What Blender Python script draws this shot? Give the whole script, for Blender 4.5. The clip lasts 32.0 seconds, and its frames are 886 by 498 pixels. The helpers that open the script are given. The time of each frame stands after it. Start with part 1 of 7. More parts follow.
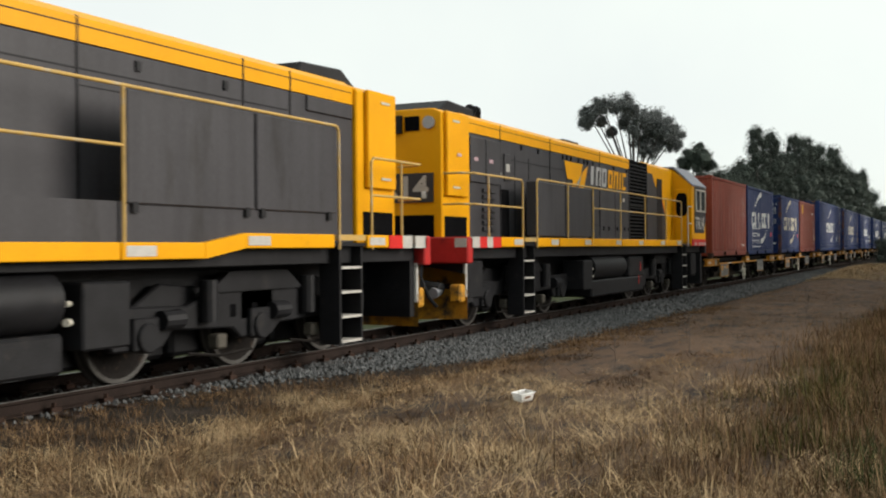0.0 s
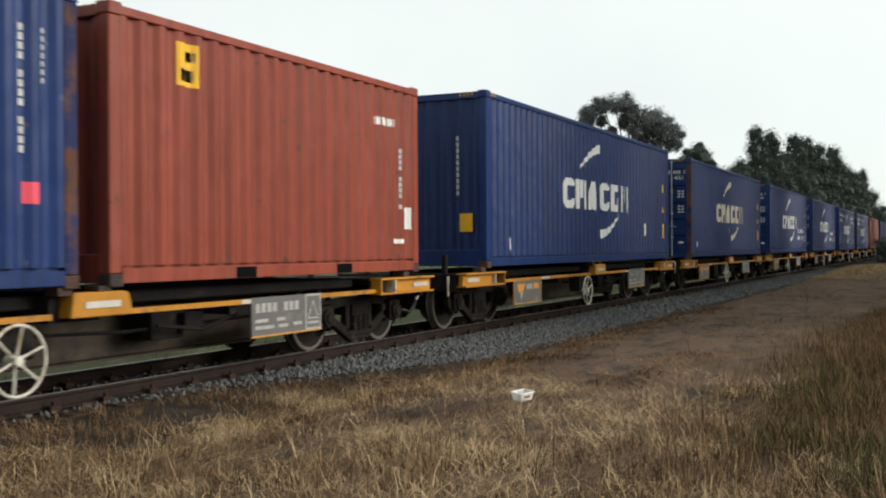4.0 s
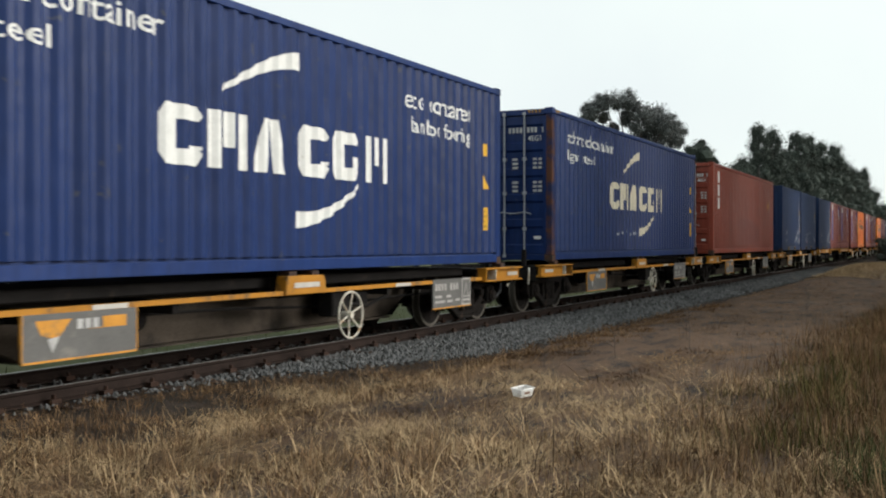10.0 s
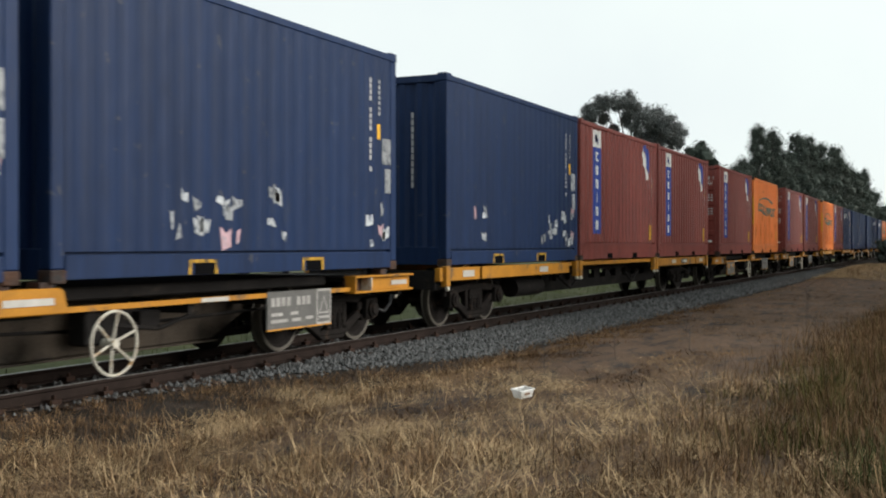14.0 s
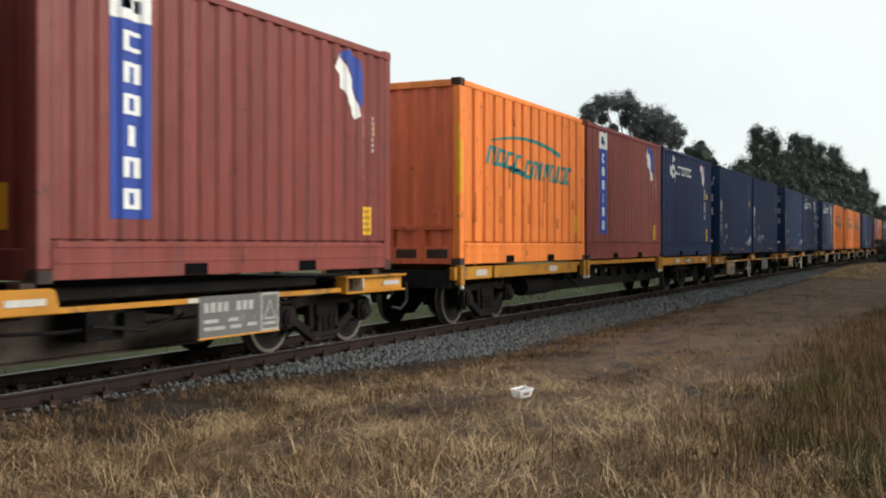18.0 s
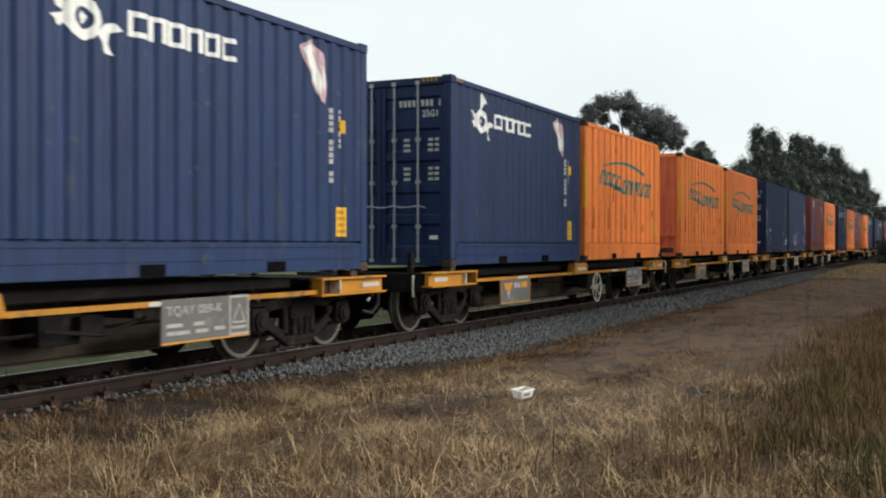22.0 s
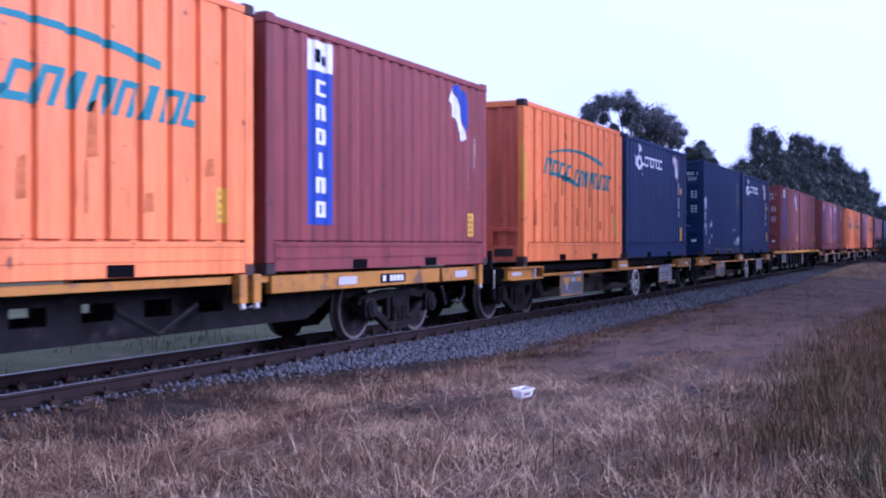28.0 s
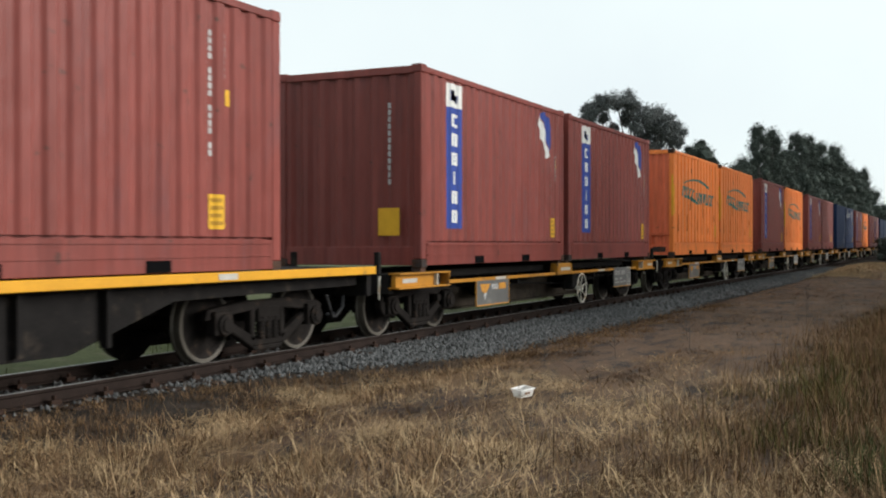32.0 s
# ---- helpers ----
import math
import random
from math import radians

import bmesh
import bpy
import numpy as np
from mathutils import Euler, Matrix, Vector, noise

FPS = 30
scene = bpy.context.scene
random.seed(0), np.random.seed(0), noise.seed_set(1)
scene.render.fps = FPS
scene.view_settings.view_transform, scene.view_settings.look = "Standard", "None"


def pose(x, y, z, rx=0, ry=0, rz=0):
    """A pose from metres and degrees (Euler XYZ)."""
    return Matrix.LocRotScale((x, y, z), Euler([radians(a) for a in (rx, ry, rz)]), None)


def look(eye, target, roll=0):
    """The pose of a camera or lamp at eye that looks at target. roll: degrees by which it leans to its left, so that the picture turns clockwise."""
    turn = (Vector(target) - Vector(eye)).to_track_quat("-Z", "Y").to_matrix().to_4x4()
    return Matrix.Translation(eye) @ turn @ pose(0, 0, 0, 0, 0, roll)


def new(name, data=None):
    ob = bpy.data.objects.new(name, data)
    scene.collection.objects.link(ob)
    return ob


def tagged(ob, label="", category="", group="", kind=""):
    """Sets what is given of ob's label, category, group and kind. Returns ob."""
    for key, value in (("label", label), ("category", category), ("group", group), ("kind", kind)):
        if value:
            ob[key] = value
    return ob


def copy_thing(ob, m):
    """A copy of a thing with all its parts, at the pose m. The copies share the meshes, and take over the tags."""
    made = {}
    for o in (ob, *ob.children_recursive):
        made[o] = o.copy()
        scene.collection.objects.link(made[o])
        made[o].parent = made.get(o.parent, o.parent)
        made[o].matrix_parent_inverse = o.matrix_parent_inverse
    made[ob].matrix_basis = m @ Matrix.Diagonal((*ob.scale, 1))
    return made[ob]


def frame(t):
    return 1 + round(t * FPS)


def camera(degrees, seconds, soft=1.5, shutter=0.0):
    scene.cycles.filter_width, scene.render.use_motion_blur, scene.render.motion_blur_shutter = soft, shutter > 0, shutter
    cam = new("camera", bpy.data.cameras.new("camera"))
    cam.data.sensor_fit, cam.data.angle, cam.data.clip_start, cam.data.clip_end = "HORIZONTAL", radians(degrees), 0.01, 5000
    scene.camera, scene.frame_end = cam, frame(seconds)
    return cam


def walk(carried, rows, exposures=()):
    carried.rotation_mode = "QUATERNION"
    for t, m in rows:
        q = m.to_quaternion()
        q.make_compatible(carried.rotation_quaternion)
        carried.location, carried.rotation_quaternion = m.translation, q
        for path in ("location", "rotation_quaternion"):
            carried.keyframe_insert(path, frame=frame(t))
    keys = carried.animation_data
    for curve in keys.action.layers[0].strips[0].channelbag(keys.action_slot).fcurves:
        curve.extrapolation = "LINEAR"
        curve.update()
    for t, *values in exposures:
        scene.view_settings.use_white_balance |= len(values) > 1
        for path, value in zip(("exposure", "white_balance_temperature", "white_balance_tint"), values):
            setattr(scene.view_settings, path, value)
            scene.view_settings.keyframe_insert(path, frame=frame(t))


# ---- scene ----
# The track runs along x at y = 0, the rails' tops lie at RAIL_TOP; the train comes towards the camera along -x.

# ---- camera ----
SWAY = [  # seconds, degrees up, degrees to its left, degrees of lean
    (0, 0.219, -0.043, -0.477), (0.5, 0.127, 0.024, -0.426), (1, 0.181, -0.004, -0.43), (1.5, 0.132, -0.013, -0.519), (2, 0.106, 0.027, -0.472), (2.5, 0.116, -0.017, -0.33),
    (3, 0.178, -0.045, -0.406), (3.5, 0.188, -0.053, -0.397), (5.5, 0.091, -0.043, -0.26), (6, 0.067, -0.027, -0.227), (6.5, 0.077, -0.034, -0.19), (7, 0.051, -0.022, -0.166),
    (7.5, 0.016, -0.005, -0.06), (8, 0, 0.004, -0.001), (8.5, -0.005, -0.001, -0.047), (9, -0.008, -0.001, -0.049), (9.5, -0.007, -0.001, -0.086), (10, -0.049, -0.004, -0.008),
    (10.5, -0.082, 0.042, 0.002), (11, -0.067, 0.047, 0.038), (11.5, -0.055, 0.001, 0.034), (12, -0.037, 0.007, -0.04), (12.5, 0, 0, 0), (13, -0.044, 0.047, 0.039),
    (13.5, -0.044, 0.043, 0.04), (14, 0.006, 0.004, 0.038), (14.5, -0.001, 0.008, 0.034), (16.5, -0.005, 0.021, 0.064), (17, -0.097, 0.121, 0.055), (17.5, -0.001, 0.004, 0.033),
    (18, -0.001, -0.039, 0.008), (18.5, 0.002, -0.031, -0.015), (19, 0, 0, 0), (19.5, 0.019, -0.005, -0.051), (20, 0, 0, 0), (20.5, 0.046, -0, -0),
    (21, 0.042, -0.019, 0.003), (21.5, 0.001, 0.004, -0.008), (22, 0.026, 0, 0.011), (22.5, -0, -0.039, 0), (23, 0.029, -0.031, -0.02), (23.5, -0.045, -0.004, 0.017),
    (24, 0, 0, 0), (24.5, 0.029, -0.007, 0.012), (25, 0.002, -0.003, 0.038), (25.5, -0.001, -0.004, 0.004), (27.5, 0, 0, 0), (28, -0.003, -0, -0.004),
    (28.5, -0.021, 0.001, 0.037), (29, -0.004, 0.004, -0.025), (29.5, -0.006, -0.028, -0.065), (30, -0.046, 0.004, -0), (30.5, -0.046, 0.004, -0), (31, -0.017, -0.001, -0.07),
    (31.5, -0.022, -0.001, -0.059), (32, -0.021, -0.001, -0.066),
]
cam = camera(45.06, 32.0, soft=2.05, shutter=0.12)
BASE = look((0, -8.04, 1.2), (9.021, -3.7255, 1.2 - 10 * 0.0042))
WARM = (0.0, 6500, 10)
NEUTRAL = (0.0, 6300, 10)
COOL = (0.0, 6150, 10)
VIOLET = (0.15, 4500, 53)
HALF = (0.1, 5350, 27)
TINTS = [(0.0, WARM), (2.5, WARM), (5.5, NEUTRAL), (18.6, NEUTRAL), (18.77, VIOLET), (19.03, VIOLET), (19.1, NEUTRAL), (23.03, NEUTRAL), (23.2, VIOLET),
         (23.45, HALF), (23.7, HALF), (24.0, HALF), (24.2, VIOLET), (24.4, NEUTRAL), (27.7, NEUTRAL), (27.87, HALF), (28.0, VIOLET),
         (28.13, VIOLET), (28.3, HALF), (28.47, NEUTRAL), (29.5, COOL), (32.0, COOL)]
walk(cam, [(t, BASE @ pose(0, 0, 0, up, left, lean)) for t, up, left, lean in SWAY],
     [(t, e, k, m) for t, (e, k, m) in TINTS])

# ---- sky and sun ----
world = bpy.data.worlds.new("overcast_sky")
scene.world = world
world.use_nodes = True
wn, wl = world.node_tree.nodes, world.node_tree.links
bg = wn["Background"]
sky = wn.new("ShaderNodeTexSky")
sky.sky_type = "NISHITA"
sky.sun_disc = False
sky.sun_elevation, sky.sun_rotation = radians(21), radians(158)
cloudy = wn.new("ShaderNodeMix")
cloudy.data_type = "RGBA"
coord = wn.new("ShaderNodeTexCoord")
clouds = wn.new("ShaderNodeTexNoise")
clouds.inputs["Scale"].default_value = 2.2
clouds.inputs["Detail"].default_value = 5
ramp = wn.new("ShaderNodeValToRGB")
ramp.color_ramp.elements[0].position, ramp.color_ramp.elements[0].color = 0.35, (9.4, 9.95, 9.7, 1)
ramp.color_ramp.elements[1].position, ramp.color_ramp.elements[1].color = 0.62, (10.4, 11.0, 10.3, 1)
cloudy.inputs[0].default_value = 0.88
wl.new(coord.outputs["Generated"], clouds.inputs["Vector"])
wl.new(clouds.outputs[0], ramp.inputs[0])
wl.new(sky.outputs[0], cloudy.inputs[6])
wl.new(ramp.outputs[0], cloudy.inputs[7])
wl.new(cloudy.outputs[2], bg.inputs[0])
bg.inputs[1].default_value = 0.1
sun = new("sun", bpy.data.lights.new("sun", "SUN"))
sun.data.energy, sun.data.angle, sun.data.color = 4.0, radians(32), (1.0, 0.93, 0.84)
sun.matrix_world = look((15, -38, 16), (0, 0, 0))


# ---- materials ----
def material(name, colour, rough=0.6, metal=0.0, vary=0.25, scale=6.0, fine=60.0, second=None, amount=0.35, bump=0.0, each=0.0,
             island=0.0, stretch=(1, 1, 1), spots=None, dents=0.0, gloss=None, streak=0.0):
    """A surface of one colour with blotches and grain; second is a colour of stains or wear that covers part of it."""
    m = bpy.data.materials.new(name)
    m.use_nodes = True
    n, l = m.node_tree.nodes, m.node_tree.links
    p = n["Principled BSDF"]
    p.inputs["Roughness"].default_value, p.inputs["Metallic"].default_value = rough, metal
    p.inputs["Specular IOR Level"].default_value = gloss or (0.1 if rough > 0.62 else 0.3)
    c = n.new("ShaderNodeTexCoord")
    mp = n.new("ShaderNodeMapping")
    mp.inputs["Scale"].default_value = stretch
    l.new(c.outputs["Object"], mp.inputs["Vector"])
    big, small = n.new("ShaderNodeTexNoise"), n.new("ShaderNodeTexNoise")
    for t, s in ((big, scale), (small, fine)):
        t.inputs["Scale"].default_value, t.inputs["Detail"].default_value = s, 4
        l.new(mp.outputs[0], t.inputs["Vector"])
    add = n.new("ShaderNodeMath")
    add.operation = "ADD"
    l.new(big.outputs[0], add.inputs[0])
    l.new(small.outputs[0], add.inputs[1])
    r = n.new("ShaderNodeMapRange")
    r.inputs["From Min"].default_value, r.inputs["From Max"].default_value = 0.65, 1.35
    r.inputs["To Min"].default_value, r.inputs["To Max"].default_value = 1 - vary, 1 + vary
    l.new(add.outputs[0], r.inputs["Value"])
    value = r.outputs[0]
    for source, output, share in (("ShaderNodeObjectInfo", "Random", each), ("ShaderNodeNewGeometry", "Random Per Island", island)):
        if share:
            o = n.new(source)
            q = n.new("ShaderNodeMapRange")
            q.inputs["To Min"].default_value, q.inputs["To Max"].default_value = 1 - share, 1 + share
            l.new(o.outputs[output], q.inputs["Value"])
            mul = n.new("ShaderNodeMath")
            mul.operation = "MULTIPLY"
            l.new(value, mul.inputs[0])
            l.new(q.outputs[0], mul.inputs[1])
            value = mul.outputs[0]
    if streak:
        runs, thin = n.new("ShaderNodeTexNoise"), n.new("ShaderNodeMapping")
        thin.inputs["Scale"].default_value = (1, 1, 0.05)
        runs.inputs["Scale"].default_value, runs.inputs["Detail"].default_value = 7.0, 5
        l.new(c.outputs["Object"], thin.inputs["Vector"])
        l.new(thin.outputs[0], runs.inputs["Vector"])
        q, mul = n.new("ShaderNodeMapRange"), n.new("ShaderNodeMath")
        q.inputs["From Min"].default_value, q.inputs["From Max"].default_value = 0.3, 0.7
        q.inputs["To Min"].default_value, q.inputs["To Max"].default_value = 1 - streak, 1 + streak
        mul.operation = "MULTIPLY"
        l.new(runs.outputs[0], q.inputs["Value"])
        l.new(value, mul.inputs[0])
        l.new(q.outputs[0], mul.inputs[1])
        value = mul.outputs[0]
    base = n.new("ShaderNodeMix")
    base.data_type = "RGBA"
    base.inputs[6].default_value = (*colour, 1)
    base.inputs[7].default_value = (*(second or colour), 1)
    if second:
        stain = n.new("ShaderNodeTexNoise")
        stain.inputs["Scale"].default_value, stain.inputs["Detail"].default_value = scale * 0.8 + 1.3, 7
        stain.inputs["Roughness"].default_value = 0.65
        l.new(mp.outputs[0], stain.inputs["Vector"])
        e = n.new("ShaderNodeMapRange")
        e.inputs["From Min"].default_value, e.inputs["From Max"].default_value = 0.72 - amount * 0.5, 0.82 - amount * 0.4
        l.new(stain.outputs[0], e.inputs["Value"])
        l.new(e.outputs[0], base.inputs[0])
    else:
        base.inputs[0].default_value = 0
    colour_out = base.outputs[2]
    if spots:
        speck = n.new("ShaderNodeTexNoise")
        speck.inputs["Scale"].default_value, speck.inputs["Detail"].default_value = 7.0, 3
        l.new(c.outputs["Object"], speck.inputs["Vector"])
        cut = n.new("ShaderNodeMapRange")
        cut.inputs["From Min"].default_value, cut.inputs["From Max"].default_value = 0.69, 0.74
        cut.inputs["To Max"].default_value = 0.75
        l.new(speck.outputs[0], cut.inputs["Value"])
        over = n.new("ShaderNodeMix")
        over.data_type = "RGBA"
        over.inputs[7].default_value = (*spots, 1)
        l.new(cut.outputs[0], over.inputs[0])
        l.new(colour_out, over.inputs[6])
        colour_out = over.outputs[2]
    tone = n.new("ShaderNodeVectorMath")
    tone.operation = "SCALE"
    l.new(colour_out, tone.inputs[0])
    l.new(value, tone.inputs["Scale"])
    l.new(tone.outputs[0], p.inputs["Base Color"])
    if dents:
        soft = n.new("ShaderNodeTexNoise")
        soft.inputs["Scale"].default_value, soft.inputs["Detail"].default_value = 2.6, 2
        l.new(c.outputs["Object"], soft.inputs["Vector"])
        b = n.new("ShaderNodeBump")
        b.inputs["Strength"].default_value, b.inputs["Distance"].default_value = dents, 0.12
        l.new(soft.outputs[0], b.inputs["Height"])
        l.new(b.outputs[0], p.inputs["Normal"])
    if bump:
        b = n.new("ShaderNodeBump")
        b.inputs["Strength"].default_value, b.inputs["Distance"].default_value = bump, 0.02
        l.new(small.outputs[0], b.inputs["Height"])
        l.new(b.outputs[0], p.inputs["Normal"])
    return m


def glass(name, tint=(0.6, 0.66, 0.68)):
    m = bpy.data.materials.new(name)
    m.use_nodes = True
    p = m.node_tree.nodes["Principled BSDF"]
    p.inputs["Base Color"].default_value = (*tint, 1)
    p.inputs["Roughness"].default_value, p.inputs["Transmission Weight"].default_value, p.inputs["IOR"].default_value = 0.04, 0.85, 1.33
    return m


PAINT = dict(rough=0.4, vary=0.17, scale=0.9, fine=14, stretch=(1, 1, 0.22), each=0.12, dents=0.11, gloss=0.24, streak=0.16)
DULL = {**PAINT, "rough": 0.5, "gloss": 0.19, "dents": 0.07}
RED = material("oxide_red_paint", (0.1903, 0.0405, 0.02349), second=(0.1539, 0.05022, 0.03402), amount=0.25, spots=(0.0567, 0.0324, 0.0243), **PAINT)
WINE = material("faded_maroon_paint", (0.172, 0.0435, 0.035), second=(0.140, 0.047, 0.044), amount=0.3, spots=(0.0567, 0.0324, 0.0243), **PAINT)
NAVY = material("ocean_blue_paint", (0.0066, 0.0215, 0.090), second=(0.028, 0.040, 0.075), amount=0.12, spots=(0.0567, 0.06075, 0.0729), **PAINT)
DOMESTIC = material("dull_dark_blue_paint", (0.0062, 0.0190, 0.060), second=(0.026, 0.033, 0.050), amount=0.16, spots=(0.0567, 0.06075, 0.0729), **DULL)
SLATE = material("slate_blue_paint", (0.0105, 0.0235, 0.068), second=(0.034, 0.042, 0.060), amount=0.24, spots=(0.0567, 0.06075, 0.0729), **DULL)
ORANGE = material("bright_orange_paint", (0.73, 0.205, 0.045), second=(0.42, 0.120, 0.036), amount=0.2, spots=(0.0567, 0.0324, 0.0243), **PAINT)
# Ends of the orange containers: redder and darker than the sides.
ORANGE_END = material("redder_darker_end_orange", (0.56, 0.125, 0.055), second=(0.36, 0.09, 0.045), amount=0.25, spots=(0.06, 0.035, 0.025), **PAINT)
PATCHED = material("darker_red_repaint", (0.135, 0.026, 0.016), rough=0.45, vary=0.15, scale=2, gloss=0.3)
RUST = material("rusty_edges", (0.06, 0.034, 0.024), rough=0.8, vary=0.5, scale=5, second=(0.035, 0.033, 0.033), amount=0.5)
WHITE = material("white_lettering", (0.5994, 0.6075, 0.5832), vary=0.12, scale=9, second=(0.405, 0.3888, 0.3402), amount=0.18)
CREAM = material("yellowed_lettering", (0.5508, 0.5022, 0.3807), vary=0.15, second=(0.2835, 0.2268, 0.1458), amount=0.22)
PAPER = material("torn_white_sticker", (0.34, 0.36, 0.375), vary=0.35, scale=14, second=(0.11, 0.125, 0.15), amount=0.5, island=0.4, each=0.35)
CODE = material("worn_white_codes", (0.3726, 0.3726, 0.3645), vary=0.25, scale=9)
STICKER = material("yellow_sticker", (0.6075, 0.3402, 0.0162), vary=0.12, second=(0.2835, 0.162, 0.0162), amount=0.2)
POCKET = material("worn_yellow_edging", (0.42, 0.235, 0.014), vary=0.3, scale=9, second=(0.03, 0.028, 0.02), amount=0.55)
LABEL_INK = material("brown_black_print", (0.34, 0.18, 0.012), vary=0.3, scale=20)
RUSTY_BLUE = material("rust_streaked_blue_paint", (0.0162, 0.0243, 0.06885), rough=0.7, vary=0.3, scale=3, second=(0.0891, 0.0405, 0.0243), amount=0.55)
PINK = material("red_sticker", (0.6075, 0.0648, 0.0972), vary=0.1)
PINK_PAPER = material("faded_pink_sticker", (0.405, 0.2673, 0.2916), vary=0.3, scale=12, second=(0.243, 0.243, 0.2835), amount=0.35)
TEAL = material("green_blue_lettering", (0.01296, 0.162, 0.162), vary=0.2, second=(0.081, 0.1458, 0.1215), amount=0.25)
BANNER = material("blue_banner_paint", (0.0162, 0.04455, 0.243), vary=0.15)
GALV = material("dull_galvanised_steel", (0.30, 0.31, 0.33), rough=0.45, metal=0.2, vary=0.2)
# Near-black with the shade of pockets, slots, wells and openings painted in.
GAP = material("hollow_shade_black", (0.0045, 0.0045, 0.005), rough=0.95, vary=0.3, gloss=0.02)
YELLOW = material("wagon_yellow_paint", (0.3483, 0.1499, 0.0081), vary=0.25, scale=3, second=(0.1053, 0.0648, 0.0324), amount=0.36, each=0.12)
LOCO_YELLOW = material("locomotive_yellow_paint", (0.648, 0.2957, 0.00162), rough=0.42, vary=0.09, scale=2, second=(0.4698, 0.2187, 0.0081), amount=0.16, gloss=0.14)
LOCO_GREY = material("locomotive_dark_grey_paint", (0.043, 0.0412, 0.0445), rough=0.45, vary=0.22, scale=1.6, second=(0.030, 0.0283, 0.0283), amount=0.3, stretch=(1, 1, 0.3), gloss=0.2, streak=0.12)
BRIGHT_EDGE = material("bright_wagon_yellow_paint", (0.56, 0.275, 0.012), rough=0.5, vary=0.15, scale=3, second=(0.17, 0.10, 0.04), amount=0.22)
LOCO_RED = material("signal_red_paint", (0.5022, 0.01782, 0.01458), rough=0.4, vary=0.1)
# Signal red darkened, the beam's recess shading put into the colour.
BEAM_RED = material("shaded_red_beam_paint", (0.34, 0.014, 0.012), rough=0.45, vary=0.3, scale=2, second=(0.11, 0.0105, 0.009), amount=0.4)
ROOF_GREY = material("cab_roof_grey_paint", (0.15, 0.155, 0.18), rough=0.5, vary=0.1)
# Dark steel, blackened further to paint in the shade below the containers.
FRAME = material("shade_dark_underframe_steel", (0.0105, 0.0096, 0.0092), rough=0.75, vary=0.5, scale=4, second=(0.030, 0.024, 0.019), amount=0.3, gloss=0.08)
LOCO_BLACK = material("oily_black_running_gear", (0.0105, 0.0105, 0.0118), rough=0.5, vary=0.5, scale=4, second=(0.022, 0.020, 0.019), amount=0.25, gloss=0.18)
LOCO_RIM = material("dark_locomotive_rims", (0.034, 0.031, 0.027), rough=0.6, vary=0.3, scale=7)
BOGIE = material("grimy_bogie_castings", (0.0125, 0.0108, 0.0098), rough=0.75, vary=0.5, scale=5, second=(0.045, 0.031, 0.022), amount=0.3, gloss=0.06)
DUSTY = material("dust_brown_spine_steel", (0.050, 0.041, 0.032), rough=0.85, vary=0.4, scale=1.5, second=(0.026, 0.022, 0.019), amount=0.4, gloss=0.08)
TREAD = material("worn_wheel_steel", (0.066, 0.059, 0.047), rough=0.55, metal=0.15, vary=0.3, scale=7)
RAIL = material("rusty_rail_web", (0.019, 0.0128, 0.0105), rough=0.8, vary=0.4, scale=4)
CLIP = material("rust_brown_fastenings", (0.034, 0.0205, 0.0155), rough=0.85, vary=0.4, scale=8)
SHINE = material("polished_rail_head", (0.22, 0.21, 0.20), rough=0.42, metal=0.8, vary=0.25)
BOARD = material("grey_number_board", (0.09315, 0.09153, 0.08748), rough=0.55, vary=0.2, scale=4, second=(0.1458, 0.1377, 0.1255), amount=0.3)
BOARD_CODE = material("weathered_board_lettering", (0.2916, 0.2835, 0.2673), vary=0.3, scale=7)
RAIL_YELLOW = material("worn_handrail_paint", (0.4212, 0.2673, 0.0729), rough=0.5, vary=0.2, scale=3, second=(0.3402, 0.3078, 0.243), amount=0.38)
BOARD_EDGE = material("orange_board_edge", (0.4455, 0.2025, 0.0243), vary=0.2, scale=5, second=(0.2025, 0.1215, 0.0486), amount=0.35)
PLOUGH = material("grimy_plough_yellow", (0.40, 0.19, 0.011), rough=0.6, vary=0.4, scale=1.6, second=(0.030, 0.022, 0.014), amount=0.46)
PLOUGH_BRIGHT = material("scuffed_plough_yellow", (0.4212, 0.1944, 0.00972), rough=0.55, vary=0.3, scale=5, second=(0.081, 0.0486, 0.0162), amount=0.4)
PALE = material("pale_grey_lettering", (0.3402, 0.3402, 0.3321), vary=0.2)
HANDWHEEL = material("white_painted_iron", (0.4536, 0.4293, 0.3645), vary=0.2, scale=8, second=(0.243, 0.1377, 0.0486), amount=0.36)
REFLECTOR = material("white_reflective_tape", (0.405, 0.3888, 0.3564), rough=0.35, vary=0.18, scale=8)
RUBBER = material("black_rubber_hose", (0.016, 0.016, 0.017), rough=0.6)
PANE = glass("cab_window_glass", (0.16, 0.18, 0.19))
SOIL = material("dry_ground", (0.092, 0.060, 0.040), rough=0.95, vary=0.42, scale=0.7, fine=20, second=(0.034, 0.030, 0.028), amount=0.46, bump=0.8, stretch=(1, 2.2, 1))
VERGE = material("green_verge", (0.070, 0.080, 0.036), rough=0.95, vary=0.35, scale=0.5, fine=18, second=(0.105, 0.098, 0.06), amount=0.4, bump=0.5)
ROAD = material("pale_asphalt", (0.16, 0.155, 0.145), rough=0.9, vary=0.15, scale=1.5, fine=70)
BALLAST = material("grey_ballast_bed", (0.027, 0.022, 0.018), rough=0.95, vary=0.45, scale=3, fine=24, second=(0.04, 0.031, 0.025), amount=0.4, bump=1.0)
STONES = material("blue_grey_crushed_stone", (0.088, 0.090, 0.090), rough=0.9, vary=0.2, island=0.42)
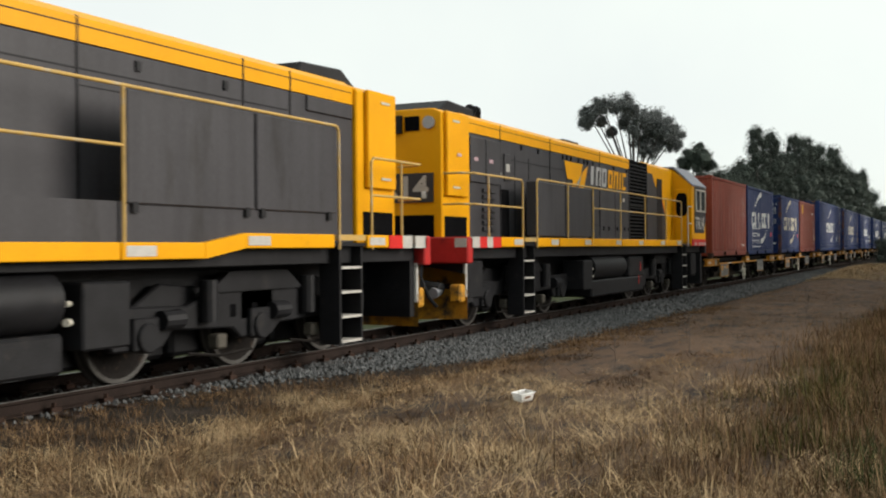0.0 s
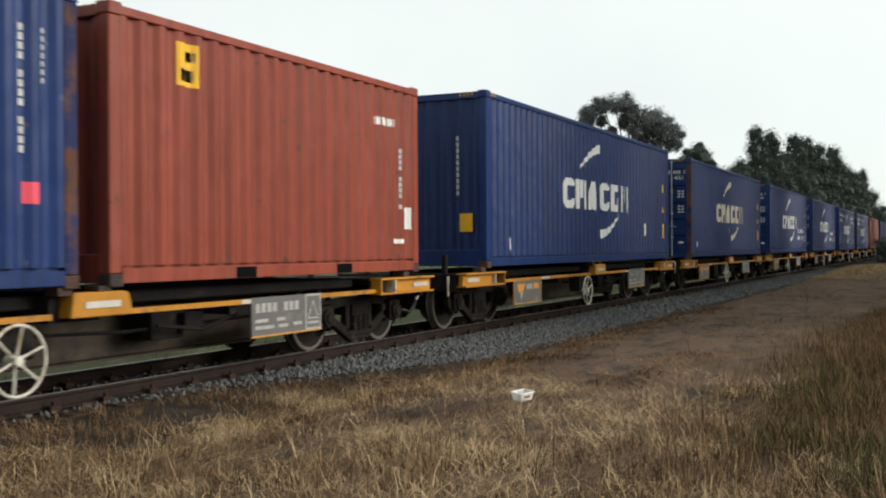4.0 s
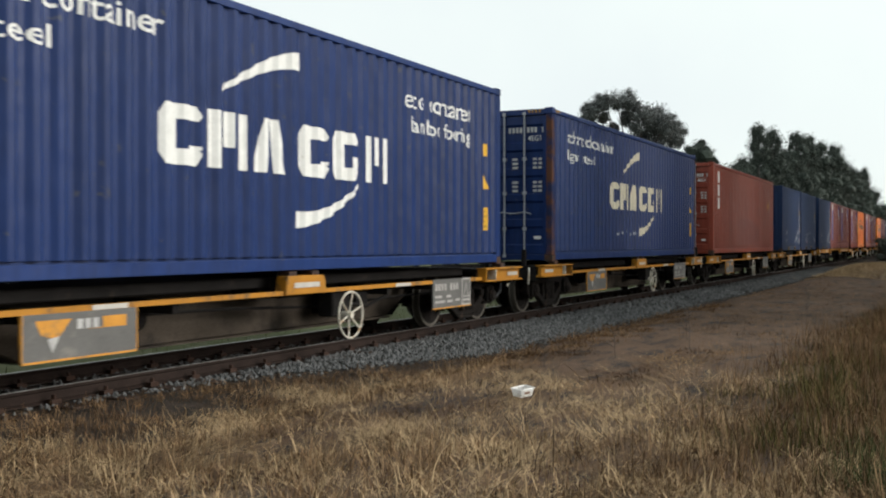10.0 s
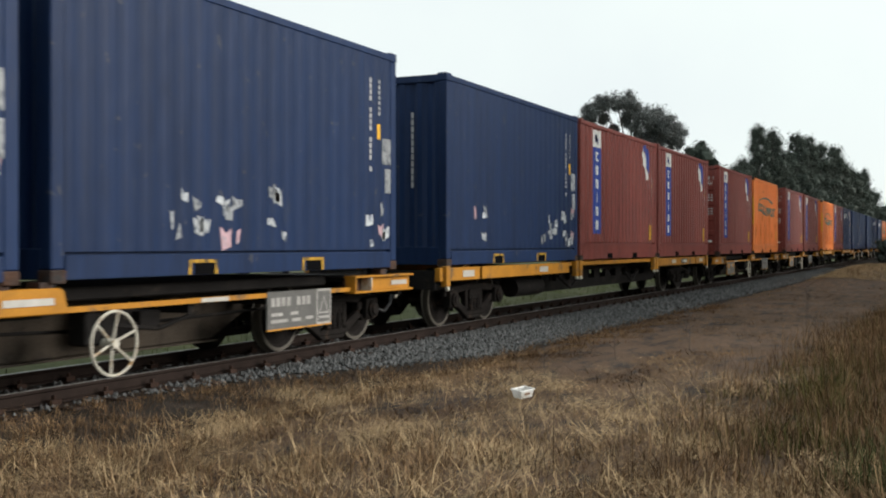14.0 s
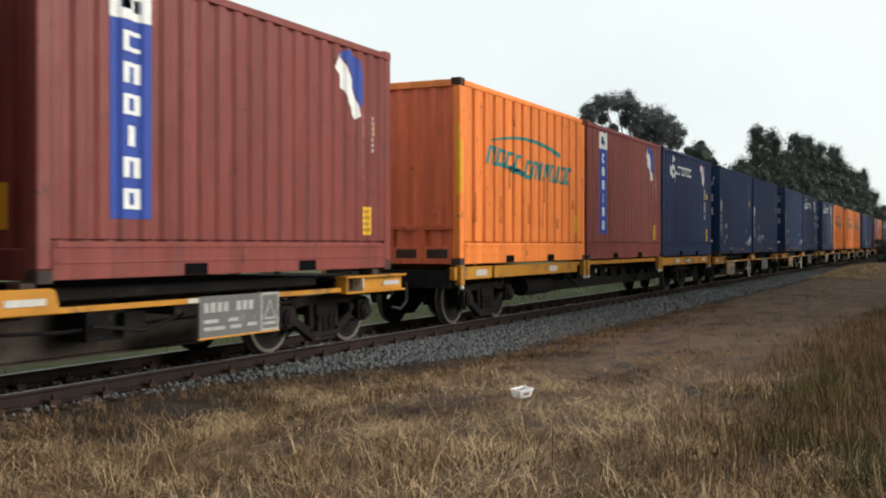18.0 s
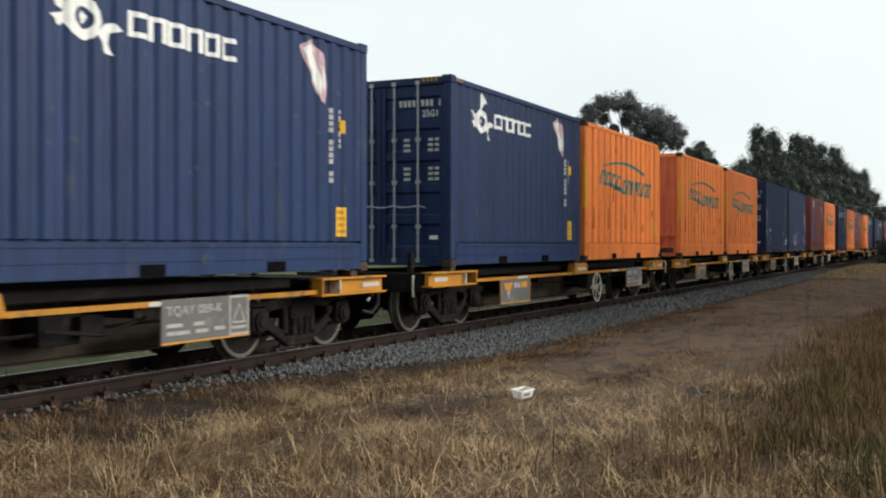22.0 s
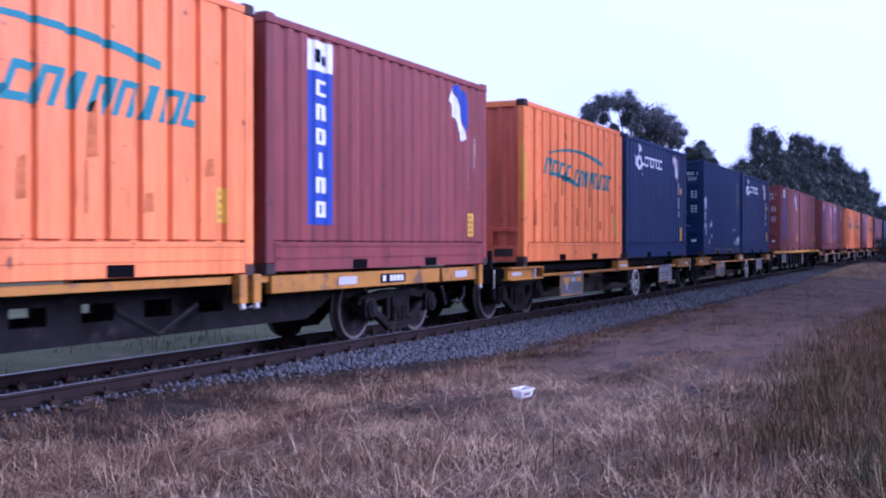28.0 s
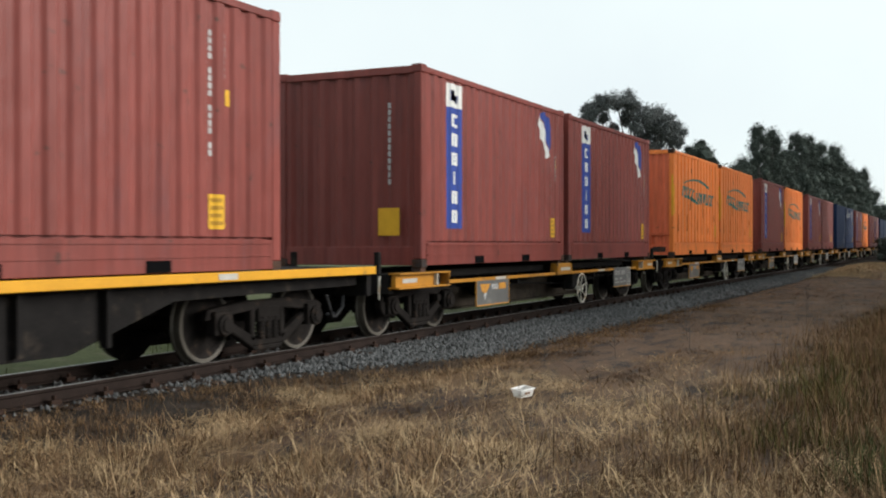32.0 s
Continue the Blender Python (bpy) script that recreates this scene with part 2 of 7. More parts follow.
TIMBER = material("weathered_sleeper", (0.0385, 0.0266, 0.021), rough=0.9, vary=0.35, scale=4, fine=50, stretch=(4, 0.5, 1))
STRAW = material("dry_straw_grass", (0.176, 0.112, 0.060), rough=0.8, vary=0.3, scale=1.6, island=0.6, second=(0.078, 0.046, 0.025), amount=0.5)
PALE_STRAW = material("bleached_straw", (0.345, 0.248, 0.140), rough=0.8, vary=0.25, scale=1.3, island=0.5, second=(0.155, 0.100, 0.055), amount=0.5)
RANK = material("orange_brown_grass", (0.132, 0.078, 0.038), rough=0.8, vary=0.3, scale=1.2, island=0.6, second=(0.066, 0.041, 0.022), amount=0.5)
TALL = material("olive_brown_grass", (0.082, 0.068, 0.021), rough=0.8, vary=0.3, scale=1.0, island=0.55, second=(0.042, 0.048, 0.013), amount=0.5)
STREAK = material("brown_rust_streak", (0.46, 0.135, 0.034), rough=0.7, vary=0.4, scale=9, island=0.25)
VERGE_BLADES = material("dull_green_blades", (0.105, 0.120, 0.052), rough=0.8, vary=0.2, island=0.3)
GREEN = material("green_grass_blades", (0.050, 0.062, 0.020), rough=0.7, vary=0.2, island=0.4)
BARK = material("pale_gum_bark", (0.09, 0.08, 0.075), rough=0.9, vary=0.3, scale=2)
GUM = material("grey_green_gum_leaves", (0.110, 0.120, 0.118), rough=0.6, vary=0.2, scale=0.4, island=0.25)
PINE = material("dark_conifer_foliage", (0.050, 0.062, 0.052), rough=0.7, vary=0.25, scale=0.2, island=0.15)
HILL = material("distant_blue_hill", (0.20, 0.25, 0.30), rough=1, vary=0.1, scale=0.004, fine=0.05)
WALL = material("pale_house_wall", (0.62, 0.60, 0.55), vary=0.08)
TILES = material("grey_house_roof", (0.16, 0.15, 0.15), vary=0.2)
FOAM = material("white_polystyrene", (0.78, 0.78, 0.76), rough=0.7, vary=0.06)
GRIME = material("brown_food_stain", (0.18, 0.10, 0.06), vary=0.3)


# ---- mesh helpers ----
def box(bm, x0, x1, y0, y1, z0, z1):
    v = [bm.verts.new(p) for p in ((x0, y0, z0), (x1, y0, z0), (x1, y1, z0), (x0, y1, z0), (x0, y0, z1), (x1, y0, z1), (x1, y1, z1), (x0, y1, z1))]
    for f in ((3, 2, 1, 0), (4, 5, 6, 7), (0, 1, 5, 4), (1, 2, 6, 5), (2, 3, 7, 6), (3, 0, 4, 7)):
        bm.faces.new([v[i] for i in f])


def prism(bm, outline, y0, y1):
    """A plate whose outline of (x, z) points, anticlockwise as seen from -y, reaches from y0 to y1."""
    a = [bm.verts.new((x, y0, z)) for x, z in outline]
    b = [bm.verts.new((x, y1, z)) for x, z in outline]
    bm.faces.new(a)
    bm.faces.new(b[::-1])
    for i in range(len(a)):
        j = (i + 1) % len(a)
        bm.faces.new((a[j], a[i], b[i], b[j]))


def profile(bm, outline, x0, x1):
    """A bar along x whose section is an outline of (y, z) points."""
    a = [bm.verts.new((x0, y, z)) for y, z in outline]
    b = [bm.verts.new((x1, y, z)) for y, z in outline]
    bm.faces.new(a[::-1])
    bm.faces.new(b)
    for i in range(len(a)):
        j = (i + 1) % len(a)
        bm.faces.new((a[i], a[j], b[j], b[i]))


def rod(bm, p, q, r, n=10, r2=None):
    p, q = Vector(p), Vector(q)
    side = (q - p).to_track_quat("Z", "Y").to_matrix()
    ring = [side @ Vector((math.cos(2 * math.pi * i / n), math.sin(2 * math.pi * i / n), 0)) for i in range(n)]
    a = [bm.verts.new(p + d * r) for d in ring]
    b = [bm.verts.new(q + d * (r if r2 is None else r2)) for d in ring]
    bm.faces.new(a[::-1])
    bm.faces.new(b)
    for i in range(n):
        j = (i + 1) % n
        bm.faces.new((a[i], a[j], b[j], b[i]))


def pipe(bm, points, r, n=8):
    for p, q in zip(points, points[1:]):
        rod(bm, p, q, r, n)


def lathe(bm, outline, n=28, axis="y"):
    """Turns an outline of (radius, place on the axis) round y."""
    rings = []
    for r, y in outline:
        rings.append([bm.verts.new((r * math.cos(2 * math.pi * i / n), y, r * math.sin(2 * math.pi * i / n))) for i in range(n)])
    for a, b in zip(rings, rings[1:]):
        for i in range(n):
            j = (i + 1) % n
            bm.faces.new((a[i], a[j], b[j], b[i]))
    bm.faces.new(rings[0][::-1])
    bm.faces.new(rings[-1])


def mesh_of(name, bm, mat, bevel=0.0, smooth=False):
    bmesh.ops.recalc_face_normals(bm, faces=bm.faces)
    if bevel:
        bmesh.ops.bevel(bm, geom=[e for e in bm.edges if len(e.link_faces) == 2 and e.calc_face_angle() > 0.5], offset=bevel, segments=1, affect="EDGES")
    me = bpy.data.meshes.new(name)
    bm.to_mesh(me)
    bm.free()
    me.materials.append(mat)
    if smooth:
        me.shade_smooth()
        me.set_sharp_from_angle(angle=radians(40))
    return me


def part(name, bm, mat, parent, label="", bevel=0.0, smooth=False, at=None):
    ob = new(name, mesh_of(name, bm, mat, bevel, smooth))
    ob.parent = parent
    if at is not None:
        ob.matrix_basis = at
    return tagged(ob, label=label)


def boxes(name, items, mat, parent, label="", bevel=0.0):
    bm = bmesh.new()
    for b in items:
        box(bm, *b)
    return part(name, bm, mat, parent, label, bevel)


def singly(name, items, mat, parent, label="", bevel=0.0):
    """One part for each box."""
    return [boxes(name, [b], mat, parent, label, bevel=bevel) for b in items]


def thing(name, label, category, group="", at=None):
    ob = new(name)
    ob.empty_display_size = 0.3
    if at is not None:
        ob.matrix_basis = at
    return tagged(ob, label=label, category=category, group=group)


def from_arrays(name, verts, faces, mat):
    me = bpy.data.meshes.new(name)
    me.from_pydata(verts.tolist() if isinstance(verts, np.ndarray) else verts, [], faces.tolist() if isinstance(faces, np.ndarray) else faces)
    me.materials.append(mat)
    me.validate()
    return me


def lettering(text, width, height, bold=0.0):
    """A flat mesh of words in the built-in font, in x and z from 0, fitted to a width and a height."""
    cu = bpy.data.curves.new("words", "FONT")
    cu.body, cu.offset, cu.resolution_u = text, bold, 3
    ob = new("words", cu)
    dg = bpy.context.evaluated_depsgraph_get()
    me = bpy.data.meshes.new_from_object(ob.evaluated_get(dg))
    bpy.data.objects.remove(ob)
    bm = bmesh.new()
    bm.from_mesh(me)
    bpy.data.meshes.remove(me)
    xs, ys = [v.co.x for v in bm.verts], [v.co.y for v in bm.verts]
    for v in bm.verts:
        v.co = Vector(((v.co.x - min(xs)) / (max(xs) - min(xs)) * width, 0, (v.co.y - min(ys)) / (max(ys) - min(ys)) * height))
    return bm


def shift(bm, x, y, z):
    for v in bm.verts:
        v.co += Vector((x, y, z))
    return bm


def patch(bm, points):
    """A flat shape in x and z."""
    return bm.faces.new([bm.verts.new((x, 0, z)) for x, z in points])


def band(bm, points):
    """A curved stroke: points of (x, z, thickness)."""
    up = [bm.verts.new((x, 0, z + w / 2)) for x, z, w in points]
    lo = [bm.verts.new((x, 0, z - w / 2)) for x, z, w in points]
    for i in range(len(up) - 1):
        bm.faces.new((lo[i], lo[i + 1], up[i + 1], up[i]))


STROKES = {"ring": ((0, 1, 0, 0.2), (0, 1, 0.8, 1), (0, 0.3, 0.2, 0.8), (0.7, 1, 0.2, 0.8)),
           "arch": ((0, 0.32, 0, 1), (0.68, 1, 0, 0.8), (0.32, 1, 0.8, 1)),
           "hook": ((0, 0.3, 0, 1), (0.3, 1, 0, 0.22), (0.3, 1, 0.78, 1)),
           "post": ((0.25, 0.75, 0, 1),)}


def blocky(bm, kind, x, z, w, h, slant=0.0, drop=0.0):
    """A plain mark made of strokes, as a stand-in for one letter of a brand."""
    for a, b, c, d in STROKES[kind]:
        patch(bm, [(x + a * w + slant * c * h, z + c * h - drop * a), (x + b * w + slant * c * h, z + c * h - drop * b), (x + b * w + slant * d * h, z + d * h - drop * b), (x + a * w + slant * d * h, z + d * h - drop * a)])


def tagged_part(name, bm, mat, parent, label=""):
    return tagged(part(name, bm, mat, parent, label), kind="stuff")


# ---- containers ----
HALF_W = 1.219
SHORT, LONG = 6.14, 12.34
SPREAD = 1.0147  # spacing of the loads on a wagon
ISO = dict(flat=0.072, slope=0.062, inner=0.070, depth=0.040, sill=0.16)
DEEP = dict(flat=0.110, slope=0.046, inner=0.080, depth=0.034, sill=0.355)
WIDE = dict(flat=0.300, slope=0.022, inner=0.075, depth=0.050, sill=0.355)
FINE = dict(flat=0.090, slope=0.050, inner=0.070, depth=0.0035, sill=0.24)


def ribs(a, b, flat, slope, inner, depth, **rest):
    """Break points (place, depth) of a corrugated sheet from a to b."""
    pitch = flat + 2 * slope + inner
    count = max(1, int((b - a - flat) / pitch))
    stretch = (b - a) / (count * pitch + flat)
    out, x = [(a, 0.0)], a
    for i in range(count):
        for step, d in ((flat, 0.0), (slope, depth), (inner, depth), (slope, 0.0)):
            x += step * stretch
            out.append((x, d))
    out.append((b, 0.0))
    return out


class Box:
    """One container: an Empty at the middle of its base with its parts, and marks that follow the ribs of its side."""

    def __init__(self, label, long, high, paint, style, left="doors", group="", letter=WHITE, posts=None):
        self.L, self.H, self.paint = long, high, paint
        self.root = thing("shipping_container", label, "container", group)
        h = long / 2
        self.breaks = ribs(-h + 0.16, h - 0.16, **style)
        sill = style["sill"]
        top = high - 0.11
        r = self.root
        for y, s in ((-HALF_W, 1), (HALF_W, -1)):
            bm = bmesh.new()
            rows = [[bm.verts.new((x, y + s * (d + 0.012), z)) for x, d in self.breaks] for z in (sill + 0.03, top)]
            for i in range(len(rows[0]) - 1):
                f = (rows[0][i], rows[0][i + 1], rows[1][i + 1], rows[1][i])
                bm.faces.new(f if s > 0 else f[::-1])
            ob = part("side_wall", bm, paint, r)
            if s < 0:
                ob.data.flip_normals()
            boxes("bottom_rail", [(-h + 0.16, h - 0.16, *sorted((y, y + s * 0.06)), 0.03, sill)], paint, r, bevel=0.006)
            boxes("rail_groove", [(-h + 0.16, h - 0.16, *sorted((y + s * 0.07, y + s * 0.09)), sill - 0.02, sill + 0.06)], paint, r)
            boxes("top_rail", [(-h + 0.16, h - 0.16, *sorted((y, y + s * 0.06)), top, high - 0.025)], paint, r, bevel=0.008)
            if sill > 0.3:
                if s > 0:
                    boxes("sill_step", [(-h + 0.2, h - 0.2, y - 0.010, y + 0.05, 0.172, 0.192)], paint, r)
                boxes("sill_ledge", [(-h + 0.2, h - 0.2, *sorted((y - s * 0.012, y + s * 0.05)), sill - 0.045, sill - 0.004)], paint, r)
        if high > 2.8 and paint in (NAVY, SLATE):
            bm = bmesh.new()
            for k in range(4):
                box(bm, -h + 0.19 + 0.06 * k, -h + 0.22 + 0.06 * k, -HALF_W - 0.003, -HALF_W + 0.01, high - 0.08, high - 0.035)
                box(bm, -h, -h + 0.01, -HALF_W + 0.24 + 0.07 * k, -HALF_W + 0.275 + 0.07 * k, high - 0.09, high - 0.035)
            tagged(part("height_stripes", bm, LABEL_INK, r, "dull yellow dashes that mark its height"), kind="stuff")
        boxes("roof", [(-h + 0.06, h - 0.06, -HALF_W + 0.062, HALF_W - 0.062, high - 0.06, high - 0.03)], paint, r)
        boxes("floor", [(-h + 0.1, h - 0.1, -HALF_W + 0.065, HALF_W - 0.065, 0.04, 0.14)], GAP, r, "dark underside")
        for x in (-h, h):
            for y in (-HALF_W, HALF_W):
                sx, sy = (1 if x < 0 else -1), (1 if y < 0 else -1)
                boxes("corner_post", [(*sorted((x, x + sx * 0.158)), *sorted((y + sy * 0.003, y + sy * 0.13)), 0.12, high - 0.12)], posts or paint, r, bevel=0.012)
                for z in (0, high - 0.118):
                    boxes("corner_casting", [(*sorted((x - sx * 0.004, x + sx * 0.174)), *sorted((y - sy * 0.003, y + sy * 0.16)), z, z + 0.118)], RUST if z == 0 or paint is ORANGE else paint, r, bevel=0.01)
        # Fork pockets are flush black sheets, their inner shade put into the colour.
        boxes("fork_pocket", [(a - 0.18, a + 0.18, -HALF_W - 0.004, -HALF_W + 0.03, 0.035, 0.15) for a in (-1.02,)], GAP, r)
        boxes("fork_pocket", [(a - 0.18, a + 0.18, -HALF_W - 0.004, -HALF_W + 0.03, 0.035, 0.15) for a in (1.02,)], GAP, r)
        if long > 8:
            for o in [c for c in r.children if c.name.startswith("fork")]:
                bpy.data.objects.remove(o)
        (self.doors if left == "doors" else self.front)(-h, 1)
        (self.front if left == "doors" else self.back)(h, -1)

    def front(self, x, s):
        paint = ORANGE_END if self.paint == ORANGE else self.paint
        bm = bmesh.new()
        pts = ribs(-HALF_W + 0.13, HALF_W - 0.13, **ISO)
        rows = [[bm.verts.new((x + s * (0.03 + d), y, z)) for y, d in pts] for z in (0.3, self.H - 0.12)]
        for i in range(len(pts) - 1):
            f = (rows[0][i + 1], rows[0][i], rows[1][i], rows[1][i + 1])
            bm.faces.new(f if s > 0 else f[::-1])
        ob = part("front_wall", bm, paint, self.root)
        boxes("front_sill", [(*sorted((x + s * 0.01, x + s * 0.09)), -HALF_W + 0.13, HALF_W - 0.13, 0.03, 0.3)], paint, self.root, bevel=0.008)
        boxes("front_header", [(*sorted((x + s * 0.006, x + s * 0.09)), -HALF_W + 0.13, HALF_W - 0.13, self.H - 0.13, self.H - 0.02)], self.paint, self.root, bevel=0.008)
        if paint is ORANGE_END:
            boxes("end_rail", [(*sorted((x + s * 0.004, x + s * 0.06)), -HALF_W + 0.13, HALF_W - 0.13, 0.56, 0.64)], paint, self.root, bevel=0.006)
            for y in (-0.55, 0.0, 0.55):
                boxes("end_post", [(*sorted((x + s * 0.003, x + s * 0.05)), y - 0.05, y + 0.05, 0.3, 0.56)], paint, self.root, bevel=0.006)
            # Recesses are flat dark brown sheets on the end sill.
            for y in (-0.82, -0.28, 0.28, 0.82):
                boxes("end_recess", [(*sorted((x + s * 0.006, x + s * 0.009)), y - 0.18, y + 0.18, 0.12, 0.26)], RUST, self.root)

    def back(self, x, s):
        boxes("door_end", [(*sorted((x + s * 0.02, x + s * 0.07)), -HALF_W + 0.13, HALF_W - 0.13, 0.1, self.H - 0.05)], self.paint, self.root)

    def doors(self, x, s):
        H, r = self.H, self.root
        boxes("door_sill", [(x + 0.004, x + 0.10, -HALF_W + 0.16, HALF_W - 0.16, 0.02, 0.13)], self.paint, r, bevel=0.008)
        boxes("door_header", [(x + 0.004, x + 0.10, -HALF_W + 0.16, HALF_W - 0.16, H - 0.13, H - 0.02)], self.paint, r, bevel=0.008)
        for y0, y1 in ((-HALF_W + 0.135, -0.008), (0.008, HALF_W - 0.135)):
            bm = bmesh.new()
            step = (H - 0.16 - 0.32) / 5
            prof = [(0.14, 0.0)]
            for k in range(5):
                z = 0.30 + k * step
                prof += [(z, 0.0), (z + 0.03, 0.032), (z + step - 0.16, 0.032), (z + step - 0.12, 0.0)]
            prof.append((H - 0.14, 0.0))
            for (za, da), (zb, db) in zip(prof, prof[1:]):
                v = [bm.verts.new((x + 0.045 + da, y1 - 0.07, za)), bm.verts.new((x + 0.045 + da, y0 + 0.07, za)),
                     bm.verts.new((x + 0.045 + db, y0 + 0.07, zb)), bm.verts.new((x + 0.045 + db, y1 - 0.07, zb))]
                bm.faces.new(v)
            for a, b in ((y0, y0 + 0.07), (y1 - 0.07, y1)):
                box(bm, x + 0.03, x + 0.08, a, b, 0.14, H - 0.14)
            door = part("door", bm, self.paint, r)
            for y in ((-0.65, -0.24) if y0 < -0.1 else (0.155, 0.58)):
                bm = bmesh.new()
                rod(bm, (x + 0.012, y, 0.07), (x + 0.012, y, H - 0.07), 0.017, 8)
                for z in (0.1, 0.62, 1.3, 1.95, H - 0.1):
                    box(bm, x - 0.006, x + 0.045, y - 0.036, y + 0.036, z - 0.03, z + 0.03)
                part("lock_rod", bm, GALV, door, "galvanised locking rod")
                bm = bmesh.new()
                pipe(bm, [(x - 0.012, y - 0.14, 0.90), (x, y, 0.94), (x - 0.012, y + 0.16, 0.91), (x - 0.012, y + 0.30, 0.915)], 0.012, 6)
                part("handle", bm, GALV, door)
            for z in (0.35, 0.95, 1.7, H - 0.4):
                ye = y0 if y0 < -0.1 else y1
                boxes("hinge", [(x + 0.01, x + 0.05, ye - 0.05, ye + 0.05, z - 0.06, z + 0.06)], self.paint, door)

    def mark(self, name, bm, mat, label="", proud=0.004):
        """Lays a flat mesh with x from the left end and z from the base on the ribbed side."""
        h = self.L / 2
        for v in bm.verts:
            v.co.x -= h
        lo, hi = min(v.co.x for v in bm.verts), max(v.co.x for v in bm.verts)
        for x, d in self.breaks:
            if lo < x < hi:
                bmesh.ops.bisect_plane(bm, geom=bm.verts[:] + bm.edges[:] + bm.faces[:], plane_co=(x, 0, 0), plane_no=(1, 0, 0))
        xs, ds = [b[0] for b in self.breaks], [b[1] for b in self.breaks]
        for v in bm.verts:
            v.co.y = -HALF_W + 0.012 + float(np.interp(v.co.x, xs, ds)) - proud
        ob = part(name, bm, mat, self.root, label)
        if ob.data.polygons and ob.data.polygons[0].normal.y > 0:
            ob.data.flip_normals()
        return ob

    def rects(self, name, items, mat, label=""):
        bm = bmesh.new()
        for x0, x1, z0, z1 in items:
            patch(bm, [(x0, z0), (x1, z0), (x1, z1), (x0, z1)])
        ob = tagged(self.mark(name, bm, mat, label), kind="stuff" if len(items) > 1 else "")
        if name == "yellow_label" and len(items) == 1 and items[0][3] - items[0][2] > 0.3:
            x0, x1, z0, z1 = items[0]
            bars = bmesh.new()
            for k in range(4):
                z = z0 + (z1 - z0) * (0.12 + 0.22 * k)
                patch(bars, [(x0 + 0.03, z), (x1 - 0.03 - 0.02 * (k % 2), z), (x1 - 0.03 - 0.02 * (k % 2), z + 0.04), (x0 + 0.03, z + 0.04)])
            tagged(self.mark("label_print", bars, LABEL_INK, proud=0.008), kind="stuff")
        return ob

    def words(self, text, x, z, width, height, mat=WHITE, bold=0.006):
        whole = shift(lettering(text, width, height, bold), x, 0, z)
        left = set(whole.verts)
        while left:
            island, rim = set(), [left.pop()]
            while rim:
                v = rim.pop()
                island.add(v)
                near = [e.other_vert(v) for e in v.link_edges]
                rim += [o for o in near if o in left]
                left -= set(near)
            one, twin = bmesh.new(), {}
            for v in island:
                twin[v] = one.verts.new(v.co)
            for f in {f for v in island for f in v.link_faces}:
                one.faces.new([twin[v] for v in f.verts])
            self.mark("letter", one, mat)
        whole.free()

    def end_bars(self, rows, mat=CODE, name="code_print"):
        """Bars of lettering on the end wall: (y0, y1, z0, z1)."""
        bm = bmesh.new()
        x = -self.L / 2 + 0.024
        for y0, y1, z0, z1 in rows:
            bm.faces.new([bm.verts.new(p) for p in ((x, y1, z0), (x, y0, z0), (x, y0, z1), (x, y1, z1))])
        return tagged(part(name, bm, mat, self.root), kind="stuff" if len(rows) > 1 else "")

    def door_codes(self):
        rnd = random.Random(int(self.H * 100))
        H, rows = self.H, []
        for k in range(10):
            y = -1.05 + k * 0.075
            if k not in (1, 5):
                rows.append((y, y + 0.05, H - 0.46, H - 0.36))
        for z in (1.32, 1.40, 1.48, 1.76, 1.84, 1.92):
            rows += [(-1.0, -0.94 + 0.02 * rnd.random(), z, z + 0.045), (-0.90, -0.82, z, z + 0.045), (-0.55 + 0.05 * rnd.random(), -0.40, z, z + 0.045)]
        self.end_bars(rows)
        bm = shift(lettering("45G1" if self.L > 8 and H > 2.8 else "22G1" if H < 2.8 else "25G1", 0.26, 0.1, 0.004), -0.3, 0, H - 0.62)
        for v in bm.verts:
            v.co = Vector((-self.L / 2 + 0.022, -1.02 - v.co.x, v.co.z))
        part("lettering", bm, WHITE, self.root)
        self.end_bars([(-0.98, -0.84, 0.42, 0.48)], WHITE, "data_plate")
        self.end_bars([(0.72, 0.92, 1.28, 1.52)], BOARD, "grey_plate")
        self.end_bars([(0.30, 0.46, 1.32, 1.50)], CODE, "approval_plate")
        if self.paint is not DOMESTIC:
            bm = bmesh.new()
            x = -self.L / 2 + 0.024
            bm.faces.new([bm.verts.new(p) for p in ((x, 0.92, 1.72), (x, 0.70, 1.72), (x, 0.81, 1.93))])
            part("warning_label", bm, STICKER, self.root, "yellow triangular label")

    def side_code(self, x, z0, z1, two=True, mat=CODE):
        """Upright number bars near the end of the side."""
        items, z = [], z1
        while z > z0:
            items.append((x, x + 0.05, z - 0.06, z))
            z -= 0.078 if len(items) % 4 else 0.15
        if two:
            items += [(x + 0.24, x + 0.275, z1 - 0.045 - 0.07 * k, z1 - 0.07 * k) for k in range(7)]
        self.rects("code_print", items, mat)

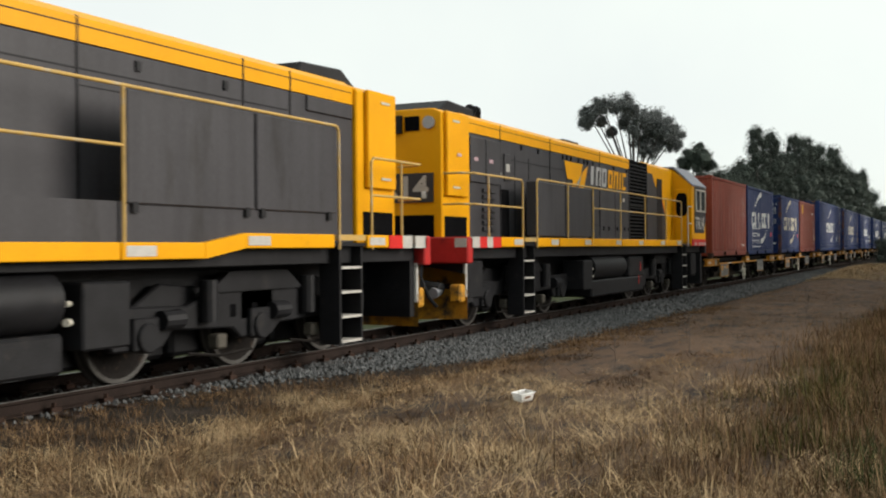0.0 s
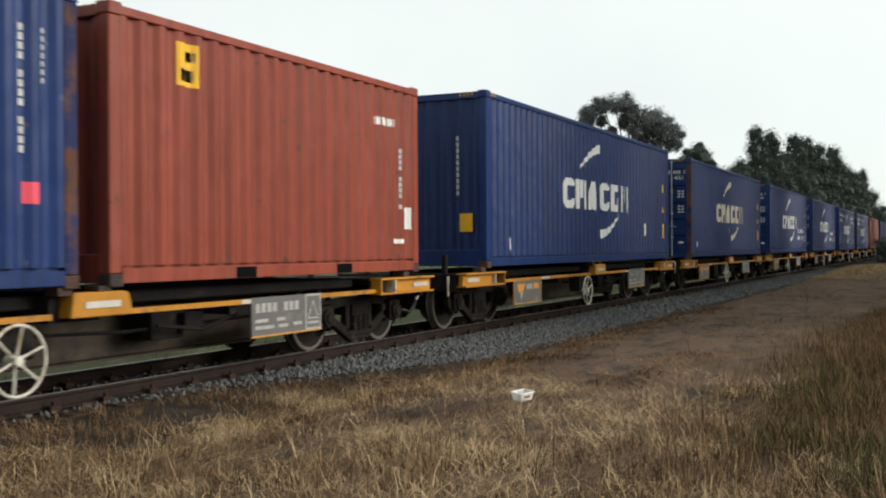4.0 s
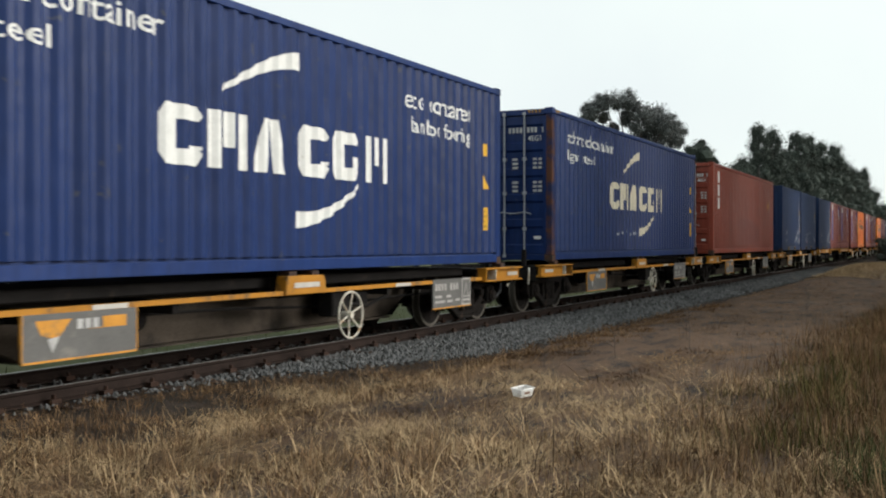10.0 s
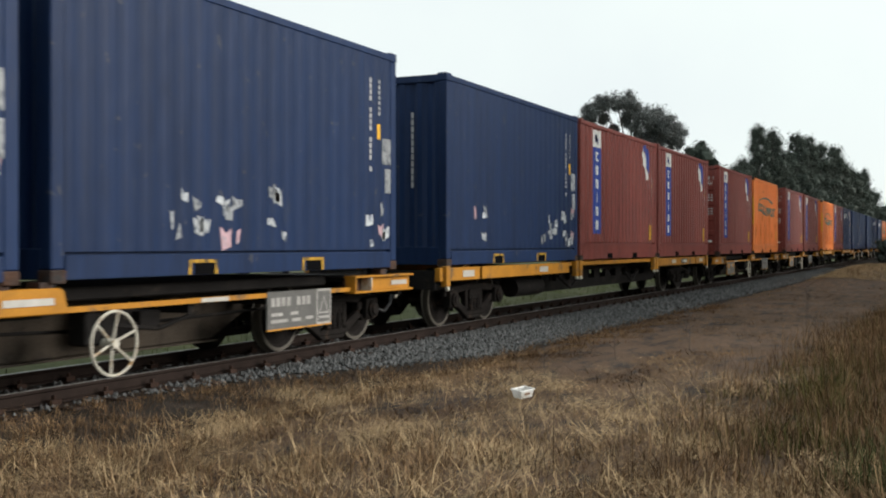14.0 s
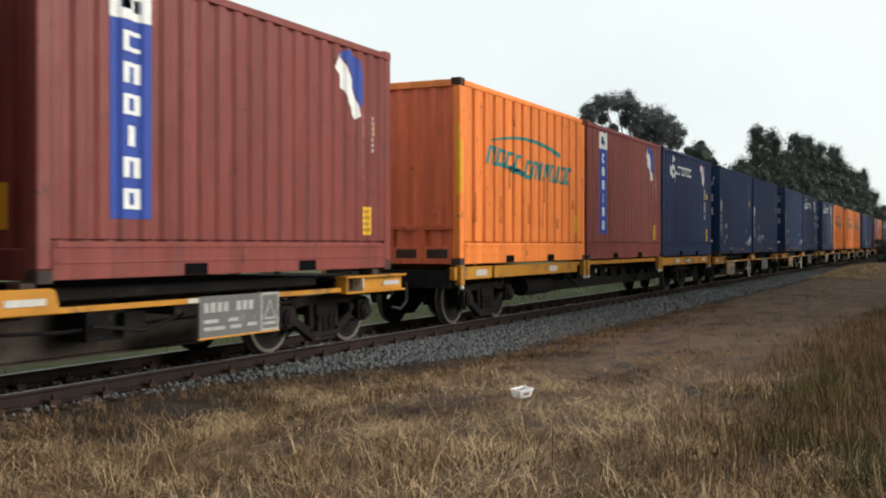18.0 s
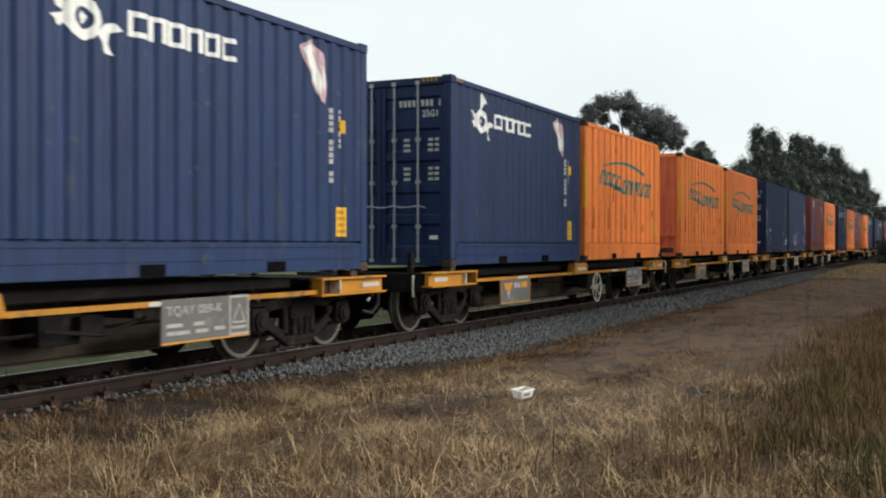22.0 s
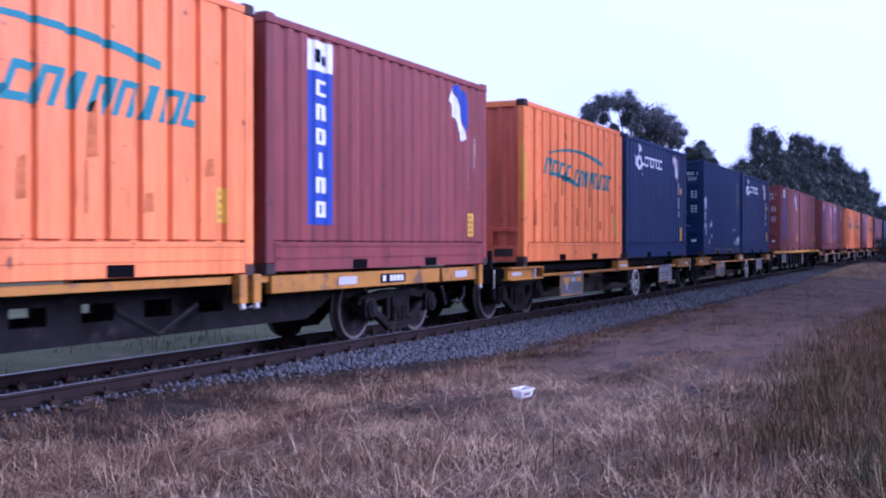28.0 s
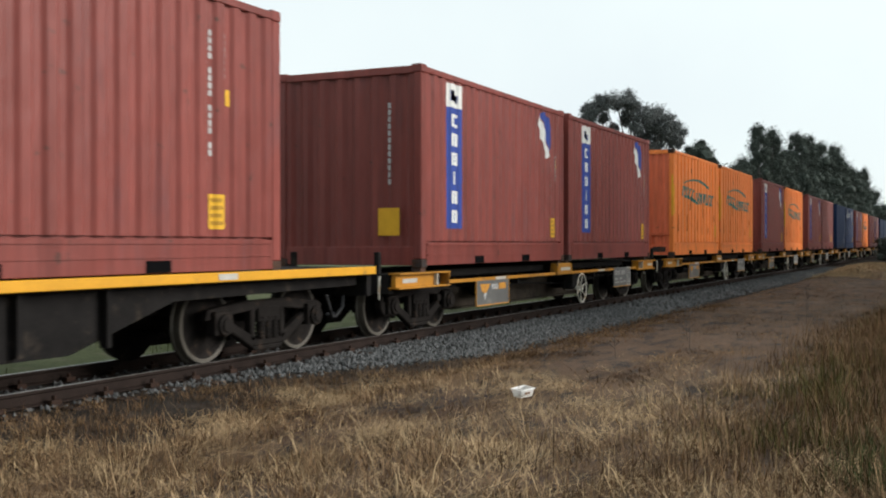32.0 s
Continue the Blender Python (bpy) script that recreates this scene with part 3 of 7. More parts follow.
    def line_logo(self, cx, mat, tall=0.60, z=1.11, step=0.755):
        """The white six-block line mark between two sickle strokes."""
        w = step * 0.86
        x = cx - (6 * step + 0.16) / 2
        for k in range(6):
            a = x + k * step + (0.16 if k > 2 else 0)
            lo, hi = z + 0.004 * k, z + tall + 0.004 * k
            bm = bmesh.new()
            if k in (1, 5):
                for f, g in ((0.0, 1.0), (0.36, 0.62), (0.72, 1.0)):
                    patch(bm, [(a + f * w, hi - (hi - lo) * g), (a + (f + 0.27) * w, hi - (hi - lo) * g), (a + (f + 0.27) * w, hi), (a + f * w, hi)])
            elif k == 2:
                patch(bm, [(a, lo), (a + 0.36 * w, lo), (a + 0.50 * w, hi), (a + 0.30 * w, hi)])
                patch(bm, [(a + 0.62 * w, lo), (a + 0.98 * w, lo), (a + 0.70 * w, hi), (a + 0.51 * w, hi)])
            else:
                patch(bm, [(a + 0.10 * w, lo), (a + 0.40 * w, lo), (a + 0.40 * w, hi), (a + 0.10 * w, hi), (a, hi - 0.12), (a, lo + 0.12)])
                patch(bm, [(a + 0.40 * w, hi - 0.15), (a + 0.90 * w, hi - 0.15), (a + 0.96 * w, hi - 0.10), (a + 0.86 * w, hi), (a + 0.40 * w, hi)])
                patch(bm, [(a + 0.40 * w, lo), (a + 0.86 * w, lo), (a + 0.96 * w, lo + 0.12), (a + 0.90 * w, lo + 0.16), (a + 0.40 * w, lo + 0.16)])
                patch(bm, [(a + 0.66 * w, lo + 0.16), (a + 0.95 * w, lo + 0.16), (a + 0.95 * w, lo + (0.30 if k == 4 else 0.20)), (a + 0.66 * w, lo + (0.30 if k == 4 else 0.20))])
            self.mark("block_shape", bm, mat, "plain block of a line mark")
        bm = bmesh.new()
        band(bm, [(cx - 1.40 + 1.50 * f, z + 0.82 + 0.52 * math.sin(f * 1.45), 0.05 + 0.16 * f) for f in np.linspace(0, 1, 9)])
        self.mark("sickle_stroke", bm, mat)
        bm = bmesh.new()
        band(bm, [(cx + 0.0 + 1.46 * f, z - 0.50 + 0.46 * f * f, 0.20 - 0.15 * f) for f in np.linspace(0, 1, 9)])
        self.mark("sickle_stroke", bm, mat)


TEMPLATES = {}


def sickle(kind, label, long, high, left, letter=WHITE, posts=None):
    b = Box(label, long, high, NAVY, ISO, left, "containers of the train", posts=posts)
    if long > 8:
        b.line_logo(6.24, letter)
        b.side_code(11.4, 1.25, 2.55)
        b.rects("yellow_label", [(11.64, 11.83, 0.55, 0.92)], STICKER)
        bm = bmesh.new()
        patch(bm, [(11.62, 1.22), (11.86, 1.22), (11.74, 1.46)])
        b.mark("warning_label", bm, STICKER, "yellow triangular label")
        b.rects("yellow_label", [(11.66, 11.82, 1.75, 1.95)], STICKER)
    else:
        b.line_logo(3.12, letter, z=1.03, step=0.69)
        b.side_code(5.52, 1.15, 2.2)
        b.rects("red_label", [(5.55, 5.7, 0.72, 0.9)], PINK)
    if left == "doors":
        b.door_codes()
    else:
        b.end_bars([(-0.71, -0.665, 1.2 + 0.1 * k, 1.275 + 0.1 * k) for k in range(10)])
        b.end_bars([(-0.95, -0.72, 0.6, 0.9)], STICKER, "yellow_label")
    return b


def eco(b, x, z, w=2.3):
    b.words("eco container", x, z + 0.38, w, 0.25)
    b.words("bamboo flooring", x + 0.12, z - 0.02, w - 0.2, 0.29)


def torn(b, seed, low=0.30, high=0.95, count=26, zone=None):
    """Scraps of torn stickers over the lower side."""
    rnd = random.Random(seed)
    groups = [rnd.uniform(0.8, 5.2) for _ in range(3)] + [5.75, 5.6]
    for k in range(count):
        x = min(max(rnd.choice(groups) + rnd.gauss(0, 0.22), 0.2), SHORT - 0.4)
        z = low + (high - low) * rnd.random() ** 1.6
        w, h = rnd.uniform(0.05, 0.2), rnd.uniform(0.08, 0.22)
        jit = [rnd.uniform(-0.035, 0.035) for _ in range(8)]
        bm = bmesh.new()
        patch(bm, [(x + jit[0], z + jit[1]), (x + w + jit[2], z + jit[3]), (x + w + jit[4], z + h + jit[5]), (x + w / 2, z + h * 0.8), (x + jit[6], z + h + jit[7])])
        b.mark("torn_sticker", bm, PINK_PAPER if k % 9 == 2 else PAPER)
    return rnd


def domestic(kind, left, seed):
    b = Box("dull dark blue steel container with torn white stickers", SHORT, 2.91, DOMESTIC, FINE, left, "containers of the train")
    rnd = torn(b, seed, count=13 if left == "doors" else 24)
    b.rects("white_label", [(5.76, 6.02, 1.40, 1.74), (5.84, 6.04, 1.02, 1.34)] if seed % 2 else [(0.10, 0.42, 1.42, 1.78), (0.12, 0.34, 1.08, 1.32), (0.08, 0.26, 0.84, 1.0), (0.32, 0.42, 0.62, 0.98)], PAPER)
    b.side_code(5.42, 1.3, 2.5)
    b.rects("yellow_label", [(5.62, 5.70, 1.72, 1.92)], STICKER)
    for a in (2.01, 4.05):
        c = a - SHORT / 2
        singly("pocket_edge", [(c - 0.23, c + 0.23, -HALF_W - 0.006, -HALF_W + 0.01, 0.152, 0.185), (c - 0.23, c - 0.185, -HALF_W - 0.006, -HALF_W + 0.01, 0.035, 0.152), (c + 0.185, c + 0.23, -HALF_W - 0.006, -HALF_W + 0.01, 0.035, 0.152)], POCKET, b.root, "worn yellow edging of the fork pocket")
    if left == "doors":
        b.door_codes()
    else:
        b.end_bars([(-0.65, -0.61, 1.2 + 0.105 * k, 1.285 + 0.105 * k) for k in range(11)])
    return b


def banner_red(kind, left, emblem=True):
    b = Box("weathered maroon steel container with a blue upright banner" if emblem else "plain weathered maroon steel container",
            SHORT, 2.91, WINE, DEEP, left, "containers of the train")
    if emblem:
        b.rects("banner", [(0.88, 1.40, 0.57, 2.40)], BANNER, "upright blue banner")
        b.rects("banner_head", [(0.88, 1.40, 2.403, 2.76)], WHITE)
        b.rects("banner_emblem", [(1.0, 1.15, 2.5, 2.66), (1.2, 1.28, 2.48, 2.6)], BANNER)
        bm = bmesh.new()
        for k, kind in enumerate(("ring", "arch", "post", "ring", "arch", "hook")):
            blocky(bm, kind, 1.02, 0.66 + k * 0.29, 0.25, 0.19)
        tagged(b.mark("banner_letters", bm, WHITE, proud=0.008), kind="stuff")
        bm = bmesh.new()
        patch(bm, [(4.72, 2.50), (4.84, 2.70), (4.98, 2.60), (5.12, 2.42), (5.28, 2.14), (5.36, 1.98), (5.24, 1.92), (5.06, 2.10), (4.98, 2.26), (4.86, 2.28), (4.82, 2.44)])
        b.mark("emblem", bm, WHITE, "white and blue line emblem")
        bm = bmesh.new()
        patch(bm, [(4.845, 2.705), (5.06, 2.78), (5.34, 2.68), (5.44, 2.42), (5.40, 2.14), (5.33, 2.08), (5.15, 2.43), (5.0, 2.62)])
        b.mark("emblem_field", bm, BANNER, "blue field of the emblem")
    e = 0.0 if emblem else -0.5
    b.side_code(5.40 + e, 1.2, 2.0 if emblem else 2.5)
    b.rects("yellow_label", [(5.40 + e, 5.62 + e, 0.46, 0.82)], STICKER)
    b.rects("yellow_label", [(5.68 + e, 5.75 + e, 1.75, 1.92)], STICKER)
    if left == "doors":
        b.door_codes()
        b.end_bars([(0.42, 0.72, 1.45, 1.75)], STICKER, "yellow_label")
        b.end_bars([(0.8, 0.98, 1.9, 2.02)], WHITE, "white_label")
    else:
        b.end_bars([(-0.71, -0.665, 1.2 + 0.1 * k, 1.275 + 0.1 * k) for k in range(12)])
        b.end_bars([(-0.85, -0.50, 0.46, 0.86)], STICKER, "yellow_label")
    return b


def horse_blue(kind, left):
    b = Box("slate blue steel container with a white animal emblem", SHORT, 2.91, SLATE, DEEP, left, "containers of the train")
    bm = bmesh.new()
    ring = [(1.17 + 0.22 * math.cos(q), 2.32 + 0.20 * math.sin(q)) for q in np.linspace(0.0, 2 * math.pi, 15)]
    core = [(1.19 + 0.12 * math.cos(q), 2.32 + 0.10 * math.sin(q)) for q in np.linspace(0.0, 2 * math.pi, 15)]
    for k in range(14):
        patch(bm, [core[k], ring[k], ring[k + 1], core[k + 1]])
    patch(bm, [(1.10, 2.50), (1.24, 2.515), (1.30, 2.62), (1.40, 2.60), (1.30, 2.70), (1.24, 2.80), (1.17, 2.66)])
    patch(bm, [(0.72, 2.46), (0.90, 2.44), (0.99, 2.42), (0.97, 2.34), (0.86, 2.38)])
    patch(bm, [(0.78, 2.28), (0.95, 2.32), (0.97, 2.24), (0.92, 2.20)])
    patch(bm, [(1.34, 2.20), (1.42, 2.30), (1.56, 2.34), (1.66, 2.28), (1.52, 2.24), (1.50, 2.14), (1.56, 2.04), (1.42, 2.06), (1.40, 2.14)])
    patch(bm, [(1.11, 2.32), (1.17, 2.38), (1.25, 2.34), (1.19, 2.26)])
    tagged(b.mark("emblem", bm, WHITE, "plain white line emblem"), kind="stuff")
    bm = bmesh.new()
    for k, kind in enumerate(("hook", "arch", "ring", "arch", "ring", "hook")):
        blocky(bm, kind, 1.76 + k * 0.275, 2.26, 0.23, 0.24)
    tagged(b.mark("line_mark", bm, WHITE), kind="stuff")
    bm = bmesh.new()
    patch(bm, [(4.62, 2.66), (4.82, 2.76), (5.10, 2.62), (5.22, 2.30), (5.18, 2.02), (5.04, 2.06), (4.88, 2.28), (4.72, 2.46)])
    b.mark("emblem_border", bm, PINK_PAPER, "faded pink and white emblem")
    bm = bmesh.new()
    patch(bm, [(4.68, 2.64), (4.80, 2.70), (4.94, 2.54), (5.06, 2.26), (5.02, 2.12), (4.90, 2.30), (4.76, 2.46)])
    patch(bm, [(5.06, 2.50), (5.14, 2.36), (5.15, 2.12), (5.08, 2.22)])
    b.mark("emblem_field", bm, WHITE, proud=0.008)
    b.side_code(5.26, 1.15, 2.0)
    b.rects("yellow_label", [(5.38, 5.62, 0.44, 0.80)], STICKER)
    b.rects("yellow_label", [(5.50, 5.60, 1.72, 1.88)], STICKER)
    if left == "doors":
        b.door_codes()
    return b


def bright_orange(kind, left):
    b = Box("scuffed bright orange steel container with teal lettering", SHORT, 2.91, ORANGE, WIDE, left, "containers of the train")
    bm = bmesh.new()
    band(bm, [(1.25 + 3.4 * f, 2.02 + 0.20 * math.sin(f * 2.7 + 0.15) - 0.04 * f, 0.03 + 0.06 * f) for f in np.linspace(0, 1, 12)])
    b.mark("speed_stroke", bm, TEAL)
    bm = bmesh.new()
    for k, kind in enumerate(("arch", "ring", "hook", "hook")):
        blocky(bm, kind, 1.0 + k * 0.40, 1.66 - 0.02 * k, 0.34, 0.30, 0.5)
    patch(bm, [(2.02, 1.58), (2.75, 1.53), (2.80, 1.62), (2.08, 1.66)])
    for k, kind in enumerate(("hook", "arch", "post", "arch", "arch", "post", "arch", "hook")):
        blocky(bm, kind, 2.72 + k * 0.315, 1.50, 0.27, 0.34, 0.42)
    tagged(b.mark("slanted_letters", bm, TEAL), kind="stuff")
    b.rects("yellow_label", [(5.5, 5.68, 0.56, 0.92)], STICKER)
    rnd = random.Random(5)
    for k in range(9):
        bm = bmesh.new()
        x, z = rnd.uniform(0.5, 5.6), rnd.uniform(0.5, 1.3)
        w, h = rnd.uniform(0.05, 0.17), rnd.uniform(0.15, 0.55)
        patch(bm, [(x, z), (x + w, z + 0.02), (x + w * 0.9, z + h), (x + w * 0.2, z + h * 0.9)])
        b.mark("rust_streak", bm, STREAK)
    if left != "doors":
        x = -b.L / 2 + 0.16
        boxes("safety_strip", [(x - 0.164, x - 0.158, -HALF_W + 0.01, -HALF_W + 0.06, 1.1, 2.2)], STICKER, b.root)
        boxes("corner_strip", [(-b.L / 2 + 0.03, -b.L / 2 + 0.1, -HALF_W - 0.002, -HALF_W + 0.004, 1.15, 1.95)], STICKER, b.root, "yellow corner strip")
    return b


def build_templates():
    T = TEMPLATES
    b = Box("oxide red ribbed steel container with white codes", SHORT, 2.591, RED, ISO, "doors", "containers of the train")
    b.door_codes(); b.side_code(5.4, 1.0, 2.1); b.rects("white_label", [(5.1, 5.22, 0.34, 0.42), (5.5, 5.8, 0.34, 0.4), (5.68, 5.8, 1.35, 1.55)], WHITE)
    b.rects("yellow_label", [(5.68, 5.8, 1.65, 1.85)], STICKER)
    T["red_a"] = b
    b = sickle("", "deep blue ribbed container with white block letters", SHORT, 2.591, "front")
    b.words("eco container", 1.15, 0.70, 1.7, 0.2); b.words("bamboo flooring", 1.25, 0.42, 1.5, 0.2)
    b.rects("frame_line", [(1.02, 2.95, 0.99, 1.02), (1.02, 2.95, 0.30, 0.33), (1.02, 1.045, 0.33, 0.99)], WHITE)
    T["sickle20eco"] = b
    b = sickle("", "deep blue ribbed container with yellowed block letters", SHORT, 2.591, "doors", CREAM, RUSTY_BLUE)
    T["sickle20"] = b
    b = Box("bright oxide red container with small emblems", SHORT, 2.591, RED, ISO, "front", "containers of the train")
    b.rects("banner", [(0.95, 1.28, 1.95, 2.38)], STICKER); b.rects("emblem", [(1.0, 1.22, 2.0, 2.12), (1.08, 1.24, 2.2, 2.3)], BANNER)
    b.rects("line_mark", [(4.9 + 0.1 * k, 4.97 + 0.1 * k, 1.98, 2.08) for k in range(6)], WHITE); b.side_code(5.6, 0.9, 1.7, False)
    b.rects("white_label", [(5.4, 5.7, 0.4, 0.46), (5.8, 5.92, 0.6, 0.9)], WHITE)
    T["red_b"] = b
    T["sickle40f"] = sickle("", "long deep blue ribbed container with white block letters", LONG, 2.91, "front")
    T["sickle40f"].rects("white_label", [(1.0, 1.12, 0.3, 0.5), (9.9, 10.0, 0.6, 0.9)], WHITE)
    T["sickle40"] = sickle("", "long deep blue container with rust at its door corner", LONG, 2.91, "doors", CREAM, RUSTY_BLUE)
    T["sickle40"].rects("white_label", [(0.85, 0.95, 0.32, 0.48), (5.9, 5.98, 0.78, 0.95)], WHITE)
    T["sickle40eco"] = sickle("", "long deep blue container lettered for bamboo flooring", LONG, 2.91, "doors")
    eco(T["sickle40eco"], 8.62, 0.58, 2.6)
    T["sickle40eco"].rects("red_label", [(9.68, 9.86, 0.38, 0.54)], PINK)
    b = sickle("", "long deep blue container lettered for light steel", LONG, 2.91, "front")
    b.words("advanced container", 0.85, 2.32, 3.1, 0.24); b.words("light steel", 0.85, 1.92, 1.7, 0.26); eco(b, 9.0, 1.85, 2.2)
    b.rects("yellow_label", [(0.5, 0.72, 0.55, 0.98)], STICKER)
    T["sickle40adv"] = b
    b = sickle("", "long deep blue container lettered for advanced light steel", LONG, 2.91, "doors", CREAM, RUSTY_BLUE)
    b.words("advanced container", 0.95, 2.32, 3.1, 0.24); b.words("light steel", 0.95, 1.92, 1.7, 0.26)
    b.rects("scratches", [(4.4 + 0.35 * k, 4.5 + 0.35 * k, 0.52 + 0.03 * (k % 3), 0.58 + 0.03 * (k % 3)) for k in range(6)], PAPER)
    T["sickle40old"] = b
    b = Box("long oxide red container with a white upright mark", LONG, 2.91, RED, ISO, "doors", "containers of the train")
    b.door_codes(); b.side_code(11.3, 1.6, 2.5, False)
    bm = bmesh.new()
    for z, w in ((2.30, 0.22), (1.88, 0.26), (1.45, 0.28)):
        patch(bm, [(0.92, z), (1.02, z), (1.02, z + 0.36), (0.92, z + 0.36)])
        patch(bm, [(1.06, z + 0.02), (0.92 + w, z + 0.02), (0.92 + w, z + 0.26), (1.06, z + 0.26)])
    b.mark("line_mark", bm, WHITE, "upright white plain mark")
    bm = bmesh.new()
    patch(bm, [(4.3, 0.30), (8.9, 0.30), (8.9, 0.92), (7.6, 1.18), (4.4, 1.24)])
    b.mark("repaint_patch", bm, PATCHED, "darker red repainted patch", proud=0.002)
    b.end_bars([(0.42, 0.55, 2.12, 2.35), (0.58, 0.68, 2.12, 2.3), (0.7, 0.82, 2.12, 2.35)], WHITE, "line_mark")
    b.rects("yellow_label", [(11.0, 11.2, 1.75, 1.95), (7.3, 7.42, 0.35, 0.5)], STICKER)
    T["upright40"] = b
    for k, (left, seed) in enumerate((("front", 1), ("front", 3), ("doors", 2), ("doors", 4))):
        T["blue%d" % k] = domestic("", left, seed)
    T["wine_d"] = banner_red("", "doors")
    T["wine_f"] = banner_red("", "front")
    T["wine_p"] = banner_red("", "front", False)
    T["horse_d"] = horse_blue("", "doors")
    T["horse_f"] = horse_blue("", "front")
    T["orange"] = bright_orange("", "front")


# ---- wagons ----
WHEEL_R = 0.43
LOCO_R = 0.49
RAIL_TOP = -0.11
SINK = 0.05  # how far the bodies ride lower on their bogies


def wheelset(parent, x, r=WHEEL_R, rim=TREAD):
    """Two wheels on an axle; turns about y."""
    bm = bmesh.new()
    for s in (-1, 1):
        outline = [(0.10, s * 0.60), (0.12, s * 0.575), (r - 0.10, s * 0.555), (r - 0.048, s * 0.595), (r - 0.004, s * 0.598), (r, s * 0.59), (r, s * 0.51), (r + 0.026, s * 0.495), (r + 0.026, s * 0.47), (r - 0.08, s * 0.465), (0.12, s * 0.48)]
        lathe(bm, outline, 32)
    rod(bm, (0, -0.72, 0), (0, 0.72, 0), 0.075, 12)
    ob = part("wheelset", bm, BOGIE, parent, "steel wheel pair with worn rims", smooth=True, at=pose(x, 0, r))
    ob.data.materials.append(rim)
    for p in ob.data.polygons:
        c = p.center
        d = math.hypot(c.x, c.z)
        if d > r - 0.05 and abs(c.y) > 0.5:
            p.material_index = 1
    return ob


WHEELS = []


def bogie(parent, x, base=1.83, r=WHEEL_R, style="plate"):
    """A two-axle bogie under parent at x."""
    bm = bmesh.new()
    box(bm, -0.22, 0.22, -0.82, 0.82, 0.42, 0.58)
    rod(bm, (0, 0, 0.5), (0, 0, 0.66), 0.24, 16)
    root = part("bogie", bm, BOGIE, parent, "grimy two-axle bogie", bevel=0.01, at=pose(x, 0, SINK + RAIL_TOP))
    h = base / 2
    for s in (-1, 1):
        y0, y1 = sorted((s * 0.70, s * 0.80))
        bm = bmesh.new()
        prism(bm, [(-h - 0.24, 0.48), (-h - 0.2, 0.60), (-0.40, 0.67), (0.40, 0.67), (h + 0.2, 0.60), (h + 0.24, 0.48), (0.36, 0.55), (-0.36, 0.55)], y0, y1)
        prism(bm, [(-h - 0.12, 0.50), (-h + 0.10, 0.50), (-0.24, 0.24), (-0.30, 0.12)], y0, y1)
        prism(bm, [(h - 0.10, 0.50), (h + 0.12, 0.50), (0.30, 0.12), (0.24, 0.24)], y0, y1)
        prism(bm, [(-0.32, 0.14), (0.32, 0.14), (0.26, 0.085), (-0.26, 0.085)], y0, y1)
        box(bm, -0.3, 0.3, y0, y1, 0.14, 0.22)
        box(bm, -0.34, -0.25, y0, y1, 0.2, 0.58)
        box(bm, 0.25, 0.34, y0, y1, 0.2, 0.58)
        if style == "plate":
            for k in (-h, h):
                prism(bm, [(k - 0.27, 0.40), (k - 0.16, 0.28), (k + 0.16, 0.28), (k + 0.27, 0.40), (k + 0.27, 0.56), (k + 0.16, 0.61), (k - 0.16, 0.61), (k - 0.27, 0.56)], y0, y1)
        part("side_frame", bm, BOGIE, root, bevel=0.014)
        bm = bmesh.new()
        for k in (-0.13, 0.0, 0.13):
            rod(bm, (k, s * 0.78, 0.22), (k, s * 0.78, 0.48), 0.05, 8)
            for z in np.linspace(0.24, 0.46, 6):
                rod(bm, (k, s * 0.78, z - 0.012), (k, s * 0.78, z + 0.012), 0.064, 8)
        tagged(part("spring_nest", bm, BOGIE, root), kind="stuff")
        for k in (-h, h):
            bm = bmesh.new()
            rod(bm, (k, s * 0.70, r), (k, s * 0.90, r), 0.12, 14)
            rod(bm, (k, s * 0.90, r), (k, s * 0.925, r), 0.085, 10)
            box(bm, k - 0.15, k + 0.15, min(s * 0.72, s * 0.86), max(s * 0.72, s * 0.86), r - 0.11, r + 0.15)
            part("axle_box", bm, BOGIE, root, bevel=0.01)
        singly("brake_block", [(k - 0.04, k + 0.04, *sorted((s * 0.5, s * 0.6)), 0.22, 0.52) for k in (-h + r + 0.06, h - r - 0.06)], FRAME, root)
    for k in (-h, h):
        w = wheelset(root, k, r)
        WHEELS.append((w, k, r))
    return root


def coupler(parent, x, s):
    bm = bmesh.new()
    box(bm, *sorted((x, x + s * 0.42)), -0.09, 0.09, 0.62, 0.78)
    prism(bm, [(x + s * 0.36, 0.55), (x + s * 0.62, 0.55), (x + s * 0.62, 0.85), (x + s * 0.36, 0.85)][::s], -0.13, 0.13)
    part("coupler", bm, BOGIE, parent, bevel=0.02)
    bm = bmesh.new()
    pts = [(x + s * 0.02, -0.36, 0.66), (x + s * 0.10, -0.42, 0.55), (x + s * 0.16, -0.44, 0.38), (x + s * 0.28, -0.40, 0.26), (x + s * 0.42, -0.34, 0.30)]
    pipe(bm, pts, 0.024, 8)
    part("brake_hose", bm, RUBBER, parent)


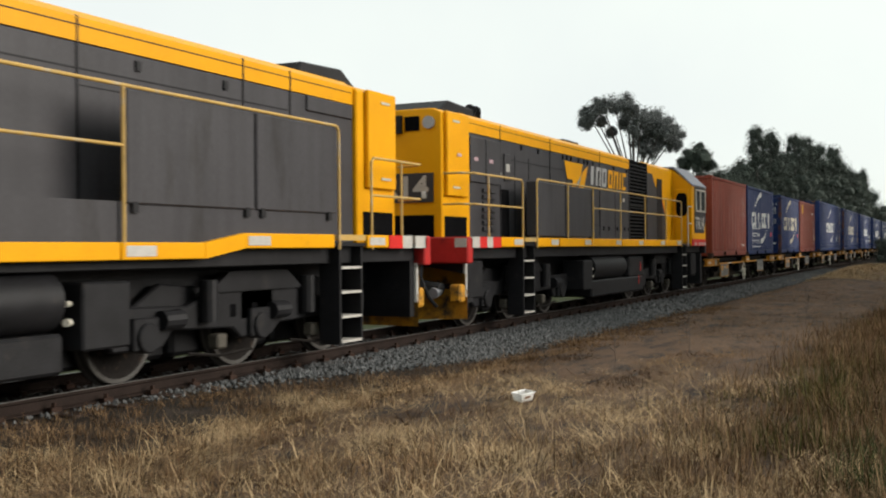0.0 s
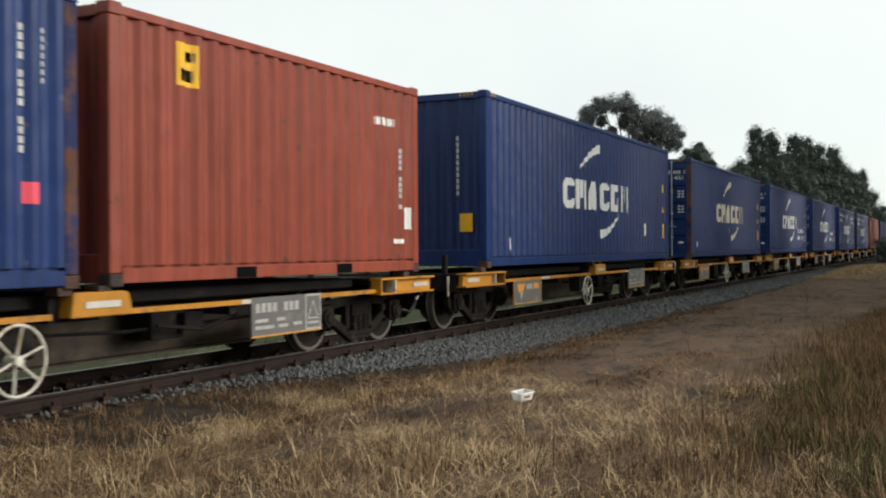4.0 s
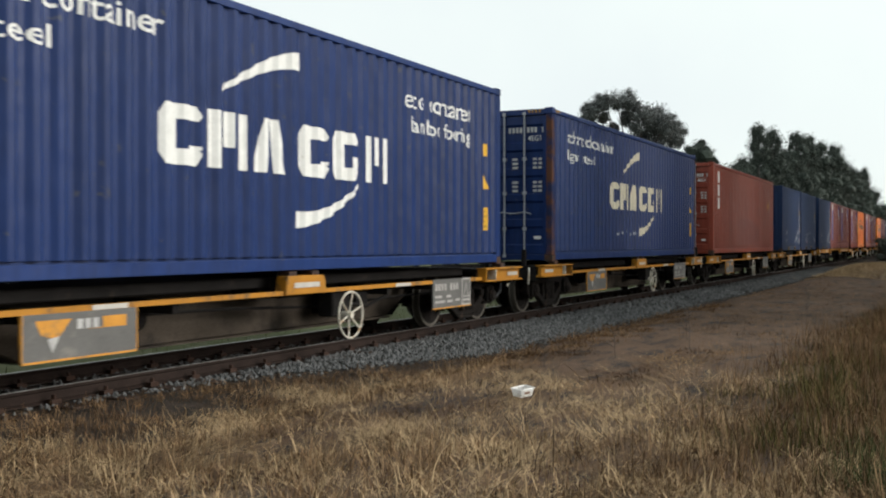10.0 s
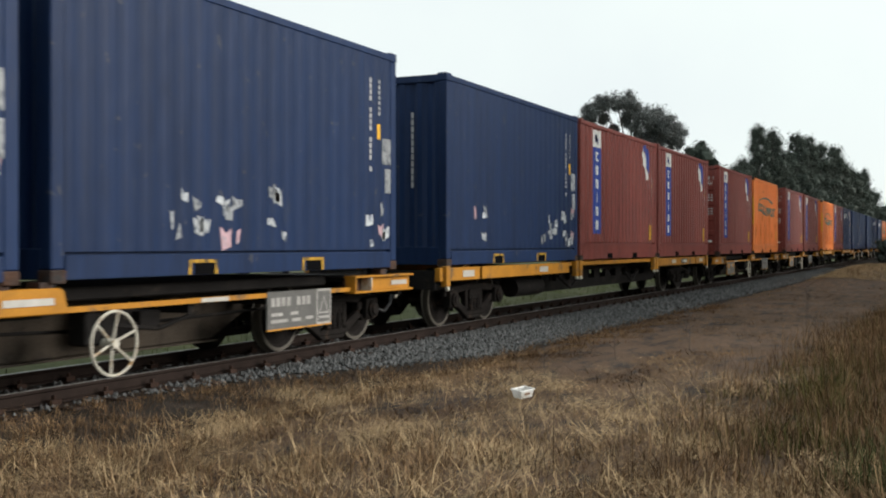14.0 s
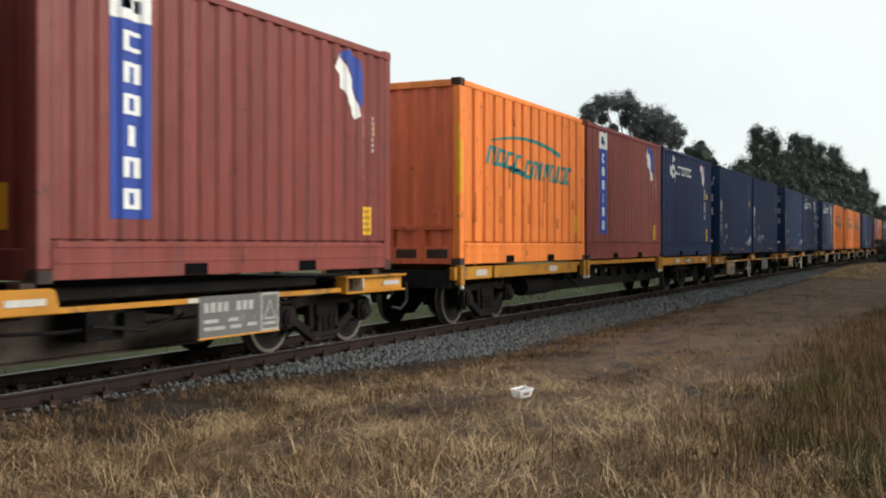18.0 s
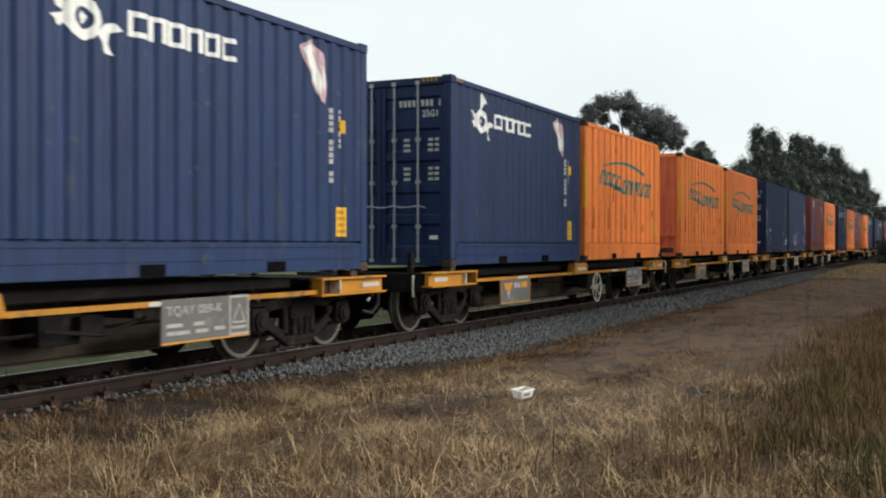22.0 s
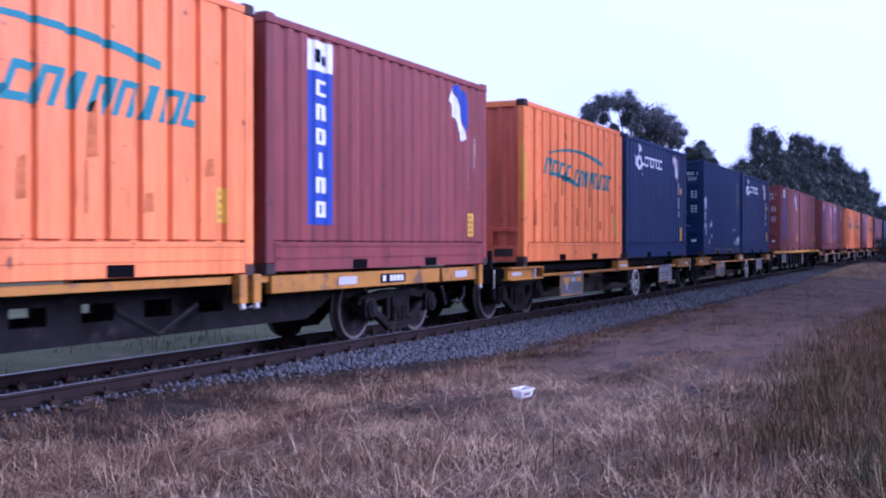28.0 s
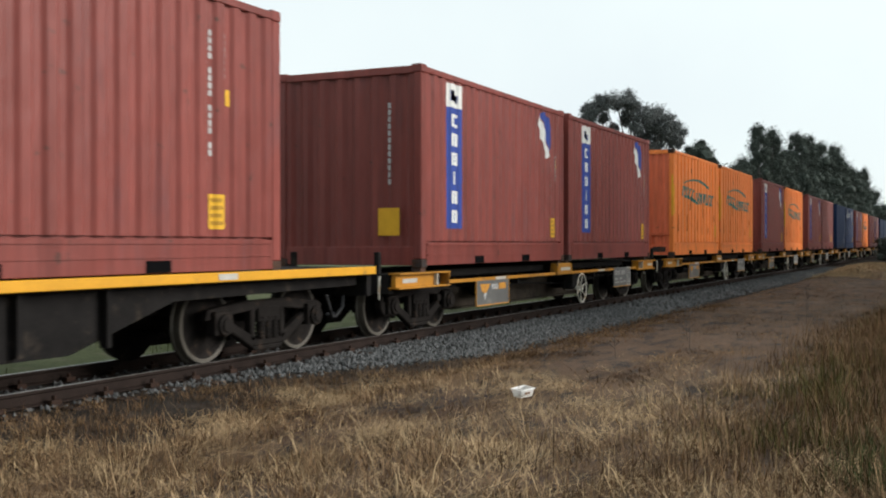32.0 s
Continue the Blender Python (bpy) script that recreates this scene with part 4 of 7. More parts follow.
def handwheel(parent, x, y, z, r=0.29):
    bm = bmesh.new()
    n, k, t = 32, 8, 0.0135
    rows = [[bm.verts.new((x + (r + t * math.cos(2 * math.pi * j / k)) * math.cos(2 * math.pi * i / n), y + t * math.sin(2 * math.pi * j / k),
                           z + (r + t * math.cos(2 * math.pi * j / k)) * math.sin(2 * math.pi * i / n))) for j in range(k)] for i in range(n)]
    for i in range(n):
        for j in range(k):
            bm.faces.new((rows[i][j], rows[(i + 1) % n][j], rows[(i + 1) % n][(j + 1) % k], rows[i][(j + 1) % k]))
    rim = part("handwheel", bm, HANDWHEEL, parent, "white-painted spoked handwheel", smooth=True)
    for i in range(6):
        a = math.pi * i / 3 + 0.35
        bm = bmesh.new()
        rod(bm, (x, y + 0.03, z), (x + r * math.cos(a), y, z + r * math.sin(a)), 0.0115, 6)
        part("spoke", bm, HANDWHEEL, rim)
    bm = bmesh.new()
    rod(bm, (x, y - 0.02, z), (x, y + 0.35, z), 0.045, 10)
    part("hub", bm, HANDWHEEL, rim)
    return rim


def board(parent, x0, x1, y, z0, z1, kind, code=""):
    """A grey plate on the side of a wagon, with the operator's plain mark or with the wagon's code."""
    root = boxes("side_board", [(x0, x1, y, y + 0.02, z0, z1)], BOARD, parent, "grey lettered side board")
    w, h = x1 - x0, z1 - z0
    boxes("board_edge", [(x0 - 0.004, x1 + 0.004, y - 0.008, y + 0.022, z0 - 0.018, z0)], BOARD_EDGE, root)
    if kind == "mark":
        singly("board_edge", [(x0 - 0.012, x0, y - 0.006, y + 0.022, z0, z1), (x1, x1 + 0.012, y - 0.006, y + 0.022, z0, z1)], BOARD_EDGE, root)
    bm = bmesh.new()
    if kind == "mark":
        patch(bm, [(x0 + 0.10 * w, z1 - 0.14 * h), (x0 + 0.40 * w, z1 - 0.14 * h), (x0 + 0.28 * w, z1 - 0.58 * h), (x0 + 0.15 * w, z1 - 0.46 * h)])
        patch(bm, [(x0 + 0.52 * w + 0.11 * k * w, z1 - 0.40 * h) for k in (0,)] + [(x0 + 0.90 * w, z1 - 0.40 * h), (x0 + 0.90 * w, z1 - 0.14 * h), (x0 + 0.68 * w, z1 - 0.14 * h), (x0 + 0.68 * w, z1 - 0.38 * h)])
        for v in bm.verts:
            v.co.y = y - 0.004
        part("operator_mark", bm, BOARD_EDGE, root, "plain orange operator mark")
        bm = bmesh.new()
        for k in range(3):
            a = x0 + (0.45 + 0.07 * k) * w
            patch(bm, [(a, z1 - 0.38 * h), (a + 0.05 * w, z1 - 0.38 * h), (a + 0.05 * w, z1 - 0.16 * h), (a, z1 - 0.16 * h)])
        patch(bm, [(x0 + 0.2 * w, z1 - 0.55 * h), (x0 + 0.3 * w, z1 - 0.5 * h), (x0 + 0.24 * w, z0 + 0.15 * h)])
        for v in bm.verts:
            v.co.y = y - 0.005
        tagged_part("mark_bars", bm, PALE, root)
    else:
        if code:
            bm = shift(lettering(code, 0.62 * w, 0.26 * h, 0.004), x0 + 0.05 * w, y - 0.004, z1 - 0.42 * h)
        else:
            for k in range(8):
                if k != 4:
                    a = x0 + (0.05 + 0.078 * k) * w
                    patch(bm, [(a, z1 - 0.40 * h), (a + 0.055 * w, z1 - 0.40 * h), (a + 0.055 * w, z1 - 0.16 * h), (a, z1 - 0.16 * h)])
            shift(bm, 0, y - 0.004, 0)
        tagged_part("code", bm, BOARD_CODE, root)
        bm = bmesh.new()
        for k, (a, b, z) in enumerate(((0.05, 0.22, 0.40), (0.34, 0.46, 0.40), (0.05, 0.30, 0.22), (0.36, 0.50, 0.22), (0.58, 0.70, 0.24))):
            patch(bm, [(x0 + a * w, z0 + z * h - 0.025), (x0 + b * w, z0 + z * h - 0.025), (x0 + b * w, z0 + z * h + 0.012), (x0 + a * w, z0 + z * h + 0.012)])
        shift(bm, 0, y - 0.004, 0)
        tagged_part("small_print", bm, BOARD_CODE, root)
        bm = bmesh.new()
        a, b = x0 + 0.755 * w, x1
        t = 0.026
        for q in ((a, b, z0, z0 + t), (a, b, z1 - t, z1), (a, a + t, z0 + t, z1 - t), (b - t, b, z0 + t, z1 - t), (a + 0.05, b - 0.05, z0 + 0.16 * h, z0 + 0.23 * h)):
            patch(bm, [(q[0], q[2]), (q[1], q[2]), (q[1], q[3]), (q[0], q[3])])
        m = (a + b) / 2
        lo, hi, e = z0 + 0.30 * h, z1 - 0.18 * h, 0.03
        patch(bm, [(a + 0.05, lo), (a + 0.05 + e, lo + e * 0.6), (m, hi - e), (m, hi)])
        patch(bm, [(b - 0.05, lo), (m, hi), (m, hi - e), (b - 0.05 - e, lo + e * 0.6)])
        patch(bm, [(a + 0.05, lo), (b - 0.05, lo), (b - 0.05 - e, lo + e * 0.6), (a + 0.05 + e, lo + e * 0.6)])
        shift(bm, 0, y - 0.004, 0)
        tagged_part("triangle_sign", bm, BOARD_CODE, root)
    return root


def spine_wagon(code="", tank=True, flip=False):
    """The two-slot container wagon: a spine with yellow end platforms."""
    r = thing("container_wagon", "grimy skeletal container wagon with yellow end platforms", "wagon", "wagons of the train")
    bm = bmesh.new()
    prism(bm, [(-6.7, 0.62), (-4.5, 0.60), (-3.5, 0.17), (3.5, 0.17), (4.5, 0.60), (6.7, 0.62), (6.7, 0.80), (-6.7, 0.80)], -0.36, 0.36)
    spine = part("centre_spine", bm, DUSTY, r, "dust-brown fish-belly centre spine", bevel=0.015)
    boxes("spine_flange", [(-3.5, 3.5, -0.44, 0.44, 0.15, 0.17)], DUSTY, spine)
    boxes("spine_deck", [(-5.1, 5.1, -0.9, 0.9, 0.74, 0.86)], FRAME, r, bevel=0.015)
    for s in (-1, 1):
        a, b = (-6.93, -5.33) if s < 0 else (5.25, 6.82)
        inner = b if s < 0 else a
        near = sorted((inner, inner - s * -0.42))
        web = (a, b - 0.42) if s < 0 else (a + 0.42, b)
        platform = boxes("end_platform", [(*web, -1.19, -1.12, 0.655, 0.826)], YELLOW, r, "yellow channel-section end platform", bevel=0.004)
        boxes("top_flange", [(a - 0.01, b + 0.01, -1.26, -1.08, 0.826, 0.852)], YELLOW, platform, bevel=0.004)
        boxes("bottom_flange", [(a - 0.01, b + 0.01, -1.25, -1.08, 0.63, 0.655)], YELLOW, platform, bevel=0.004)
        boxes("recess", [(*near, -1.10, -1.06, 0.655, 0.826)], RUST, platform)
        boxes("stiffener", [(*sorted((inner + s * 0.40, inner + s * 0.425)), -1.25, -1.10, 0.655, 0.826)], HANDWHEEL, platform, "pale worn stiffener plate")
        boxes("stiffener", [(*sorted((inner + s * 0.0, inner + s * 0.025)), -1.25, -1.10, 0.655, 0.826)], YELLOW, platform)
        boxes("reflective_tape", [(*sorted((s * 6.74, s * 6.30)), -1.196, -1.191, 0.71, 0.77)], REFLECTOR, platform)
        boxes("far_platform", [(a, b, 1.10, 1.20, 0.63, 0.79)], YELLOW, r, bevel=0.006)
        boxes("headstock", [(*((-6.93, -6.80) if s < 0 else (6.70, 6.82)), -1.08, 1.08, 0.56, 0.84)], FRAME, r, bevel=0.01)
        boxes("platform_deck", [(*sorted((s * 5.25, s * 6.7)), -1.08, 1.08, 0.78, 0.83)], FRAME, r)
        singly("guide_post", [(*sorted((s * 6.62, s * 6.54)), y, y + 0.08, 0.83, 1.14) for y in (-0.75, 0.65)], FRAME, r, bevel=0.01)
        bm = bmesh.new()
        e = s * (6.95 if s < 0 else 6.84)
        pipe(bm, [(e, -0.95, 0.80), (e + s * 0.05, -0.97, 0.74), (e + s * 0.06, -0.97, 0.58), (e + s * 0.02, -0.95, 0.50)], 0.017, 8)
        part("uncoupling_lever", bm, HANDWHEEL, r, "pale bent lever")
        x0, x1 = sorted((s * 5.3, s * 0.38))
        boxes("side_sill", [(x0, x1, -1.18, -1.12, 0.66, 0.71)], YELLOW, r, "thin yellow side sill")
        boxes("side_sill", [(x0, x1, 1.12, 1.18, 0.655, 0.72)], YELLOW, r)
        boxes("sill_tape", [(x0 + 1.9, x0 + 2.35, -1.186, -1.181, 0.663, 0.707)], REFLECTOR, r)
        for k in (2.2, 3.9):
            boxes("outrigger", [(s * k - 0.05, s * k + 0.05, -1.12, 1.12, 0.56, 0.70)], FRAME, r)
        coupler(r, s * 6.93, s)
        bogie(r, s * 5.45)
        singly("twist_lock", [(s * 6.10 - 0.08, s * 6.10 + 0.08, y - 0.08, y + 0.08, 0.83, 0.93) for y in (-1.11, 1.11)], RUST, r, bevel=0.01)
    bm = bmesh.new()
    p, q = (-0.42, 0.40) if flip else (-0.2, 0.52)
    prism(bm, [(p, 0.66), (q + 0.06, 0.66), (q, 0.86), (q - 0.05, 0.88), (p + 0.05, 0.88), (p + 0.03, 0.86)], -1.22, -1.06)
    boxes("far_bolster", [(-0.4, 0.4, 1.06, 1.2, 0.66, 0.80)], YELLOW, r)
    part("middle_bolster", bm, YELLOW, r, "yellow middle bolster", bevel=0.01)
    boxes("bolster_beam", [(-0.3, 0.3, -1.06, 1.06, 0.62, 0.86)], FRAME, r)
    boxes("bolster_tape", [(p + 0.16, q - 0.12, -1.228, -1.222, 0.74, 0.80)], REFLECTOR, r)
    singly("twist_lock", [(k - 0.08, k + 0.08, y - 0.08, y + 0.08, 0.86, 0.93) for y in (-1.11, 1.11) for k in (-0.24, 0.24)], RUST, r)
    if flip:
        board(r, -4.2, -2.85, -1.19, 0.27, 0.66, "mark")
        board(r, 3.42, 4.75, -1.19, 0.30, 0.72, "code", code)
    else:
        board(r, -4.78, -3.45, -1.19, 0.27, 0.66, "mark")
        board(r, 2.45, 3.85, -1.19, 0.30, 0.72, "code", code)
    handwheel(r, 0.98 if flip else -0.80, -1.24, 0.36)
    bm = bmesh.new()
    box(bm, *((0.75, 1.15) if flip else (-1.0, -0.5)), -1.12, -0.9, 0.34, 0.66)
    part("brake_gear_box", bm, FRAME, r, bevel=0.02)
    if tank:
        bm = bmesh.new()
        rod(bm, (-1.85, -1.08, 0.46), (-1.85, -0.1, 0.46), 0.27, 24)
        rod(bm, (-1.85, -1.12, 0.46), (-1.85, -1.08, 0.46), 0.2, 24, 0.27)
        part("air_tank", bm, FRAME, r, "round grey air reservoir", smooth=True)
    bm = bmesh.new()
    rod(bm, (-3.0, -0.62, 0.5), (-2.2, -0.62, 0.5), 0.13, 14)
    pipe(bm, [(-4.4, -0.7, 0.58), (-0.8, -0.75, 0.52), (1.0, -0.75, 0.45), (4.4, -0.68, 0.5)], 0.02, 6)
    part("brake_rigging", bm, FRAME, r)
    bm = bmesh.new()
    box(bm, 1.3, 1.8, -0.8, -0.45, 0.34, 0.62)
    box(bm, 1.7, 2.0, -0.9, -0.5, 0.42, 0.60)
    pipe(bm, [(1.2, -0.95, 0.5), (1.9, -0.95, 0.42), (2.5, -0.95, 0.55)], 0.025, 6)
    part("brake_valve", bm, FRAME, r, bevel=0.01)
    return r


def long_wagon():
    """The three-slot wagon with deep yellow sills and a holed fish-belly frame."""
    r = thing("container_wagon", "long three-slot container wagon with deep yellow sills", "wagon", "wagons of the train")
    for s in (-1, 1):
        y0, y1 = sorted((s * 0.50, s * 0.58))
        bm = bmesh.new()
        n = 24
        xs = np.linspace(-5.2, 5.2, n + 1)
        for i in range(n):
            a, b = xs[i], xs[i + 1]
            if i % 2 == 0 or abs(a) > 4.4:
                box(bm, a, b, y0, y1, 0.30, 0.80)
            else:
                box(bm, a, b, y0, y1, 0.30, 0.50)
                box(bm, a, b, y0, y1, 0.68, 0.80)
        part("fish_belly_frame", bm, FRAME, r, "dark frame with a row of holes")
        bm = bmesh.new()
        prism(bm, [(-9.3, 0.62), (-5.9, 0.60), (-5.2, 0.30), (-5.2, 0.80), (-9.3, 0.80)][::1], y0, y1)
        prism(bm, [(5.2, 0.30), (5.9, 0.60), (9.3, 0.62), (9.3, 0.80), (5.2, 0.80)], y0, y1)
        part("end_frame", bm, FRAME, r)
        for a, b in ((-9.42, -7.95), (-7.85, -3.55), (3.55, 7.85), (7.95, 9.42)):
            boxes("side_sill", [(a, b, *sorted((s * 1.10, s * 1.19)), 0.70, 0.90)], YELLOW, r, "deep yellow side sill", bevel=0.006)
        boxes("upper_sill", [(-3.55, 3.55, *sorted((s * 1.06, s * 1.15)), 0.83, 0.91)], YELLOW, r)
    boxes("deck_beam", [(-9.4, 9.4, -0.5, 0.5, 0.74, 0.80)], FRAME, r)
    for x in (-9.25, -3.2, -2.95, 2.95, 3.2, 9.25):
        boxes("cross_bearer", [(x - 0.07, x + 0.07, -1.1, 1.1, 0.66, 0.84)], FRAME, r)
        singly("slot_bracket", [(x - 0.07, x + 0.07, y - 0.05, y + 0.05, 0.62, 0.93) for y in (-1.2, 1.2)], YELLOW, r, bevel=0.008)
        bm = bmesh.new()
        rod(bm, (x, -1.24, 0.56), (x, -1.2, 0.66), 0.035, 8)
        part("lock_pin", bm, HANDWHEEL, r)
    for x in (-8.4, -5.0, 5.2, 8.6):
        boxes("reflective_tape", [(x - 0.22, x + 0.22, -1.197, -1.192, 0.75, 0.85)], REFLECTOR, r)
    for s in (-1, 1):
        boxes("headstock", [(*sorted((s * 9.42, s * 9.32)), -1.1, 1.1, 0.58, 0.86)], FRAME, r)
        coupler(r, s * 9.42, s)
        bogie(r, s * 7.3, style="cast")
    boxes("small_code_board", [(6.05, 6.75, -1.20, -1.194, 0.74, 0.86)], FRAME, r)
    singly("code_bar", [(6.1 + 0.1 * k, 6.17 + 0.1 * k, -1.205, -1.201, 0.76, 0.84) for k in range(6) if k != 1], WHITE, r)
    bm = bmesh.new()
    rod(bm, (-5.6, -0.75, 0.46), (-4.2, -0.75, 0.46), 0.17, 16)
    part("air_tank", bm, FRAME, r, smooth=True)
    bm = bmesh.new()
    pipe(bm, [(-3.4, -0.9, 0.62), (-2.6, -0.9, 0.36), (-1.8, -0.9, 0.62)], 0.03, 6)
    pipe(bm, [(1.4, -0.9, 0.62), (2.0, -0.9, 0.36), (2.6, -0.9, 0.62)], 0.03, 6)
    part("brake_rigging", bm, FRAME, r)
    return r


def flat_wagon():
    r = thing("flat_wagon", "long flat wagon with one bright yellow edge", "wagon", "wagons of the train")
    boxes("deck", [(-8.35, 8.35, -1.16, 1.16, 0.84, 0.95)], FRAME, r, "worn dark deck", bevel=0.01)
    for s in (-1, 1):
        boxes("deck_edge", [(-8.35, 8.35, *sorted((s * 1.16, s * 1.24)), 0.86, 0.96)], BRIGHT_EDGE, r, "bright yellow deck edge", bevel=0.006)
        y0, y1 = sorted((s * 0.95, s * 1.03))
        bm = bmesh.new()
        prism(bm, [(-8.2, 0.72), (-4.6, 0.68), (-3.2, 0.27), (3.2, 0.27), (4.6, 0.68), (8.2, 0.72), (8.2, 0.84), (-8.2, 0.84)], y0, y1)
        part("fish_belly_frame", bm, FRAME, r)
        for x in np.linspace(-3.6, 3.6, 8):
            boxes("frame_rib", [(x - 0.03, x + 0.03, *sorted((s * 1.03, s * 1.12)), 0.31, 0.84)], FRAME, r)
        # Pale grey discs stand for daylight through holes in the frame.
        for x in (-2.05, 1.05):
            bm = bmesh.new()
            rod(bm, (x, s * 1.03, 0.6), (x, s * 1.045, 0.6), 0.13, 16)
            part("frame_hole", bm, BOARD, r)
        boxes("headstock", [(*sorted((s * 8.35, s * 8.24)), -1.16, 1.16, 0.58, 0.84)], FRAME, r)
        coupler(r, s * 8.35, s)
        bogie(r, s * 6.55, style="cast")
    for x in (-6.35, -0.6, 5.2):
        boxes("white_patch", [(x - 0.16, x + 0.16, -1.246, -1.241, 0.88, 0.945)], REFLECTOR, r)
    boxes("reflective_tape", [(-8.3, -7.75, -1.17, -1.165, 0.74, 0.80)], REFLECTOR, r)
    board(r, -5.55, -4.15, -1.14, 0.45, 0.84, "code")
    handwheel(r, 1.6, -1.14, 0.55, 0.24)
    return r


# ---- locomotives ----
def locomotive(cab=True):
    """A hood locomotive along x with its cab at +x; the rear unit is the same the other way round."""
    r = thing("diesel_locomotive", "dark grey and yellow diesel hood locomotive" if cab else "dark grey and yellow leading diesel locomotive", "locomotive", "locomotives")
    # underframe and sills
    boxes("underframe", [(-8.36, 8.75, -1.2, 1.2, 1.08, 1.29)], LOCO_BLACK, r, bevel=0.01)
    boxes("walkway", [(-8.41, 7.0, -1.33, 1.33, 1.29, 1.33)], LOCO_BLACK, r)
    boxes("centre_sill", [(-8.31, 8.7, -0.5, 0.5, 0.78, 1.08)], LOCO_BLACK, r)
    for s in (-1, 1):
        y0, y1 = sorted((s * 1.30, s * 1.36))
        if not cab:
            bm = bmesh.new()
            prism(bm, [(-4.16, 1.27), (-3.5, 1.17), (-3.5, 1.33), (-4.16, 1.43)], y0, y1)
            part("sill_ramp", bm, LOCO_YELLOW, r)
        for a, b in ((-7.2, -6.2) if cab else (-7.31, -6.75), (-5.5, -4.35) if cab else (-5.95, -4.16), (-4.3, -2.35) if cab else (-3.5, -2.32), (-2.3, -0.15), (-0.1, 1.75), (1.8, 3.85), (3.9, 5.65)):
            dz = 0 if cab or a < -4 else -0.1
            boxes("sill_panel", [(a, b, y0, y1, 1.27 + dz, 1.43 + dz)], LOCO_YELLOW, r, "yellow sill panel", bevel=0.008)
            boxes("reflective_tape", [(b - 0.45, b - 0.05, *sorted((s * 1.362, s * 1.366)), 1.30 + dz, 1.40 + dz)], REFLECTOR, r)
        if not cab:
            boxes("side_skirt", [(-6.0, 5.65, *sorted((s * 1.27, s * 1.30)), 1.33, 1.70)], LOCO_GREY, r)
        boxes("step_top", [(*((-6.15, -5.55) if cab else (-6.7, -6.05)), y0, y1, 1.36, 1.43)], RAIL_YELLOW, r)
        for a, b, m in ((-8.42, -8.1, REFLECTOR), (-8.1, -7.8, LOCO_RED), (-7.8, -7.57, REFLECTOR), (-7.57, -7.22, LOCO_RED)) if cab else ((-8.42, -8.08, REFLECTOR), (-7.98, -7.71, REFLECTOR), (-7.71, -7.33, LOCO_RED)):
            boxes("corner_stripe", [(a, b, y0, y1, 1.26, 1.43)], m, r)
    boxes("end_beam", [(-8.56, -8.36, -1.36, 1.36, 1.02, 1.43)], BEAM_RED, r, "red end beam", bevel=0.02)
    boxes("beam_patch", [(-8.567, -8.561, -1.34, -1.14, 1.27, 1.41)], REFLECTOR, r)
    boxes("beam_patch", [(-8.567, -8.561, 1.14, 1.34, 1.27, 1.41)], REFLECTOR, r)
    boxes("inner_equipment", [(-7.6, 7.6, -0.62, 0.62, 0.55, 1.08)], LOCO_BLACK, r, "dark equipment below the frame")
    boxes("end_beam", [(8.7, 8.9, -1.36, 1.36, 1.05, 1.3)], LOCO_BLACK, r, bevel=0.02)
    # hood
    bm = bmesh.new()
    profile(bm, [(-0.80, 1.33), (0.80, 1.33), (0.80, 3.18), (-0.80, 3.18)], -7.35, 2.45)
    part("hood", bm, LOCO_GREY, r, "dark grey engine hood", bevel=0.015)
    bm = bmesh.new()
    profile(bm, [(-0.805, 3.184), (0.805, 3.184), (0.805, 3.41), (0.66, 3.50), (-0.66, 3.50), (-0.805, 3.41)], -7.35, 2.45)
    part("hood_roof", bm, LOCO_YELLOW, r, "yellow band along the hood top")
    singly("hood_seam", [(x - 0.012, x + 0.012, -0.812, 0.812, 1.36, 3.42) for x in ((-5.9, -3.3, 0.02) if cab else (-5.85, -4.9, -2.36, 0.9))], LOCO_BLACK, r)
    bm = bmesh.new()
    profile(bm, [(-0.80, 1.33), (0.80, 1.33), (0.80, 3.41), (0.66, 3.50), (-0.66, 3.50), (-0.80, 3.41)], 4.2, 7.02)
    part("cab_hood", bm, LOCO_YELLOW, r, "yellow hood section next to the cab", bevel=0.015)
    bm = bmesh.new()
    prism(bm, [(4.2, 1.36), (6.3, 1.36), (6.1, 2.1), (5.6, 2.65), (5.0, 2.9), (4.7, 3.2), (4.2, 3.2)], -0.812, -0.803)
    part("hood_panel", bm, LOCO_GREY, r)
    bm = bmesh.new()
    band(bm, [(6.33, 1.40, 0.0), (6.25, 1.8, 0.05), (6.12, 2.15, 0.06), (5.85, 2.42, 0.06), (5.6, 2.6, 0.06)])
    shift(bm, 0, -0.816, 0)
    part("red_flash", bm, LOCO_RED, r)
    # The recess is a flat black sheet with its shade in the colour.
    boxes("hood_recess", [(5.2, 5.75, -0.818, -0.806, 1.4, 3.1)], LOCO_BLACK, r)
    boxes("radiator_grille", [(2.45, 4.2, -0.76, 0.76, 1.33, 3.44)], GAP, r, "black radiator grille")
    bm = bmesh.new()
    for z in np.arange(1.5, 3.36, 0.09):
        box(bm, 2.5, 4.15, -0.80, -0.765, z, z + 0.03)
    tagged(part("grille_slats", bm, LOCO_BLACK, r), kind="stuff")
    boxes("grille_frame", [(2.45, 2.52, -0.81, 0.81, 1.33, 3.43), (4.13, 4.2, -0.81, 0.81, 1.33, 3.43), (2.52, 4.13, -0.81, -0.76, 2.28, 2.34)], LOCO_BLACK, r)
    # long-hood end
    bm = bmesh.new()
    profile(bm, [(-0.86, 1.33), (0.86, 1.33), (0.86, 3.39), (0.70, 3.46), (-0.70, 3.46), (-0.86, 3.39)], -8.42, -7.35)
